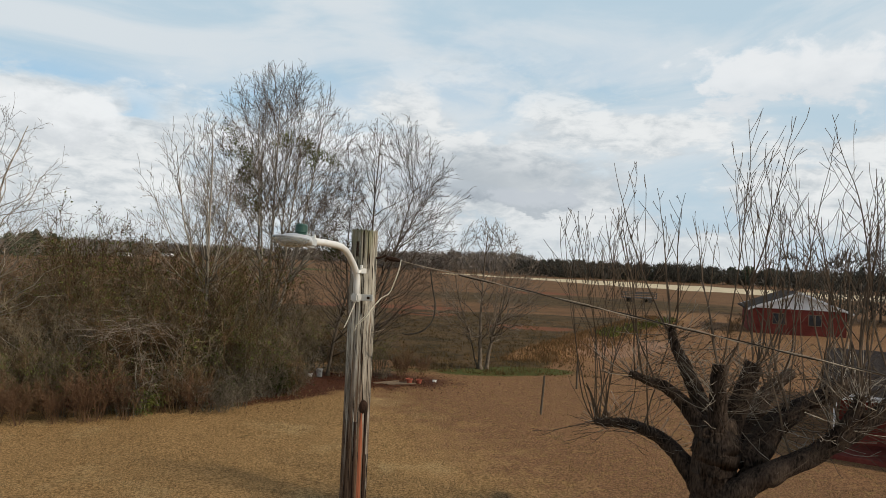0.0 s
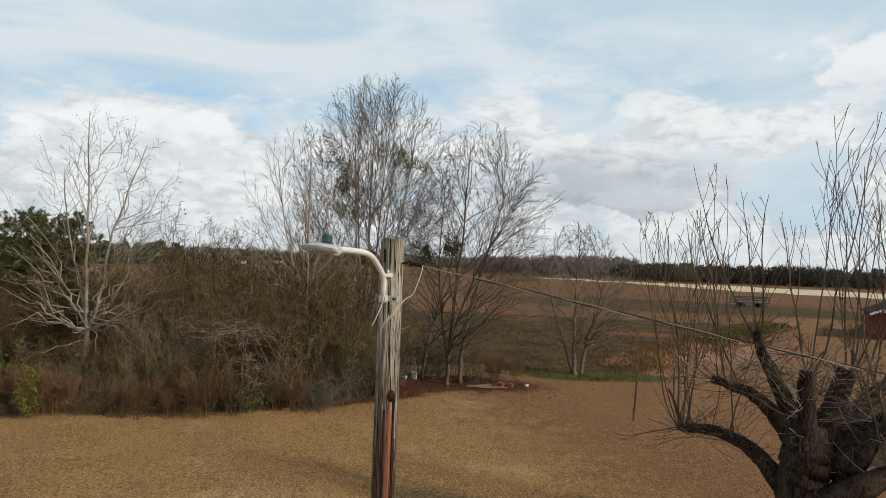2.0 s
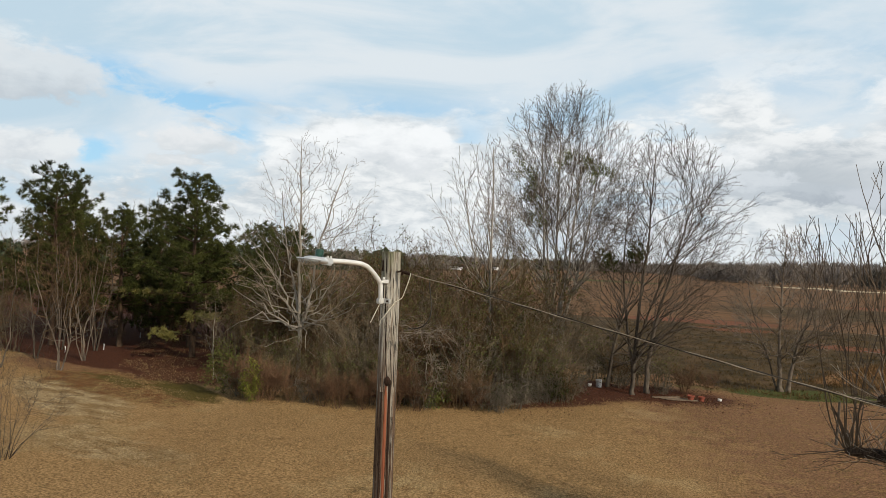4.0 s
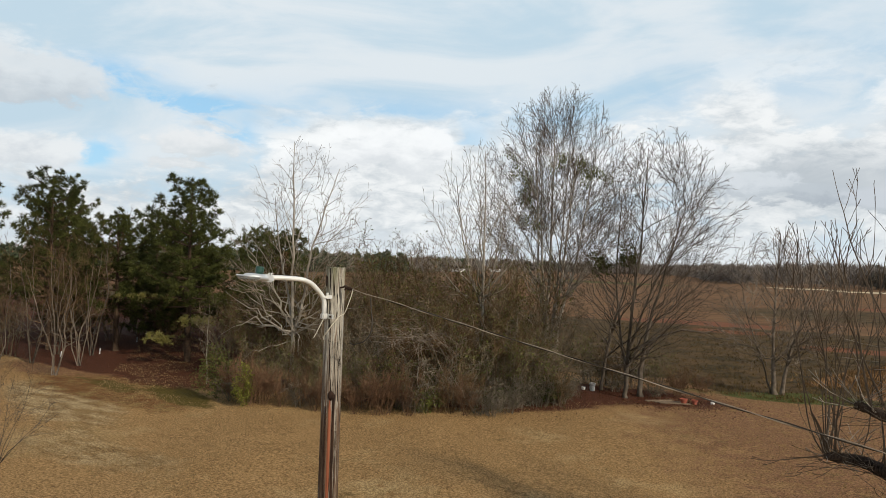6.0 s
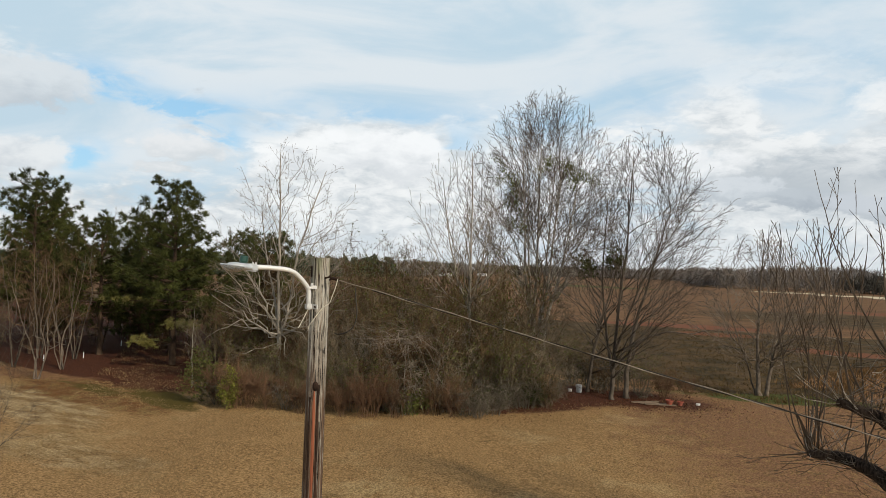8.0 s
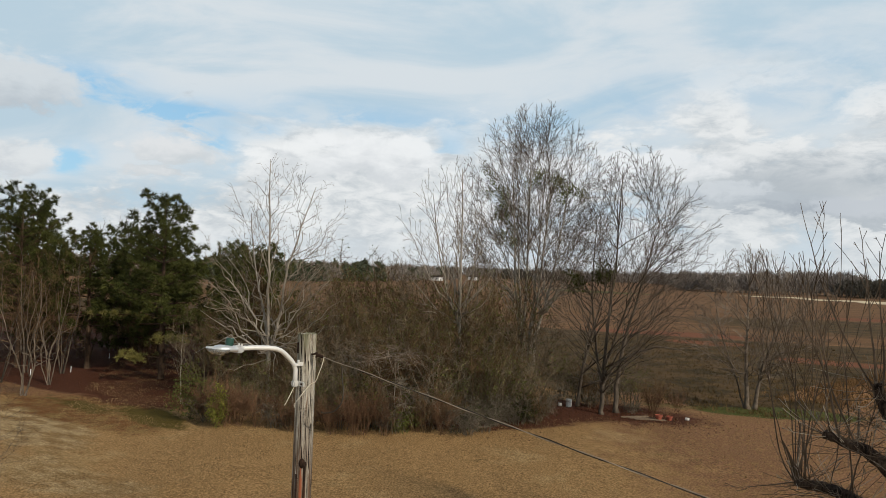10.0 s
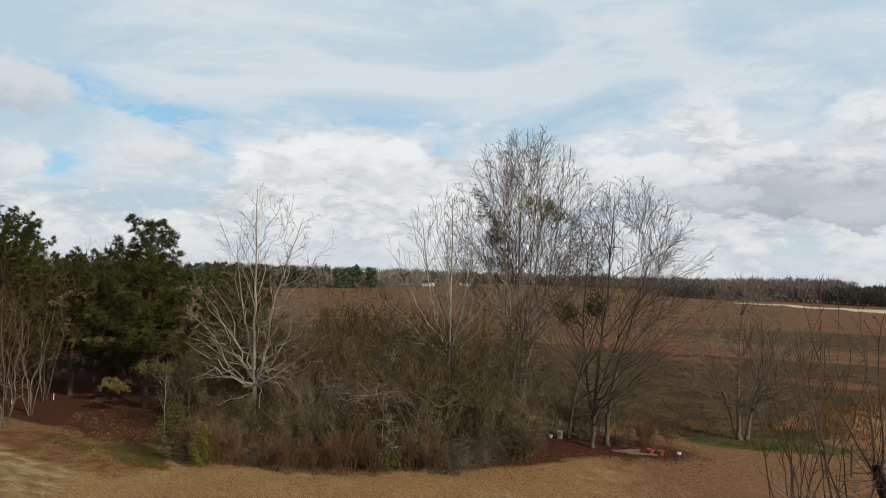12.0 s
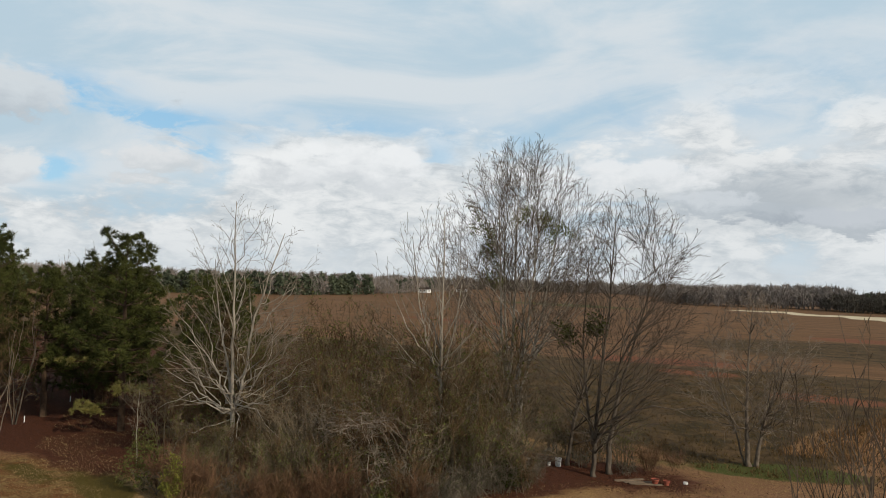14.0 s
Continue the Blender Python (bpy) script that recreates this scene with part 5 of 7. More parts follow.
    crown_tree("pale_tree", (-19.2, 26.9, 0), "leafless pale-barked tree with crooked limbs fanning from a short trunk", 24, prof, trunks, 26, BARK["pale"], BARK["palewig"], shift=(0.5, 0), start=(2.6, 9.5), drop=(0.7, 1.5), arch=(0.55, 0.4), spacing=(0.55, 0.36, 0.28), angle=(42, 44, 46), lift=0.03, wander=0.11, thin=0.0075, r1=(0.026, 0.043), extra=extra, first=0.25)
    # small tree in the pasture
    prof = [(0.9, 1.2), (2, 2.9), (3.5, 3.8), (5, 4.0), (6.6, 3.4), (8.0, 2.1), (9.2, 0.5)]
    trunks = [([(-0.12, 0, -0.1), (-0.25, 0, 1.6), (-0.2, 0, 4.6), (0.0, 0.1, 8.6)], 0.15, 0.014), ([(0.22, 0.05, -0.1), (0.45, 0.1, 1.5), (1.0, 0.1, 3.6), (1.7, 0.2, 6.4)], 0.13, 0.014), ([(-0.3, 0.1, -0.1), (-0.75, 0.1, 1.6), (-1.5, 0.2, 3.8), (-2.0, 0.3, 6.2)], 0.055, 0.010)]
    low = [((-0.25, 0, 1.9), (-1.6, -0.2, 2.6), (-4.6, -0.4, 4.1), 0.045), ((0.7, 0.1, 2.6), (2.0, 0.0, 3.4), (4.0, 0.1, 4.2), 0.05)]
    crown_tree("small_tree", (2.25, 41.9, 0), "small leafless tree with spreading forked stems on green grass", 25, prof, trunks, 76, BARK["grey"], BARK["palewig"], start=(1.2, 6.5), drop=(0.7, 1.4), arch=(0.5, 0.48), spacing=(0.36, 0.26, 0.22), angle=(40, 42, 44), lift=0.04, wander=0.08, r1=(0.022, 0.038), thin=0.0105, thick=0.016, extra=low)


build_tall_trees()


def build_edge_trees():
    """Thin bare trees at the edge of the pine wood."""
    rng = np.random.default_rng(12)
    for k, (x, y, h, w, ns) in enumerate(((-31.5, 22.6, 7.6, 2.7, 4), (-33.5, 25.4, 7.2, 2.4, 5), (-36.5, 24.5, 9.0, 2.8, 4), (-34.8, 21.4, 7.6, 2.6, 4), (-38.6, 27.4, 9.4, 2.8, 4), (-36.6, 28.4, 9.0, 2.6, 4), (-35.5, 19.4, 7.0, 2.6, 4))):
        prof = [(h * 0.12, w * 0.5), (h * 0.3, w * 0.8), (h * 0.6, w), (h * 0.85, w * 0.75), (h, 0.3)]
        trunks = []
        for j in range(ns):
            a, lean_ = 2 * math.pi * j / ns + rng.uniform(-0.5, 0.5), rng.uniform(0.05, 0.28)
            hh = h * rng.uniform(0.7, 0.95)
            trunks.append(([(0.08 * math.cos(a), 0.08 * math.sin(a), -0.1)] + [(math.cos(a) * lean_ * hh * f + rng.normal(0, 0.14), math.sin(a) * lean_ * hh * f + rng.normal(0, 0.14), hh * f) for f in (0.25, 0.5, 0.75, 1.0)], rng.uniform(0.030, 0.052), 0.009))
        # from the third tree on, the wood's shade is put into the bark colour
        crown_tree("thin_tree", (x, y, 0), "thin grey leafless tree with crooked stems in front of dark pines", 40 + k, prof, trunks, 20, BARK["grey"] if k < 2 else BARK["ash"], BARK["brown"], start=(h * 0.15, h * 0.7), drop=(0.7, 1.5), spacing=(0.45, 0.34, 0.26), angle=(42, 44, 46), wander=0.11, lift=0.04, thin=0.0065, r1=(0.020, 0.034), thick=0.018, group="thin trees at the wood edge")
    fan_tree("sapling", (-23.6, 25.6, 0), "slender leaning leafless sapling beside the thicket", 48, [(0, 0.4), (1.5, 0.9), (3.3, 1.5), (4.3, 0.4)], [((0, 0, 0), (-0.16, 0, 1), 0.04)], BARK["pale"], BARK["palewig"], lean=(-0.4, 0), spacing=(0.4, 0.4, 0.4), angle=(45, 40, 40), wander=(0.1, 0.14, 0.16), thick=0.025)
    for k, (x, y, h) in enumerate(((-44, 38, 12.3), (-46, 39, 11.8), (-41.5, 37, 11.6), (-42.6, 38.5, 11.2))):
        fan_tree("thin_tree", (x, y, 0), "tall thin leafless tree between the pines", 60 + k, [(0, 0.5), (5, 0.8), (8, 1.5), (h, 0.5)], fan(rng, 3, 1, 7, 0.07, 0.3), BARK["grey"], BARK["twig"], spacing=(0.5, 0.45, 0.4), angle=(20, 24, 28), rise=(0.1, 0.2, 0.2), first=(0.4, 0.2, 0.2), group="thin trees between the pines")
    fan_tree("bare_shrub", (-18.4, 12.0, 0), "bare brown twiggy shrub at the lawn's edge", 49, [(0, 0.5), (1, 1.9), (2.4, 2.6), (4.2, 1.2)], fan(rng, 17, 6, 50, 0.014, 0.22), BARK["sprout"], BARK["sprout"], spacing=(0.26, 0.24, 0.2), angle=(38, 42, 44), wander=(0.1, 0.14, 0.16), thin=0.003, thick=0.012, category="shrub")


build_edge_trees()


# ---- the pollarded tree ----
def build_pollard():
    rng = np.random.default_rng(31)
    cx, cy = 6.1, 14.7
    root = thing("pollarded_tree", (cx, cy, 0), "old pollarded tree with dark cut limbs and long upright shoots", "tree")

    def wobbly(line, radii, sub=5):
        pts, rs = [], []
        L_ = [np.array(p, float) - np.array((cx, cy, 0)) for p in line]
        for i in range(len(L_) - 1):
            p0, p1, p2, p3 = L_[max(0, i - 1)], L_[i], L_[i + 1], L_[min(len(L_) - 1, i + 2)]
            for s in range(sub):
                t = s / sub
                q = 0.5 * ((2 * p1) + (p2 - p0) * t + (2 * p0 - 5 * p1 + 4 * p2 - p3) * t * t + (3 * p1 - p0 - 3 * p2 + p3) * t ** 3)
                r = radii[i] * (1 - t) + radii[i + 1] * t
                pts.append(q + rng.normal(0, 0.035 * r, 3))
                rs.append(r * rng.uniform(0.97, 1.04))
        pts.append(L_[-1])
        rs.append(radii[-1])
        return pts, rs

    def limb(name, line, radii, sides=16, label=""):
        V, F = [], []
        pts, rs = wobbly(line, radii, 8)
        n = sides + 8
        tube(V, F, pts, rs, n)
        for k in range(len(pts) * n):
            c, v = Vector(pts[k // n]), Vector(V[k])
            out = (v - c) / max(rs[k // n], 1e-4)
            ridge = noise.noise(out * 3.4 + c * 0.5)
            V[k] = tuple(v + out * rs[k // n] * (0.09 * ridge + 0.10 * noise.noise(v * 2.6)) + out * 0.012 * noise.noise(v * 11))
        mesh_object(name, V, F, BARK["dark"], root, label, True)
        return pts, rs

    trunk = limb("trunk", [(6.15, 14.6, -0.1), (6.1, 14.6, 0.6), (6.05, 14.65, 1.4), (6.05, 14.7, 2.2), (6.12, 14.7, 2.8), (6.17, 14.72, 3.35)], [0.66, 0.50, 0.44, 0.46, 0.47, 0.30], 36, "thick dark furrowed trunk")
    limbs = [
        limb("limb", [(5.95, 14.9, 1.7), (5.62, 15.2, 2.25), (5.15, 15.5, 2.68), (4.6, 15.9, 2.85), (4.15, 16.3, 2.78), (3.93, 16.5, 2.75)], [0.24, 0.19, 0.14, 0.12, 0.105, 0.07]),
        limb("limb", [(6.0, 14.8, 2.8), (5.6, 15.0, 3.45), (5.15, 15.1, 3.85), (4.75, 15.2, 3.98), (4.38, 15.25, 4.10)], [0.21, 0.16, 0.12, 0.095, 0.08]),
        limb("limb", [(6.1, 14.9, 2.7), (5.95, 15.2, 3.5), (5.65, 15.4, 4.25), (5.42, 15.5, 4.75), (5.32, 15.5, 5.15)], [0.24, 0.18, 0.14, 0.11, 0.08]),
        limb("limb", [(6.1, 14.6, 2.8), (6.0, 14.4, 3.6), (5.98, 14.3, 4.5)], [0.25, 0.18, 0.15]),
        limb("limb", [(6.25, 14.7, 2.5), (6.5, 14.8, 3.4), (6.78, 14.9, 4.0), (6.95, 15.0, 4.45)], [0.28, 0.22, 0.20, 0.17]),
        limb("limb", [(6.1, 14.4, 1.7), (6.7, 14.2, 2.2), (7.4, 14.1, 2.6), (8.2, 14.0, 3.1), (9.0, 14.0, 3.7), (9.9, 14.0, 4.4)], [0.28, 0.24, 0.21, 0.19, 0.17, 0.13]),
        limb("limb", [(6.5, 14.6, 1.8), (7.0, 14.6, 2.6), (7.45, 14.7, 3.25), (8.2, 14.8, 3.8), (9.1, 15.0, 4.3)], [0.20, 0.18, 0.16, 0.14, 0.10]),
        limb("limb", [(6.4, 15.0, 2.2), (7.2, 15.8, 3.0), (8.0, 16.6, 3.6), (8.8, 17.2, 4.0)], [0.26, 0.22, 0.18, 0.12]),
        limb("limb", [(6.6, 14.6, 2.4), (7.6, 15.2, 3.3), (8.8, 15.6, 3.7), (9.8, 15.8, 4.1)], [0.22, 0.2, 0.17, 0.12]),
        limb("limb", [(7.9, 14.05, 2.9), (8.3, 13.8, 3.5), (8.5, 13.7, 4.1)], [0.16, 0.14, 0.10]),
    ]
    V, F = [], []
    ring = [(-0.34 + 0.11 * math.cos(a), -0.45 + 0.03 * math.cos(a), 3.12 + 0.085 * math.sin(a)) for a in np.linspace(0, 2 * math.pi, 17)]
    tube(V, F, ring, [0.035 + 0.01 * math.sin(k * 2.3) for k in range(17)], 7)
    mesh_object("healed_knot", V, F, BARK["dark"], root, "round greyish healed cut", True)

    V, F = [], []                       # sprouts
    Vt, Ft = [], []

    def sprout(p, d, ln, r, level=0):
        n = max(4, int(ln / 0.28))
        pts, rs = [np.array(p)], [r]
        q, v = np.array(p), np.array(d) / np.linalg.norm(d)
        for i in range(n):
            v = v + np.array((0, 0, 0.11 if level == 0 else 0.10)) + rng.normal(0, 0.07 + 0.03 * level, 3)
            v /= np.linalg.norm(v)
            q = q + v * ln / n
            pts.append(q)
            rs.append(max(0.006, r * (1 - 0.80 * (i + 1) / n)))
            if level < 2 and i >= n * 0.30 and i < n - 1 and rng.uniform() < (0.78 if level == 0 else 0.5):
                side = rng.normal(0, 1, 3)
                side -= side.dot(v) * v
                side /= np.linalg.norm(side)
                sprout(q, v + side * 0.62, ln * (1.1 - (i + 1) / n) * rng.uniform(0.35, 0.80), rs[-1] * 0.72, level + 1)
        tube(V if level == 0 else Vt, F if level == 0 else Ft, pts, rs, 5 if level == 0 else 3, cap=False)

    sites = ((0, 1.0, 12, 4.6, 6.0), (0, 0.85, 8, 4.4, 5.8), (0, 0.6, 5, 3.8, 5.0), (1, 0.75, 5, 3.2, 4.4), (2, 0.9, 5, 3.6, 4.8), (3, 1.0, 6, 4.4, 5.6), (4, 0.95, 7, 4.0, 5.2), (5, 0.5, 5, 4.5, 6.0), (5, 0.75, 8, 4.2, 5.8), (5, 1.0, 8, 3.6, 5.0), (6, 0.65, 7, 4.0, 5.4), (6, 1.0, 7, 3.4, 5.0), (7, 0.8, 9, 4.0, 5.4), (8, 0.85, 8, 4.0, 5.2), (9, 1.0, 5, 4.0, 5.2))
    for li, f, n, lo, hi in sites:
        pts, rs = limbs[li]
        for _ in range(max(3, int(n * 0.62))):
            i = min(len(pts) - 1, max(0, int((f + rng.normal(0, 0.10)) * (len(pts) - 1))))
            a = rng.uniform(0, 6.28)
            start = np.array(pts[i]) + np.array((math.cos(a) * rs[i] * 0.6, math.sin(a) * rs[i] * 0.6, rs[i] * 0.5))
            lean = rng.uniform(0.05, 0.75)
            sprout(start, (math.cos(a) * lean, math.sin(a) * lean, 1), rng.uniform(lo, hi) * rng.uniform(0.72, 1.03), rng.uniform(0.016, 0.030) * (0.72 if li == 0 else 1.0))
    # wayward low twigs
    for _ in range(620):
        pts, rs = limbs[rng.integers(len(limbs))]
        i = rng.integers(len(pts) // 3, len(pts))
        a = rng.uniform(0, 6.28)
        sprout(np.array(pts[i]), (math.cos(a), math.sin(a), rng.uniform(-0.7, 0.8)), rng.uniform(0.3, 1.5), 0.0075, 1)
    sprout(np.array(limbs[0][0][-1]), (-0.9, 0.2, -0.35), 1.5, 0.016, 0)
    sprout(np.array(limbs[0][0][-4]), (-0.3, -0.2, 0.9), 1.0, 0.07, 1)
    mesh_object("regrowth", V, F, BARK["sprout"], root, "long upright young shoots")
    mesh_object("side_growth", Vt, Ft, BARK["sprout"], root, "fine side growth")
    Vt.clear()
    Ft.clear()
    for _ in range(420):
        pts, rs = limbs[rng.integers(len(limbs))]
        i = rng.integers(len(pts) // 4, len(pts))
        a = rng.uniform(0, 6.28)
        sprout(np.array(pts[i]), (math.cos(a), math.sin(a), rng.uniform(-0.5, 1.2)), rng.uniform(0.3, 1.3), 0.0075, 1)
    mesh_object("dead_growth", Vt, Ft, BARK["pale"], root, "tangled pale dead growth on the limbs")


build_pollard()


# ---- thicket ----
def spike(V, F, p, d, ln, r, bend, rng):
    """A fine bent shoot that runs out to a point."""
    q = p + d * (ln * 0.5) + bend * 0.25
    e = p + d * ln + bend
    a = np.cross(d, rng.normal(0, 1, 3))
    a /= np.linalg.norm(a) + 1e-9
    b = np.cross(d, a)
    k = len(V)
    for c, g in ((p, r), (q, r * 0.75)):
        V.extend((tuple(c + a * g), tuple(c + (b * 0.87 - a * 0.5) * g), tuple(c - (b * 0.87 + a * 0.5) * g)))
    V.append(tuple(e))
    for m in range(3):
        n = (m + 1) % 3
        F.append((k + m, k + n, k + 3 + n, k + 3 + m))
        F.append((k + 3 + m, k + 3 + n, k + 6))


def unit(v):
    return v / (np.linalg.norm(v) + 1e-9)


def make_shrub(seed, name, h, w, stem_n, side_n, twig_n, bark, leaf, leaf_n, droop=0.0, up=0.35, leaf_size=0.035, stem_r=0.022, twig_r=0.0062):
    """A many-stemmed shrub: bowed stems, side shoots, and fine twigs on both."""
    rng = np.random.default_rng(seed)
    V, F, spots = [], [], []
    for k in range(stem_n):
        a = 2 * math.pi * k / stem_n + rng.uniform(-0.4, 0.4)
        out = np.array((math.cos(a), math.sin(a), 0.0))
        lean = rng.uniform(0.1, 1.0) * w / h
        ln = h * rng.uniform(0.68, 1.08)
        p0 = out * rng.uniform(0.05, 0.35) * w
        d0 = unit(np.array((0, 0, 1.0)) + out * lean * 0.8)
        bend = out * lean * ln * 0.35 + np.array((0, 0, -droop * ln * rng.uniform(0.3, 1.0))) + rng.normal(0, 0.06 * h, 3)
        at = lambda t: p0 + d0 * ln * t + bend * t * t
        r = stem_r * rng.uniform(0.6, 1.25)
        tube(V, F, [at(t) + rng.normal(0, 0.012 * h, 3) * (t > 0) for t in (0, 0.25, 0.5, 0.75, 1.0)], [r, r * 0.82, r * 0.62, r * 0.42, r * 0.15], 4, cap=False)
        for _ in range(side_n):
            t = 0.15 + 0.83 * rng.uniform() ** 0.8
            tang = unit(d0 * ln + 2 * bend * t)
            sd = unit(tang * 0.7 + rng.normal(0, 0.62, 3) + np.array((0, 0, up)))
            sl = h * rng.uniform(0.16, 0.42) * (1.15 - 0.7 * t)
            sb = np.array((0, 0, -droop * sl * 0.9)) + rng.normal(0, 0.16 * sl, 3)
            q0 = at(t)
            qr = r * (1 - 0.8 * t) * 0.6 + 0.002
            tube(V, F, [q0 + sd * sl * u + sb * u * u for u in (0, 0.4, 0.75, 1.0)], [qr, qr * 0.8, qr * 0.6, qr * 0.25], 3, cap=False)
            for _ in range(twig_n):
                u = rng.uniform(0.15, 1.0)
                q = q0 + sd * sl * u + sb * u * u
                td = unit(sd * 0.6 + rng.normal(0, 0.7, 3) + np.array((0, 0, up * 0.8)))
                tl = rng.uniform(0.22, 0.62)
                tb = np.array((0, 0, -droop * tl * 0.9)) + rng.normal(0, 0.12 * tl, 3)
                spike(V, F, q, td, tl, twig_r * rng.uniform(0.7, 1.25), tb, rng)
                spots.append(q + td * tl * rng.uniform(0.4, 1.0) + tb * 0.5)
    stem_me = bpy.data.meshes.new("branching")
    stem_me.from_pydata(V, [], F)
    stem_me.materials.append(bark)
    V, F = [], []
    spots = np.array(spots)
    leaves(rng, V, F, spots[rng.integers(0, len(spots), leaf_n)] + rng.normal(0, 0.05, (leaf_n, 3)), leaf_size)
    leaf_me = bpy.data.meshes.new("leaves")
    leaf_me.from_pydata(V, [], F)
    leaf_me.materials.append(leaf)
    return name, stem_me, leaf_me


def place_shrub(kind, x, y, size, turn, label, group):
    name, stem_me, leaf_me = kind
    ob = thing(name, (x, y, hgt(x, y)), label, "shrub", group, turn, size)
    for nm, me in (("branching", stem_me), ("foliage", leaf_me)):
        c = new(nm, me)
        c.parent = ob
    return ob


def build_thicket():
    rng = np.random.default_rng(77)
    low = [make_shrub(100, "shrub", 1.7, 0.95, 12, 8, 5, BARK["red"], M_LEAF_BROWN, 260, 0.0, 0.6, 0.03, 0.012, 0.0058),
           make_shrub(101, "shrub", 1.5, 1.0, 11, 8, 4, BARK["vine"], M_LEAF_DARK, 320, 0.35, 0.2, 0.035, 0.016, 0.0085)]
    mid = [make_shrub(102, "shrub", 2.9, 1.4, 11, 10, 5, BARK["brown"], M_LEAF_BROWN, 320, 0.05, 0.5, 0.035, 0.022, 0.0078),
           make_shrub(103, "shrub", 2.7, 1.7, 11, 9, 4, BARK["vine"], M_LEAF_DARK, 520, 0.45, 0.1, 0.045, 0.028, 0.0110),
           make_shrub(104, "shrub", 3.0, 1.5, 11, 10, 5, BARK["mid"], M_LEAF_OLIVE, 760, 0.1, 0.4, 0.045, 0.024, 0.0085)]
    tall = [make_shrub(105, "shrub", 5.0, 2.2, 12, 12, 6, BARK["brown"], M_LEAF_OLIVE, 1000, 0.04, 0.45, 0.04, 0.026, 0.0068),
            make_shrub(106, "shrub", 4.8, 2.3, 12, 12, 6, BARK["mid"], M_LEAF_BROWN, 620, 0.12, 0.3, 0.04, 0.028, 0.0072),
            make_shrub(107, "shrub", 4.8, 2.4, 12, 10, 5, BARK["vine"], M_LEAF_DARK, 620, 0.36, 0.15, 0.045, 0.030, 0.0092)]
    words = {"low": ("reddish-brown twiggy shrub at the edge of the thicket", "low grey arching shrub at the edge of the thicket"),
             "mid": ("brown leafless shrub with withered leaves, in the dense thicket", "greyish arching shrub with drooping twigs, in the dense thicket", "brown shrub with a few olive leaves, in the dense thicket"),
             "tall": ("tall brown shrub with olive leaves, in the dense thicket", "tall tangled brown shrub with withered leaves, in the dense thicket", "tall greyish shrub draped with drooping vines, in the dense thicket")}
    sets = {"low": low, "mid": mid, "tall": tall}
    edge = [(-21.4, 24.0), (-19.2, 23.4), (-17.0, 23.1), (-14.7, 23.4), (-12.6, 24.5), (-10.8, 26.2), (-9.0, 28.0), (-7.5, 30.1), (-6.7, 32.4), (-6.3, 34.0)]
    ex, ey = np.array(edge).T
    for row, (back, cls, lo, hi, n) in enumerate(((0.5, "low", 0.75, 1.1, 28), (1.6, "mid", 0.65, 0.9, 26), (3.1, "mid", 1.1, 1.45, 26), (5.0, "tall", 0.85, 1.05, 24), (7.2, "tall", 1.12, 1.32, 22), (9.8, "tall", 1.35, 1.55, 19))):
        for k in range(n):
            f = (k + rng.uniform(0, 1)) / n * (len(edge) - 1)
            x, y = np.interp(f, range(len(edge)), ex), np.interp(f, range(len(edge)), ey)
            x, y = x + 0.15 * back + rng.normal(0, 0.4), y + back + rng.normal(0, 0.4)
            girth = {"low": 0.7, "mid": 1.1, "tall": 1.5}[cls]
            if x + girth * (lo + hi) / 2 > min(3.2 - 0.28 * y - 0.1, 1.0 - 0.206 * y):
                continue
            if (row > 2 and f > 6.8) or (row == 1 and f > 8.4) or (row == 2 and f > 7.6):
                continue
            if cls == "low":
                kd = 0 if f < 5.5 and rng.uniform() < 0.85 else 1
            else:
                kd = int(rng.choice((0, 1, 2), p=(0.45, 0.15, 0.40) if f < 4.2 else (0.15, 0.6, 0.25))) if cls == "mid" else int(rng.choice((0, 1, 2), p=(0.4, 0.4, 0.2) if f < 4.5 else (0.25, 0.25, 0.5)))
            size = rng.uniform(lo, hi) * (1.0 if f < 5.2 or row == 0 else 0.82)
            if f < 3.3 and row in (1, 2):
                size *= 0.66                    # lower in front of the pale tree
            place_shrub(sets[cls][kd], x, y, size, rng.uniform(0, 360), words[cls][kd], "thicket shrubs")
    # undergrowth under the spreading tree and by the pines
    for x, y, s, cls, kd in ((-3.2, 36.6, 0.6, "low", 1), (-2.2, 37.2, 0.7, "low", 0), (-5.4, 36.9, 0.7, "low", 1), (-1.2, 38.4, 0.6, "low", 0), (-6.2, 38.6, 1.0, "mid", 1), (-7.6, 39.0, 1.0, "mid", 2), (-5.6, 37.6, 0.8, "mid", 0), (-3.6, 38.2, 0.8, "mid", 2), (-2.4, 37.9, 0.6, "mid", 0), (-4.9, 38.8, 0.9, "mid", 1), (-40, 25.0, 0.9, "tall", 1), (-37.8, 21.6, 0.9, "tall", 0), (-41, 23, 1.0, "tall", 1), (-24, 30, 1.0, "tall", 0), (-25, 32.5, 0.9, "tall", 1), (-22.5, 31, 0.9, "tall", 0), (-22.6, 28.0, 0.88, "tall", 0), (-25.8, 30.6, 0.85, "tall", 0), (-27.0, 33.2, 1.0, "tall", 1), (-24.6, 28.2, 0.92, "tall", 1), (-25.5, 35.5, 1.1, "tall", 0)):
        place_shrub(sets[cls][kd], x, y, s, rng.uniform(0, 360), words[cls][kd], "undergrowth")
    return tall[0], mid[0]


SHRUBS = build_thicket()


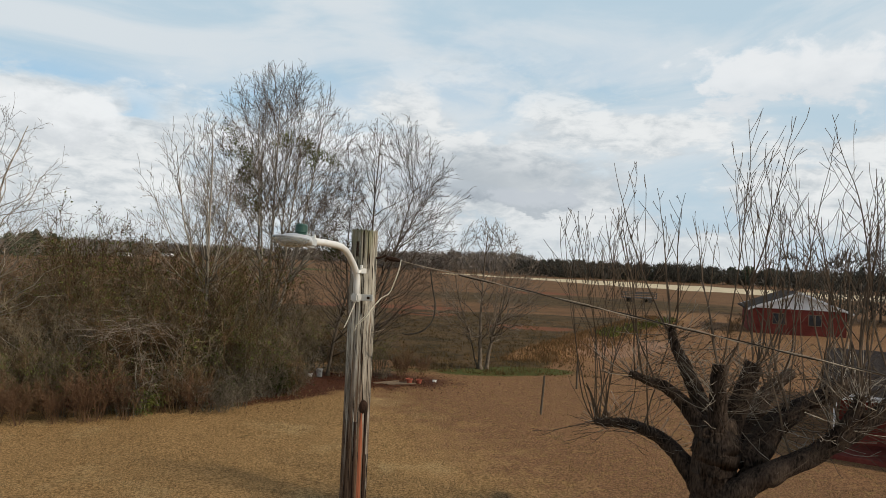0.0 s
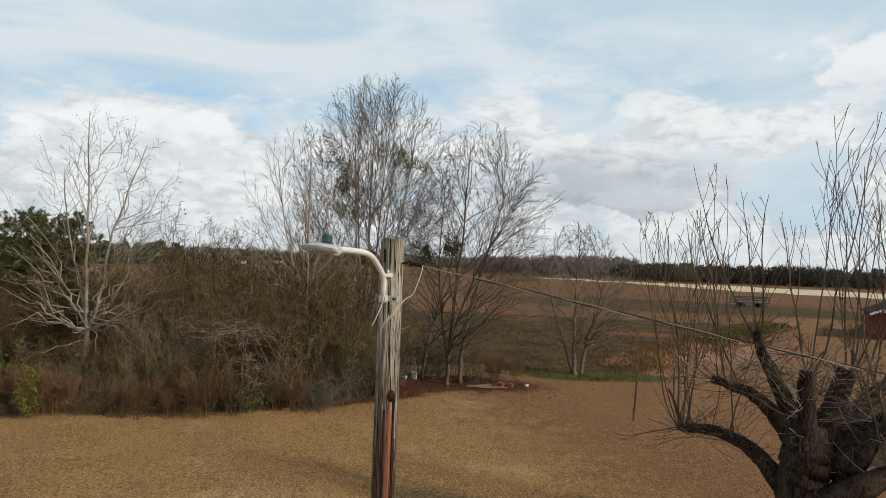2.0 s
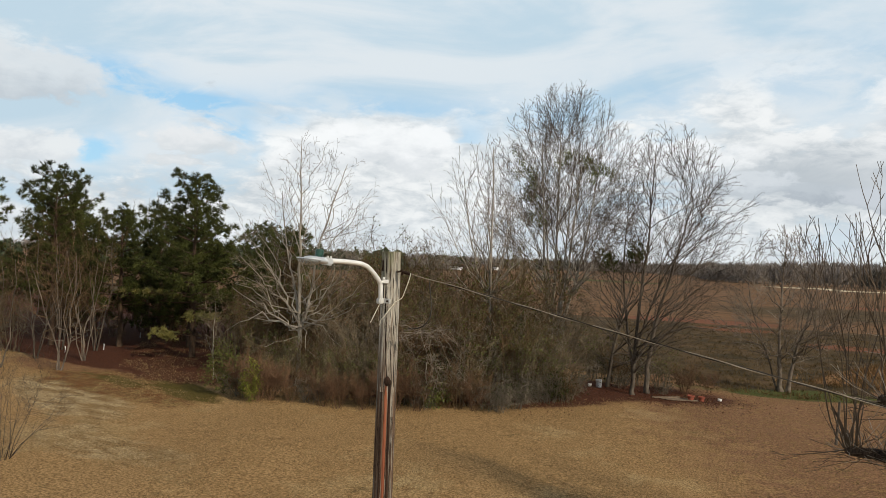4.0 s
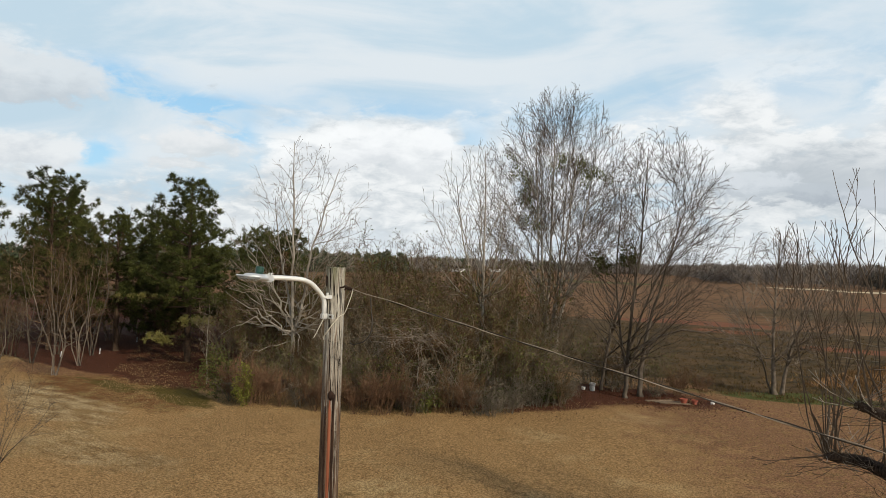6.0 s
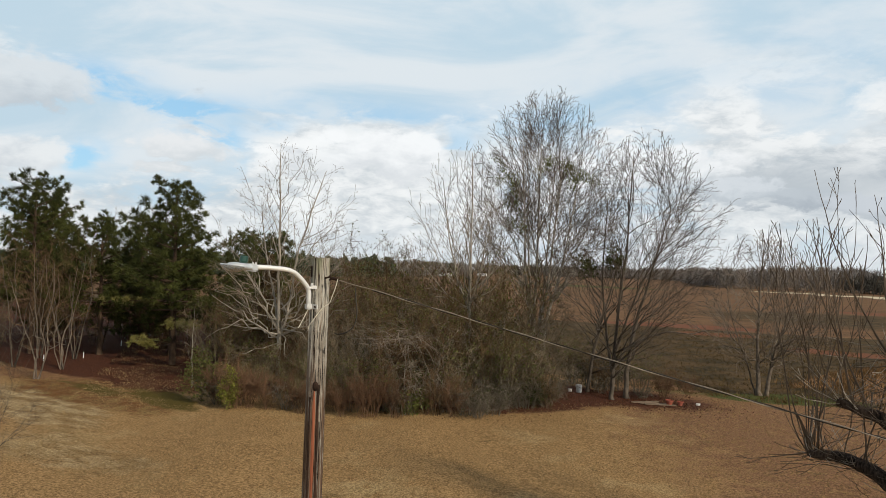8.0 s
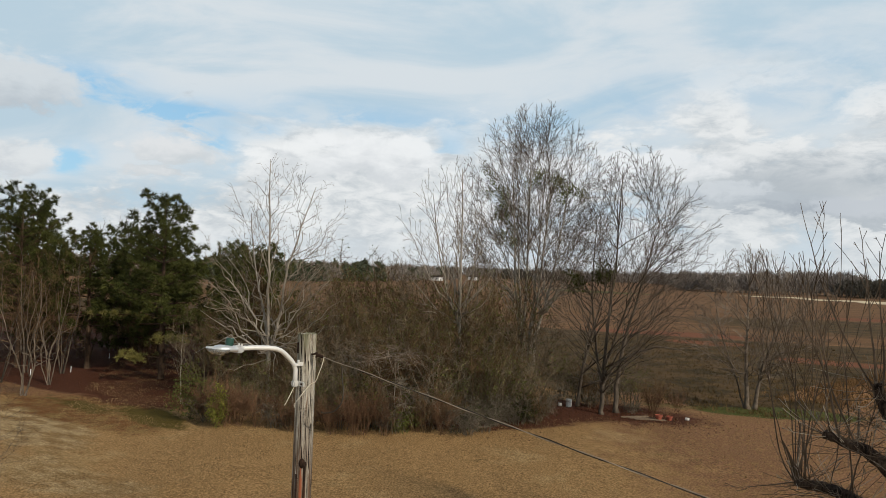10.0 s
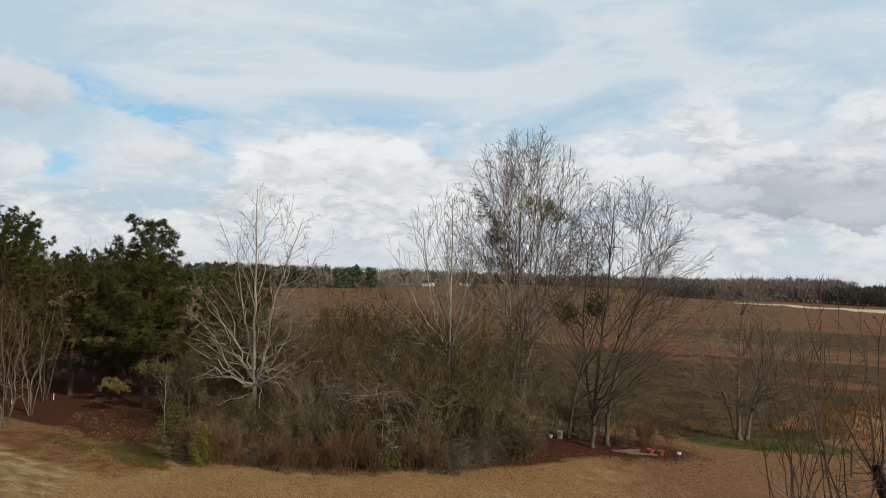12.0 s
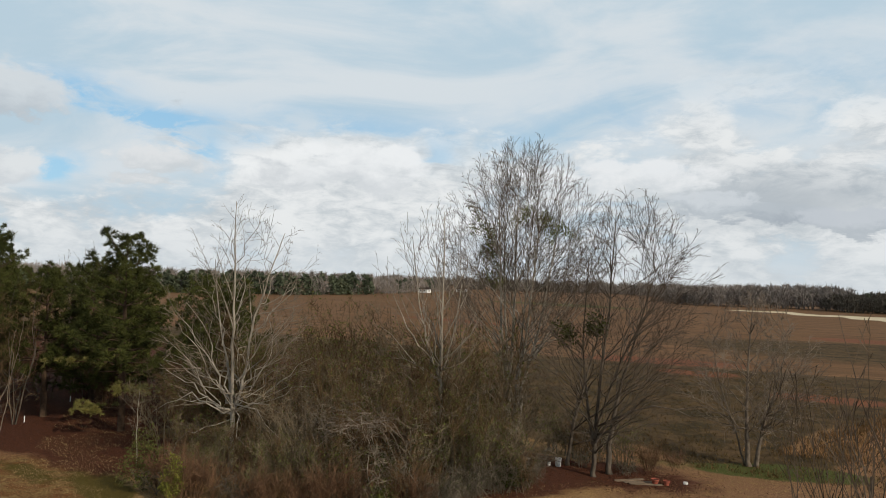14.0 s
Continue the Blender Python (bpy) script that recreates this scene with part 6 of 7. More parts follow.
def leafy_bush(name, at, label, h, w, n, size, material, seed, category="bush"):
    rng = np.random.default_rng(seed)
    root = thing(name, at, label, category)
    pts = crown_points(rng, 160, [(0.2, w * 0.8), (h * 0.4, w), (h, w * 0.12)])
    P, par = colonise(rng, pts, [[(0, 0, 0), (0, 0, h * 0.7)]], 0.2, 1.6, 0.2, 0.2, 0.2, 60)
    chains, R, kids = strands(P, par, 0.006, 2.2, 0.03)
    V, F = [], []
    for ch in chains:
        tube(V, F, P[ch], R[ch], 3, cap=False)
    mesh_object("branching", V, F, BARK["brown"], root)
    V, F = [], []
    tips = P[rng.integers(0, len(P), n)]
    leaves(rng, V, F, tips + rng.normal(0, 0.10, (n, 3)), size)
    mesh_object("foliage", V, F, material, root)
    return root


leafy_bush("evergreen_bush", (-18.4, 22.75, 0), "bright yellow-green conical evergreen bush at the edge of the thicket", 2.15, 0.42, 1900, 0.05, M_LEAF_LIME, 201)
leafy_bush("evergreen_bush", (-20.5, 23.2, 0), "dull green loose evergreen bush at the edge of the thicket", 2.8, 1.0, 1700, 0.055, M_LEAF_GREEN, 202)
leafy_bush("evergreen_bush", (-13.1, 26.3, 0), "dark green bush growing among brown shrubs", 2.9, 0.55, 1300, 0.05, M_LEAF_DARK, 203)
leafy_bush("evergreen_bush", (-11.1, 26.4, 0), "low olive green bush growing among brown shrubs", 1.6, 0.7, 1300, 0.05, M_LEAF_OLIVE, 204)
leafy_bush("evergreen_bush", (-7.2, 31.3, 0), "low dark green bush at the thicket's edge", 1.5, 0.7, 1500, 0.05, M_LEAF_DARK, 205)
leafy_bush("evergreen_bush", (-10.4, 35.0, 0), "dark green ivy-covered bush behind the thicket", 5.2, 0.9, 3000, 0.07, M_LEAF_DARK, 206)
leafy_bush("cedar_bush", (-23.2, 31.0, 0), "bronze-brown cedar standing behind the pale tree", 7.4, 1.35, 7600, 0.09, M_CEDAR, 207, "cedar")
leafy_bush("cedar_bush", (-13.2, 36.0, 0), "narrow dark vine-covered stem behind the thicket", 5.6, 0.45, 1800, 0.08, M_CEDAR, 208, "cedar")


def build_snag():
    """A pale broken stem sticking out of the thicket."""
    root = thing("dead_stem", (-11.5, 26.2, 0), "pale barkless broken stem sticking up in the thicket", "dead wood")
    V, F = [], []
    tube(V, F, [(0, 0, 0), (0.05, -0.05, 0.8), (-0.03, -0.1, 1.5), (0.02, -0.1, 2.0)], [0.028, 0.025, 0.022, 0.008], 7)
    tube(V, F, [(0.0, -0.05, 0.9), (0.2, -0.1, 1.3), (0.22, -0.1, 1.6)], [0.016, 0.014, 0.006], 6)
    mesh_object("stem", V, F, BARK["pale"], root)


build_snag()


def build_vine_tangle(at, seed, label):
    """Bleached dead vines lying over the shrubs in a loose mat, a few of them rooted in the ground."""
    rng = np.random.default_rng(seed)
    V, F = [], []
    for _ in range(170):
        p = np.array((rng.normal(0, 1.15), rng.normal(0, 0.6), rng.normal(0, 0.30)))
        a = rng.normal(0, 0.7) + (math.pi if rng.uniform() < 0.5 else 0)
        d = unit(np.array((math.cos(a), 0.5 * math.sin(a) - 0.2, rng.normal(0.1, 0.4))))
        ln = rng.uniform(0.4, 1.3)
        bend = np.array((0, 0, -0.35 * ln)) + rng.normal(0, 0.25 * ln, 3)
        r = rng.uniform(0.005, 0.011)
        tube(V, F, [p + d * ln * t + bend * t * t for t in (0, 0.3, 0.6, 0.85, 1.0)], [r, r, r * 0.8, r * 0.6, r * 0.3], 4, cap=False)
    for _ in range(4):
        x = rng.uniform(-1.6, 1.6)
        tube(V, F, [(x, rng.uniform(0.2, 0.8), -at[2]), (x + rng.normal(0, 0.35), 0.6, -at[2] * 0.5), (x + rng.normal(0, 0.35), 0.1, 0.1)], [0.016, 0.013, 0.008], 5, cap=False)
    ob = mesh_object("dead_vines", V, F, BARK["palewig"])
    ob.matrix_world = pose(*at)
    tagged(ob, label, "dead vines", kind="stuff")


build_vine_tangle((-12.2, 26.6, 3.3), 701, "bleached dead vines lying in a tangle over the thicket shrubs")


# ---- pines ----
def build_pine(at, h, w, seed, label, clear=0.3, yellow=0, full=1.0):
    """A pine: whorls of upturned branches that carry rounded clumps of needles, dead snags on the bare lower trunk."""
    rng = np.random.default_rng(seed)
    root = thing("pine", at, label, "pine tree", "pines")
    V, F = [], []
    lean = rng.normal(0, 0.015, 2)
    tube(V, F, [(lean[0] * z, lean[1] * z, z) for z in np.linspace(0, h * 0.97, 14)], np.linspace(0.20, 0.02, 14), 8)
    Vn, Fn, Vy, Fy = [], [], [], []

    def clump(c, out, size, vv, ff):
        """A rounded clump: needle tufts that stand out of a dome."""
        for _ in range(int(13 * full)):
            o = unit(out * 0.55 + rng.normal(0, 0.6, 3) + np.array((0, 0, 0.35)))
            b0 = c + o * size * rng.uniform(0.1, 0.45)
            for _ in range(10):
                v = unit(o * 0.9 + rng.normal(0, 0.55, 3))
                b = unit(np.cross(v, rng.normal(0, 1, 3))) * 0.019
                ln = size * rng.uniform(0.34, 0.56)
                k = len(vv)
                vv.extend((tuple(b0 - b), tuple(b0 + b), tuple(b0 + v * ln)))
                ff.append((k, k + 1, k + 2))

    z0 = h * clear
    for _ in range(16):
        z, a, ln = rng.uniform(0.8, z0 + 0.5), rng.uniform(0, 6.28), rng.uniform(0.6, 2.2)
        spike(V, F, np.array((0, 0, z)), unit(np.array((math.cos(a), math.sin(a), rng.uniform(-0.2, 0.2)))), ln, 0.022, np.array((0, 0, -0.12 * ln)), rng)
    z = z0
    while z < h * 0.97:
        f = (z - z0) / (h - z0)
        reach = w * (1 - f) ** 0.78 * min(1.0, 0.75 + f * 2.0) + 0.3
        n = 5 if f < 0.85 else 4
        turn = rng.uniform(0, 6.28)
        for k in range(n):
            a = turn + 2 * math.pi * k / n + rng.normal(0, 0.25)
            ln = reach * rng.choice((0.45, 0.75, 1.0, 1.2))
            rise = -0.15 + 0.75 * f
            path = lambda t: np.array((lean[0] * z + math.cos(a) * ln * t, lean[1] * z + math.sin(a) * ln * t, z + ln * (rise * t + 0.34 * t * t)))
            tube(V, F, [path(t) for t in (0, 0.35, 0.7, 1.0)], (0.05 * (1.15 - f), 0.038 * (1.15 - f), 0.022, 0.010), 4, cap=False)
            vv, ff = (Vn, Fn)
            m = 2 + int(ln * 1.7)
            for q in range(m):
                t = 0.28 + 0.72 * (q + rng.uniform(0.2, 1)) / m
                p = path(min(t, 1.0))
                b = a + rng.uniform(-1.3, 1.3)
                off = np.array((math.cos(b), math.sin(b), rng.uniform(0.0, 0.5))) * rng.uniform(0.1, 0.75) * (1.1 - 0.6 * t) * min(1.0, ln)
                tube(V, F, [p, p + off], (0.014, 0.008), 3, cap=False)
                clump(p + off, unit(np.array((math.cos(b), math.sin(b), 0.5))), rng.uniform(0.46, 0.72) * (1.0 if f < 0.75 else 0.82), vv, ff)
        z += rng.uniform(0.50, 0.80)
    for q in range(5):
        clump(np.array((lean[0] * h, lean[1] * h, h * 0.97 - 0.34 * q)) + rng.normal(0, 0.12, 3), np.array((0, 0, 1.0)), 0.40, Vn, Fn)
    for ex, ey, ez in (((-0.49, -2.00, 1.5), (2.6, -1.60, 2.7), (-2.6, -1.70, 3.9)) if yellow else ()):
        tip = np.array((ex, ey, ez))
        foot_ = np.array((0, 0, ez - 0.25))
        tube(V, F, [foot_, foot_ * 0.5 + tip * 0.5 + np.array((0, 0, 0.1)), tip], (0.045, 0.03, 0.012), 4, cap=False)
        for _ in range(20):
            f_ = rng.uniform(0.5, 1.05)
            clump(foot_ * (1 - f_) + tip * f_ + rng.normal(0, 1, 3) * np.array((0.55, 0.45, 0.10)), np.array((0, -0.3, 0.8)), rng.uniform(0.34, 0.5), Vy, Fy)
    mesh_object("trunk", V, F, BARK["pine"], root)
    mesh_object("crown", Vn, Fn, M_NEEDLE, root)
    if Vy:
        mesh_object("low_growth", Vy, Fy, M_NEEDLE_YELLOW, root, "yellowed lower branches")
    return root


build_pine((-30.4, 30.5, 0), 11.2, 4.2, 301, "dark green pine with a pointed crown above red-brown needle litter", 0.30, 1)
build_pine((-40.7, 28.2, 0), 12.0, 3.4, 302, "tall dark green pine at the wood's edge", 0.30)
build_pine((-44.5, 31.5, 0), 11.2, 3.6, 303, "dark green pine in the wood", 0.28)
build_pine((-37.2, 30.6, 0), 9.4, 3.4, 304, "shorter dark green pine between two taller ones", 0.30)
build_pine((-34.0, 33.6, 0), 9.2, 3.8, 311, "broad dark green pine behind a taller one", 0.22)
build_pine((-27.2, 35.0, 0), 8.0, 3.4, 313, "dark green pine behind the thicket", 0.12)
build_pine((-47.5, 26.5, 0), 11.4, 3.8, 305, "dark green pine in the wood", 0.25)
build_pine((-39.8, 36.0, 0), 9.6, 4.0, 306, "dark green pine in the wood", 0.10, 0, 0.8)
build_pine((-31.0, 39.5, 0), 8.6, 4.0, 307, "dark green pine behind the thicket", 0.06, 0, 0.8)
build_pine((-36.0, 43.0, 0), 9.0, 4.4, 309, "dark green pine deep in the wood", 0.04, 0, 0.7)
build_pine((-43.5, 41.0, 0), 9.6, 4.4, 310, "dark green pine deep in the wood", 0.04, 0, 0.7)
build_pine((-51.0, 36.0, 0), 11.0, 4.4, 308, "dark green pine in the wood", 0.06, 0, 0.7)


def build_wood_floor():
    """Dense dim undergrowth between the pine trunks."""
    rng = np.random.default_rng(90)
    for k in range(20):
        x = -56 + 28 * rng.uniform()
        y = 34 + 10 * rng.uniform() + max(0, (-34 - x)) * -0.15
        place_shrub(SHRUBS[0], x, y, rng.uniform(0.7, 1.1), rng.uniform(0, 360), "dim brown shrub growing under the pines", "wood undergrowth")


build_wood_floor()


# ---- far woods ----
def build_far_wood(name, label, line, depth, n, lo, hi, pine, material, seed, width=0.42, leaf=0.9, per=90, gap=0.0):
    rng = np.random.default_rng(seed)
    V, F = [], []
    line = np.array(line, float)
    seg = np.linalg.norm(np.diff(line, axis=0), axis=1)
    cum = np.concatenate([[0], np.cumsum(seg)])
    for _ in range(n):
        s = rng.uniform(0, cum[-1])
        x, y = np.interp(s, cum, line[:, 0]), np.interp(s, cum, line[:, 1])
        x, y = x + rng.normal(0, 2), y + rng.uniform(0, depth)
        h = rng.uniform(lo, hi) * (0.85 + 0.3 * noise.noise(Vector((x * 0.02, y * 0.02, seed))))
        r = h * width * rng.uniform(0.7, 1.2)
        tube(V, F, [(x, y, -0.2), (x, y, h * 0.8)], [0.2, 0.06], 4, cap=False)
        low = h * (0.35 if pine else 0.10) if gap == 0 else h * gap
        for _ in range(per if pine else int(per * 1.3)):
            z = rng.uniform(0, 1)
            prof = (1 - z) ** 0.6 if pine else math.sin(math.pi * min(1, 0.25 + 0.75 * z)) ** 0.6
            a, q = rng.uniform(0, 6.28), math.sqrt(rng.uniform()) * r * prof
            c = np.array((x + math.cos(a) * q, y + math.sin(a) * q, low + (h - low) * z))
            if pine:
                d1, d2 = rng.normal(0, 1, 3), rng.normal(0, 1, 3)
                sz = leaf * rng.uniform(0.5, 1.1)
                b2 = d2 / np.linalg.norm(d2) * sz
            else:
                d1 = np.array((math.cos(a) * 0.4, math.sin(a) * 0.4, 1)) + rng.normal(0, 0.65, 3)
                d2 = rng.normal(0, 1, 3)
                sz = leaf * rng.uniform(0.8, 1.8)
                b2 = d2 / np.linalg.norm(d2) * leaf * 0.11
            a2 = d1 / np.linalg.norm(d1) * sz
            k = len(V)
            V.extend((tuple(c - b2), tuple(c + b2), tuple(c + a2)))
            F.append((k, k + 1, k + 2))
    tagged(mesh_object(name, V, F, material), label, "woods", kind="stuff")


build_far_wood("pine_wood", "dark green pine wood beyond the bare field", [(-470, 130), (-330, 185), (-240, 226), (-212, 262), (-200, 326)], 26, 250, 9.0, 12.5, True, M_FARPINE_HAZED, 401, 0.46, 1.35, 120, 0.06)
build_far_wood("pine_wood", "open row of far pines with bare trunks", [(-212, 385), (-232, 445), (-240, 500)], 18, 40, 8.5, 11.5, True, M_FARPINE_HAZED, 402, 0.34, 1.4, 80, 0.38)
build_far_wood("bare_wood", "grey-brown leafless wood mixed into the pines", [(-330, 190), (-235, 236), (-206, 280), (-204, 350), (-232, 450), (-244, 520)], 25, 120, 7, 10, False, M_FARBARE_HAZED, 403, 0.42, 2.0, 110)
build_far_wood("bare_wood", "distant grey-brown leafless wood along the horizon", [(-400, 640), (-260, 760), (-120, 760), (-62, 600), (-52, 480)], 60, 260, 8, 12, False, M_FARBARE_HAZED, 404, 0.55, 2.8, 80)
build_far_wood("pine_wood", "distant dark pines along the horizon", [(-300, 700), (-150, 800), (-70, 720), (80, 640), (260, 620)], 60, 120, 10, 13, True, M_FARDARK, 405, 0.50, 2.4, 70, 0.05)
build_far_wood("bare_wood", "dense grey-brown leafless wood behind the pale stubble strip", [(-52, 450), (-26, 398), (-4, 410), (16, 414), (44, 400)], 30, 150, 10, 13, False, M_FARBARE_HAZED, 406, 0.46, 2.0, 130)
build_far_wood("bare_wood", "leafless wood on the far side of the fields", [(34, 385), (66, 372), (105, 378), (150, 372), (205, 330), (280, 270)], 26, 250, 8.5, 11.0, False, M_FARDARK, 407, 0.50, 1.8, 120)
build_far_wood("pine_wood", "dark pine wood on the far side of the fields", [(40, 398), (100, 392), (150, 386), (215, 340), (300, 270)], 24, 170, 8.5, 11.0, True, M_FARPINE_HAZED, 408, 0.46, 1.5, 100, 0.06)
build_far_wood("bare_wood", "brown leafless trees behind the brick house", [(54, 98), (62, 94), (75, 90), (95, 84), (130, 70)], 16, 66, 9.5, 13.5, False, M_FARDARK, 409, 0.40, 0.9, 320)
build_far_wood("bare_wood", "distant woods beyond the fields behind the yard", [(-400, 60), (-420, -100), (-300, -300), (0, -420), (300, -300), (420, -50), (380, 120)], 40, 260, 9, 13, False, M_FARBARE_HAZED, 410, 0.5, 3.0, 50)
build_far_wood("bare_wood", "hazy low woods on the horizon beyond the fields", [(-1300, 500), (-900, 900), (-500, 1250), (-200, 1350), (100, 1300)], 80, 380, 13, 18, False, M_FARBARE_HAZED, 411, 0.9, 6.0, 60)


# ---- houses ----
def build_brick_house():
    root = thing("brick_house", (37.3, 75.6, 0), "single-storey red brick house with a white gable and grey roof", "house", turn=-17)
    w, d, eave, ridge = 4.6, 5.5, 2.75, 4.65

    def walls():
        bm = bmesh.new()
        for x0, y0, x1, y1 in ((-w, 0, w, 0.25), (-w, 2 * d - 0.25, w, 2 * d), (-w, 0.25, -w + 0.25, 2 * d - 0.25), (w - 0.25, 0.25, w, 2 * d - 0.25)):
            box_bm(bm, x0, y0, -0.2, x1, y1, eave)
        return bm

    part("wall", walls(), M_BRICK, root, "red brick wall")
    for y0, y1 in ((-0.03, 0.12), (2 * d - 0.12, 2 * d + 0.03)):
        bm = bmesh.new()
        a = [bm.verts.new((x, y, z)) for y in (y0, y1) for x, z in ((-w - 0.3, eave), (w + 0.3, eave), (0, ridge - 0.05))]
        bm.faces.new((a[0], a[1], a[2]))
        bm.faces.new((a[5], a[4], a[3]))
        for i, j in ((0, 1), (1, 2), (2, 0)):
            bm.faces.new((a[i], a[j], a[j + 3], a[i + 3]))
        part("gable", bm, M_WHITE, root, "white painted gable")
    for sx in (-1, 1):
        bm = bmesh.new()
        run = w + 0.55
        e = eave - 0.12
        pts = ((0, ridge), (sx * run, e), (sx * run, e - 0.14), (0, ridge - 0.14))
        v = [[bm.verts.new((x, y, z)) for x, z in pts] for y in (-0.55, 2 * d + 0.55)]
        bm.faces.new(v[0])
        bm.faces.new(v[1][::-1])
        for i in range(4):
            j = (i + 1) % 4
            bm.faces.new((v[0][i], v[0][j], v[1][j], v[1][i]))
        bmesh.ops.recalc_face_normals(bm, faces=bm.faces)
        r = part("roof", bm, M_ROOF, root, "grey shingled roof slope")
        bm = bmesh.new()
        v = [bm.verts.new(p) for p in ((0, -0.58, ridge + 0.02), (sx * run, -0.58, e + 0.02), (sx * run, -0.58, e - 0.2), (0, -0.58, ridge - 0.22), (0, -0.551, ridge + 0.02), (sx * run, -0.551, e + 0.02), (sx * run, -0.551, e - 0.2), (0, -0.551, ridge - 0.22))]
        for q in ((0, 1, 2, 3), (7, 6, 5, 4), (0, 4, 5, 1), (1, 5, 6, 2), (2, 6, 7, 3), (3, 7, 4, 0)):
            bm.faces.new([v[i] for i in q])
        part("bargeboard", bm, M_WHITE, r, "white bargeboard")
    for x, ww, z0, z1 in ((-1.9, 1.3, 1.05, 2.3), (1.6, 1.3, 1.05, 2.3)):
        wn = part("window", box_bm(bmesh.new(), x - ww / 2, -0.03, z0, x + ww / 2, 0.02, z1, 0.01), M_BOARD, root, "dull framed window")
        for k in (-1, 1):
            part("pane", box_bm(bmesh.new(), x + k * ww / 4 - ww / 4 + 0.07, -0.045, z0 + 0.08, x + k * ww / 4 + ww / 4 - 0.07, -0.033, z1 - 0.08), M_GLASS, wn)
    part("door", box_bm(bmesh.new(), -0.35, -0.04, 0.1, 0.55, 0.02, 2.15, 0.01), M_BRICK, root)


build_brick_house()


def build_low_house():
    root = thing("low_brick_house", (13.6, 25.0, 0), "low red brick house with grey shingle roof and white fascia", "house", turn=-29)
    part("wall", box_bm(box_bm(box_bm(bmesh.new(), 0.5, 2.6, -0.2, 16, 2.85, 2.3), 0.5, 2.85, -0.2, 0.75, 14.2, 2.3), 0.5, 14.2, -0.2, 16, 14.45, 2.3), M_BRICK, root, "red brick wall")
    for y0, z0, y1, z1 in ((0.0, 2.30, 7.6, 3.25), (15.2, 2.30, 7.6, 3.25)):
        bm = bmesh.new()
        prof, n = [], 44
        for k in range(n):
            for f, up in ((k / n, 0.009), ((k + 1) / n, 0.0)):
                prof.append((y0 + (y1 - y0) * f, z0 + (z1 - z0) * f + up))
        prof += [(y1, z1 - 0.12), (y0, z0 - 0.12)]
        rows_ = [[bm.verts.new((x, y, z)) for y, z in prof] for x in (0.0, 16.5)]
        bm.faces.new(rows_[0])
        bm.faces.new(rows_[1][::-1])
        for i in range(len(prof)):
            j = (i + 1) % len(prof)
            bm.faces.new((rows_[0][i], rows_[0][j], rows_[1][j], rows_[1][i]))
        bmesh.ops.recalc_face_normals(bm, faces=bm.faces)
        part("roof", bm, M_ROOF, root, "grey-brown shingled roof slope")
    part("fascia", box_bm(bmesh.new(), 0.0, -0.035, 2.14, 16.5, -0.003, 2.34, 0.005), M_WHITE, root, "white fascia board")
    for x in (0.4, 3.6, 6.8, 10.0):
        part("porch_post", box_bm(bmesh.new(), x, 0.15, -0.1, x + 0.11, 0.26, 2.16, 0.01), M_WHITE, root)
    part("porch_floor", box_bm(bmesh.new(), 0.3, 0.05, -0.1, 16, 2.6, 0.16, 0.01), M_BRICK, root, "red brick porch floor")
    for x in (4.2, 8.6):
        wn = part("window", box_bm(bmesh.new(), x, 2.57, 0.9, x + 1.3, 2.63, 2.0, 0.01), M_WHITE, root)
        part("pane", box_bm(bmesh.new(), x + 0.07, 2.55, 0.97, x + 1.23, 2.565, 1.93), M_GLASS, wn)


build_low_house()


def build_far_house(x, y, seed):
    root = thing("white_house", (x, y, 0), "small far white house at the field's edge", "house", "far houses")
    part("wall", box_bm(bmesh.new(), -4, 0, -0.1, 4, 6, 2.6), M_WHITE, root)
    bm = bmesh.new()
    v = [bm.verts.new(p) for p in ((-4.4, -0.4, 2.5), (4.4, -0.4, 2.5), (4.4, 6.4, 2.5), (-4.4, 6.4, 2.5), (-4.4, 3, 4.2), (4.4, 3, 4.2))]
    for q in ((0, 1, 5, 4), (2, 3, 4, 5), (0, 4, 3), (1, 2, 5), (3, 2, 1, 0)):
        bm.faces.new([v[i] for i in q])
    part("roof", bm, M_ROOF, root)
    for k in (-2, 1.2):
        part("window", box_bm(bmesh.new(), k, -0.05, 1, k + 1, 0.02, 2.0), M_GLASS, root)


build_far_house(-226, 462, 1)
build_far_house(-238, 560, 2)


# ---- small things ----
def build_bucket(at, h, r, label, name="bucket", tilt_=0.0):
    root = thing(name, (at[0], at[1], hgt(*at)), label, "bucket")
    bm = lathe_bm(((0, 0), (r * 0.86, 0), (r * 0.88, 0.01), (r, h - 0.05), (r * 1.06, h - 0.05), (r * 1.06, h), (r * 0.97, h), (r * 0.85, 0.03), (0, 0.03)), 24)
    bmesh.ops.transform(bm, matrix=pose(0, 0, 0, tilt_, 0, 0), verts=bm.verts)
    part("body", bm, M_BUCKET, root, smooth=False)
    V, F = [], []
    tube(V, F, [(r * 1.05 * math.cos(a), -0.03 - r * 0.9 * math.sin(a), h - 0.05 - r * 0.6 * math.sin(a)) for a in np.linspace(0, math.pi, 12)], [0.004] * 12, 5)
    mesh_object("handle", V, F, M_GALV, root)


build_bucket((-6.5, 36.3), 0.40, 0.16, "white plastic bucket standing on leaf litter")
build_bucket((-6.95, 36.2), 0.15, 0.10, "small pale plastic tub lying near a white bucket", "tub", 0)


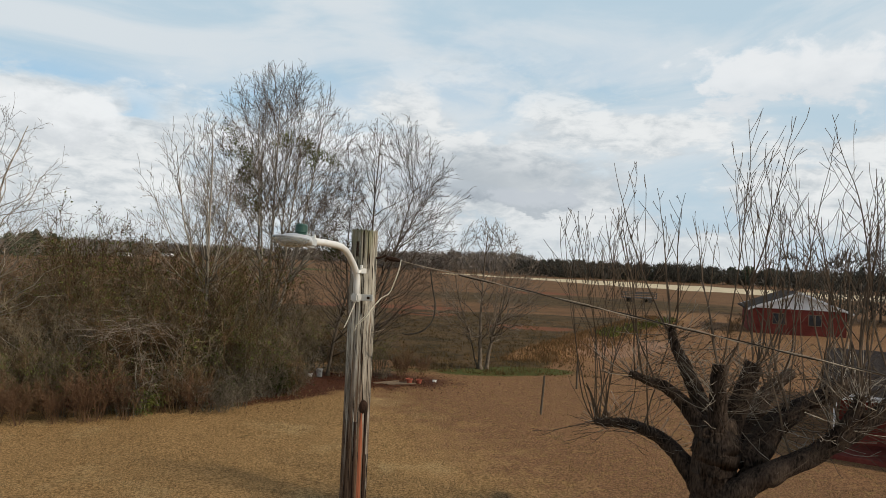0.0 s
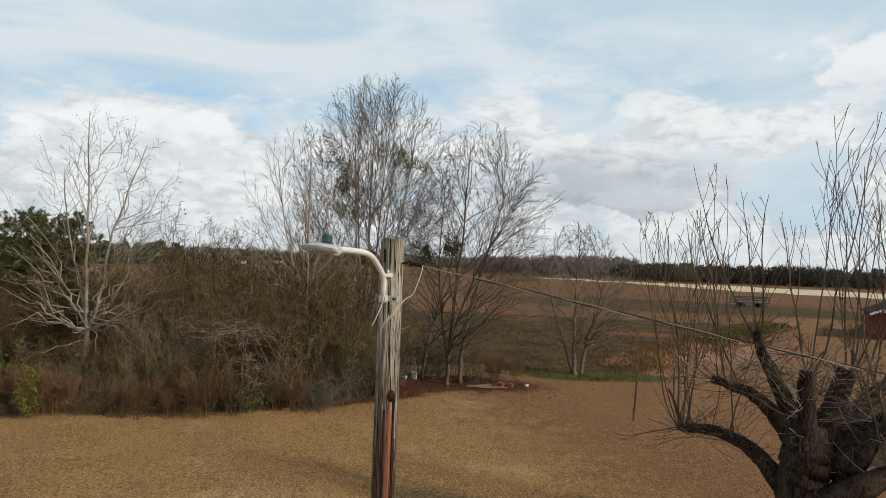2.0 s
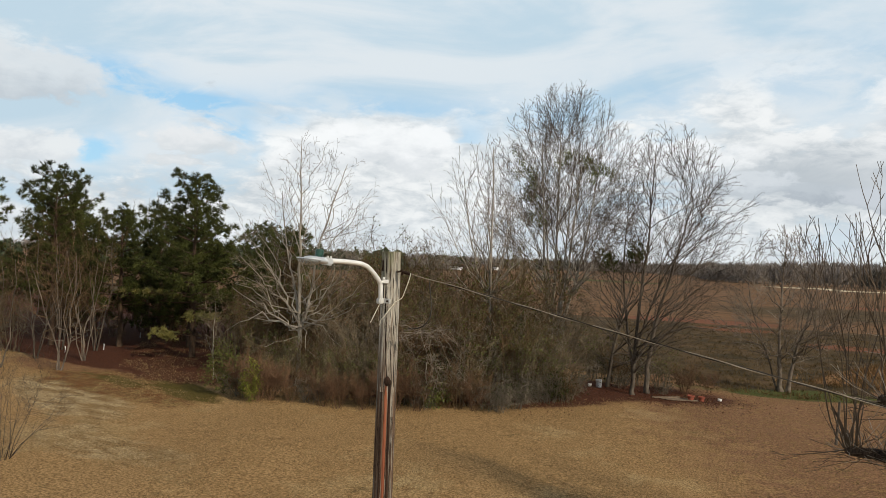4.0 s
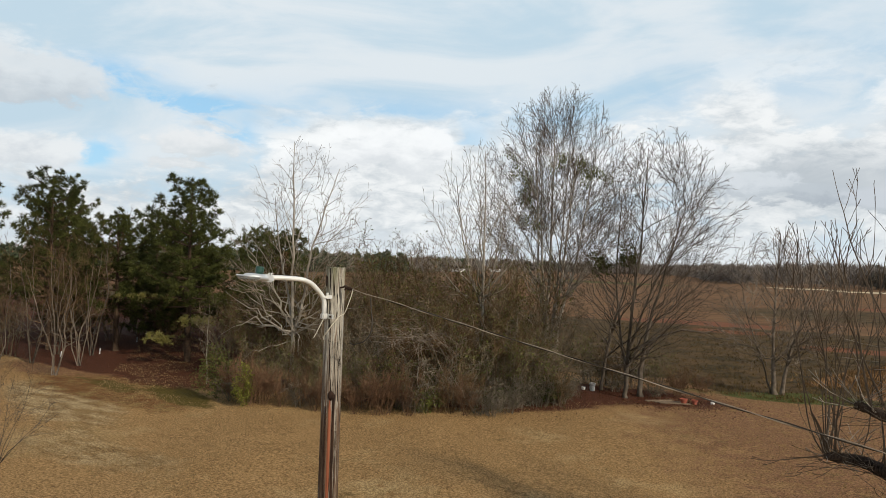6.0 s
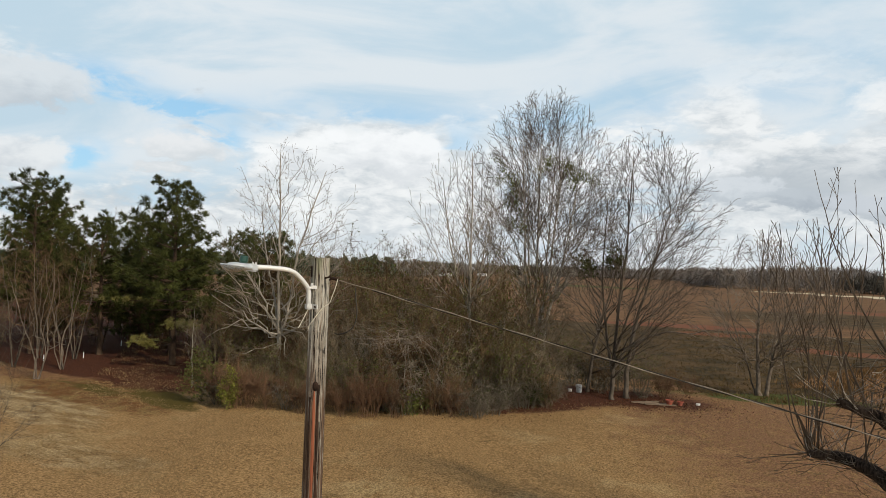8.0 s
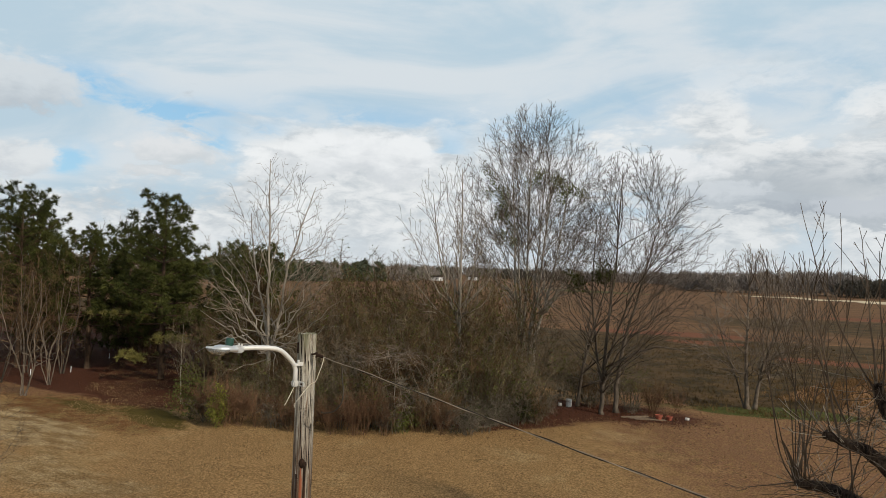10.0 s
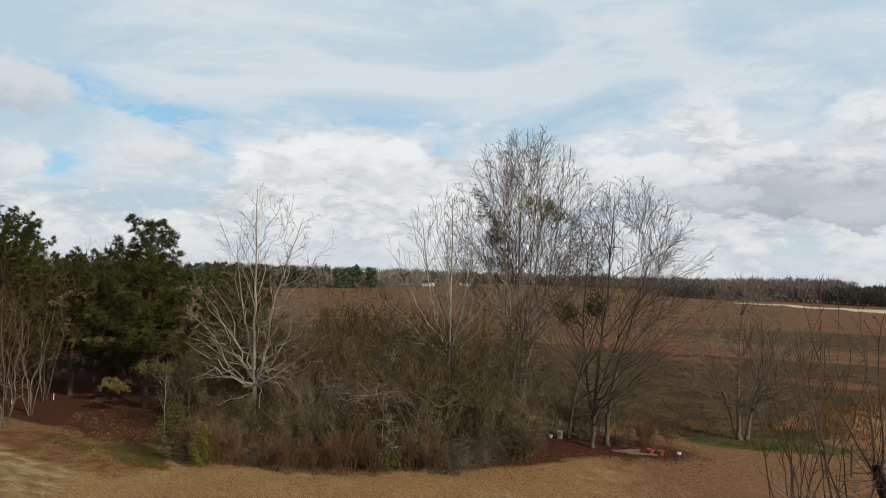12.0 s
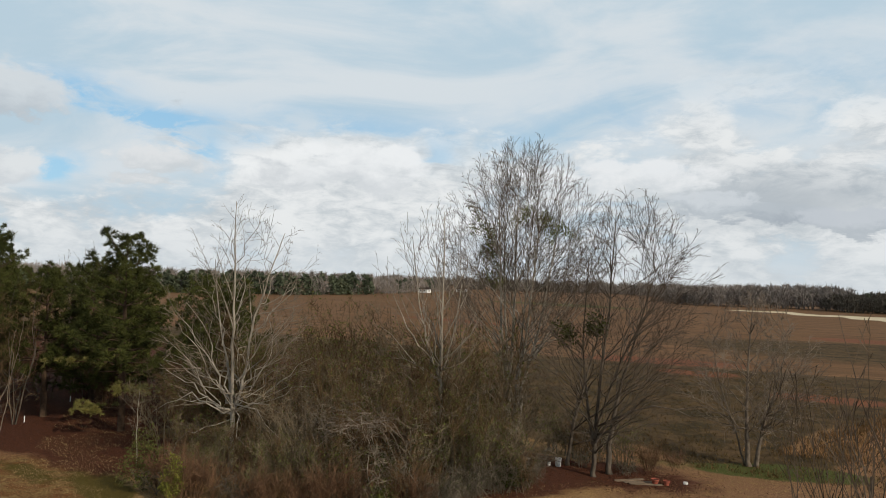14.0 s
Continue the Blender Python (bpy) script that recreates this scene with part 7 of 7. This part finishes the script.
def build_pot(at, r, h, label):
    root = thing("flower_pot", (at[0], at[1], hgt(*at)), label, "flower pot", "flower pots")
    part("pot", lathe_bm(((0, 0), (r * 0.62, 0), (r * 0.9, h * 0.74), (r * 1.05, h * 0.76), (r * 1.08, h), (r * 0.95, h), (r * 0.85, h * 0.75), (r * 0.6, h * 0.4), (0, h * 0.4)), 28), M_TERRA, root)
    part("soil", lathe_bm(((r * 0.86, h * 0.78), (r * 0.4, h * 0.84), (0, h * 0.82)), 20), M_EARTH, root)


build_pot((-1.72, 35.6), 0.18, 0.26, "wide terracotta flower pot standing on the lawn")
build_pot((-1.22, 35.7), 0.15, 0.22, "terracotta flower pot beside a wider one")
build_bucket((-0.45, 36.35), 0.10, 0.10, "small pale plastic cup lying on the grass", "cup")
for k, (x, y, a) in enumerate(((-2.4, 35.55, 28), (-2.1, 35.35, 20), (-2.9, 35.7, 40))):
    b = part("board", box_bm(bmesh.new(), -0.75, -0.11, 0.0, 0.75, 0.11, 0.045, 0.006), M_BOARD, None)
    b.matrix_world = pose(x, y, hgt(x, y) + 0.01 + 0.001 * k, 0, 0, a)
    tagged(b, "weathered grey-brown board lying on the grass", "board", "boards")


def build_post(x, y, h, lean_, label):
    bm = bmesh.new()
    bmesh.ops.create_cone(bm, cap_ends=True, segments=10, radius1=0.055, radius2=0.045, depth=h + 0.2, matrix=pose(0, 0, h / 2 - 0.1))
    for v in bm.verts:
        v.co.x += 0.012 * noise.noise(v.co * 5)
        v.co.z += 0.03 * v.co.x * 8 if v.co.z > 0 else 0
    ob = part("fence_post", bm, M_POST, None)
    ob.matrix_world = pose(x, y, hgt(x, y), 0, lean_, 0)
    tagged(ob, label, "post", "fence posts")


build_post(4.31, 29.65, 1.65, 3, "old dark leaning fence post in the lawn")
build_post(6.92, 36.16, 1.45, 0, "old dark fence post in the lawn")
build_post(10.2, 48.0, 1.3, -2, "old dark fence post by the grassy bank")
for k, (x, y) in enumerate(((-37.4, 26.9), (-36.6, 29.0), (-40.6, 35.0))):
    ob = part("marker_post", box_bm(bmesh.new(), -0.02, -0.02, -0.1, 0.02, 0.02, 0.38, 0.006), M_WHITE, None)
    ob.matrix_world = pose(x, y, hgt(x, y), 0, 2, 10)
    tagged(ob, "short white marker post under the pines", "post", "marker posts")


def build_trailer(x, y, turn):
    root = thing("farm_trailer", (x, y, 0), "dark low farm trailer parked at the edge of the field", "trailer", turn=turn)
    part("bed", box_bm(bmesh.new(), -3.2, -1.1, 0.75, 3.2, 1.1, 0.95, 0.03), M_DARKSTEEL, root)
    for px in (-3.1, -1.0, 1.0, 3.1):
        for py in (-1.05, 1.05):
            part("stake", box_bm(bmesh.new(), px - 0.05, py - 0.05, 0.95, px + 0.05, py + 0.05, 1.9, 0.01), M_DARKSTEEL, root)
    for z in (1.25, 1.6, 1.85):
        for py in (-1.05, 1.05):
            part("rail", box_bm(bmesh.new(), -3.2, py - 0.025, z, 3.2, py + 0.025, z + 0.12, 0.005), M_DARKSTEEL, root)
    for px in (-1.6, 1.8):
        for py in (-1.0, 1.0):
            bm = bmesh.new()
            bmesh.ops.create_cone(bm, cap_ends=True, segments=20, radius1=0.42, radius2=0.42, depth=0.24, matrix=pose(px, py, 0.42, 90, 0, 0))
            part("wheel", bm, M_WIRE, root)


build_trailer(35.4, 134.5, 8)


def build_hedge():
    rng = np.random.default_rng(88)
    for k, (x, y, s) in enumerate(((13.5, 60, 0.35), (15, 63.5, 0.4), (17, 66.5, 0.45), (18.5, 70, 0.45), (20.5, 73, 0.5), (22.5, 77, 0.5), (24.5, 81, 0.5), (26.0, 84, 0.5))):
        leafy_bush("bramble", (x, y, hgt(x, y)), "low green bramble on the grassy bank", 0.65, 1.15, 520, 0.085, M_LEAF_OLIVE, 500 + k)
    for k, (x, y, s) in enumerate(((27, 68, 0.6), (31.5, 78, 0.7), (44, 74, 0.8), (46, 72, 0.9), (29, 79, 0.5))):
        place_shrub(SHRUBS[1], x, y, s, 40 * k, "brown shrub beside the brick house", "house shrubs")


build_hedge()
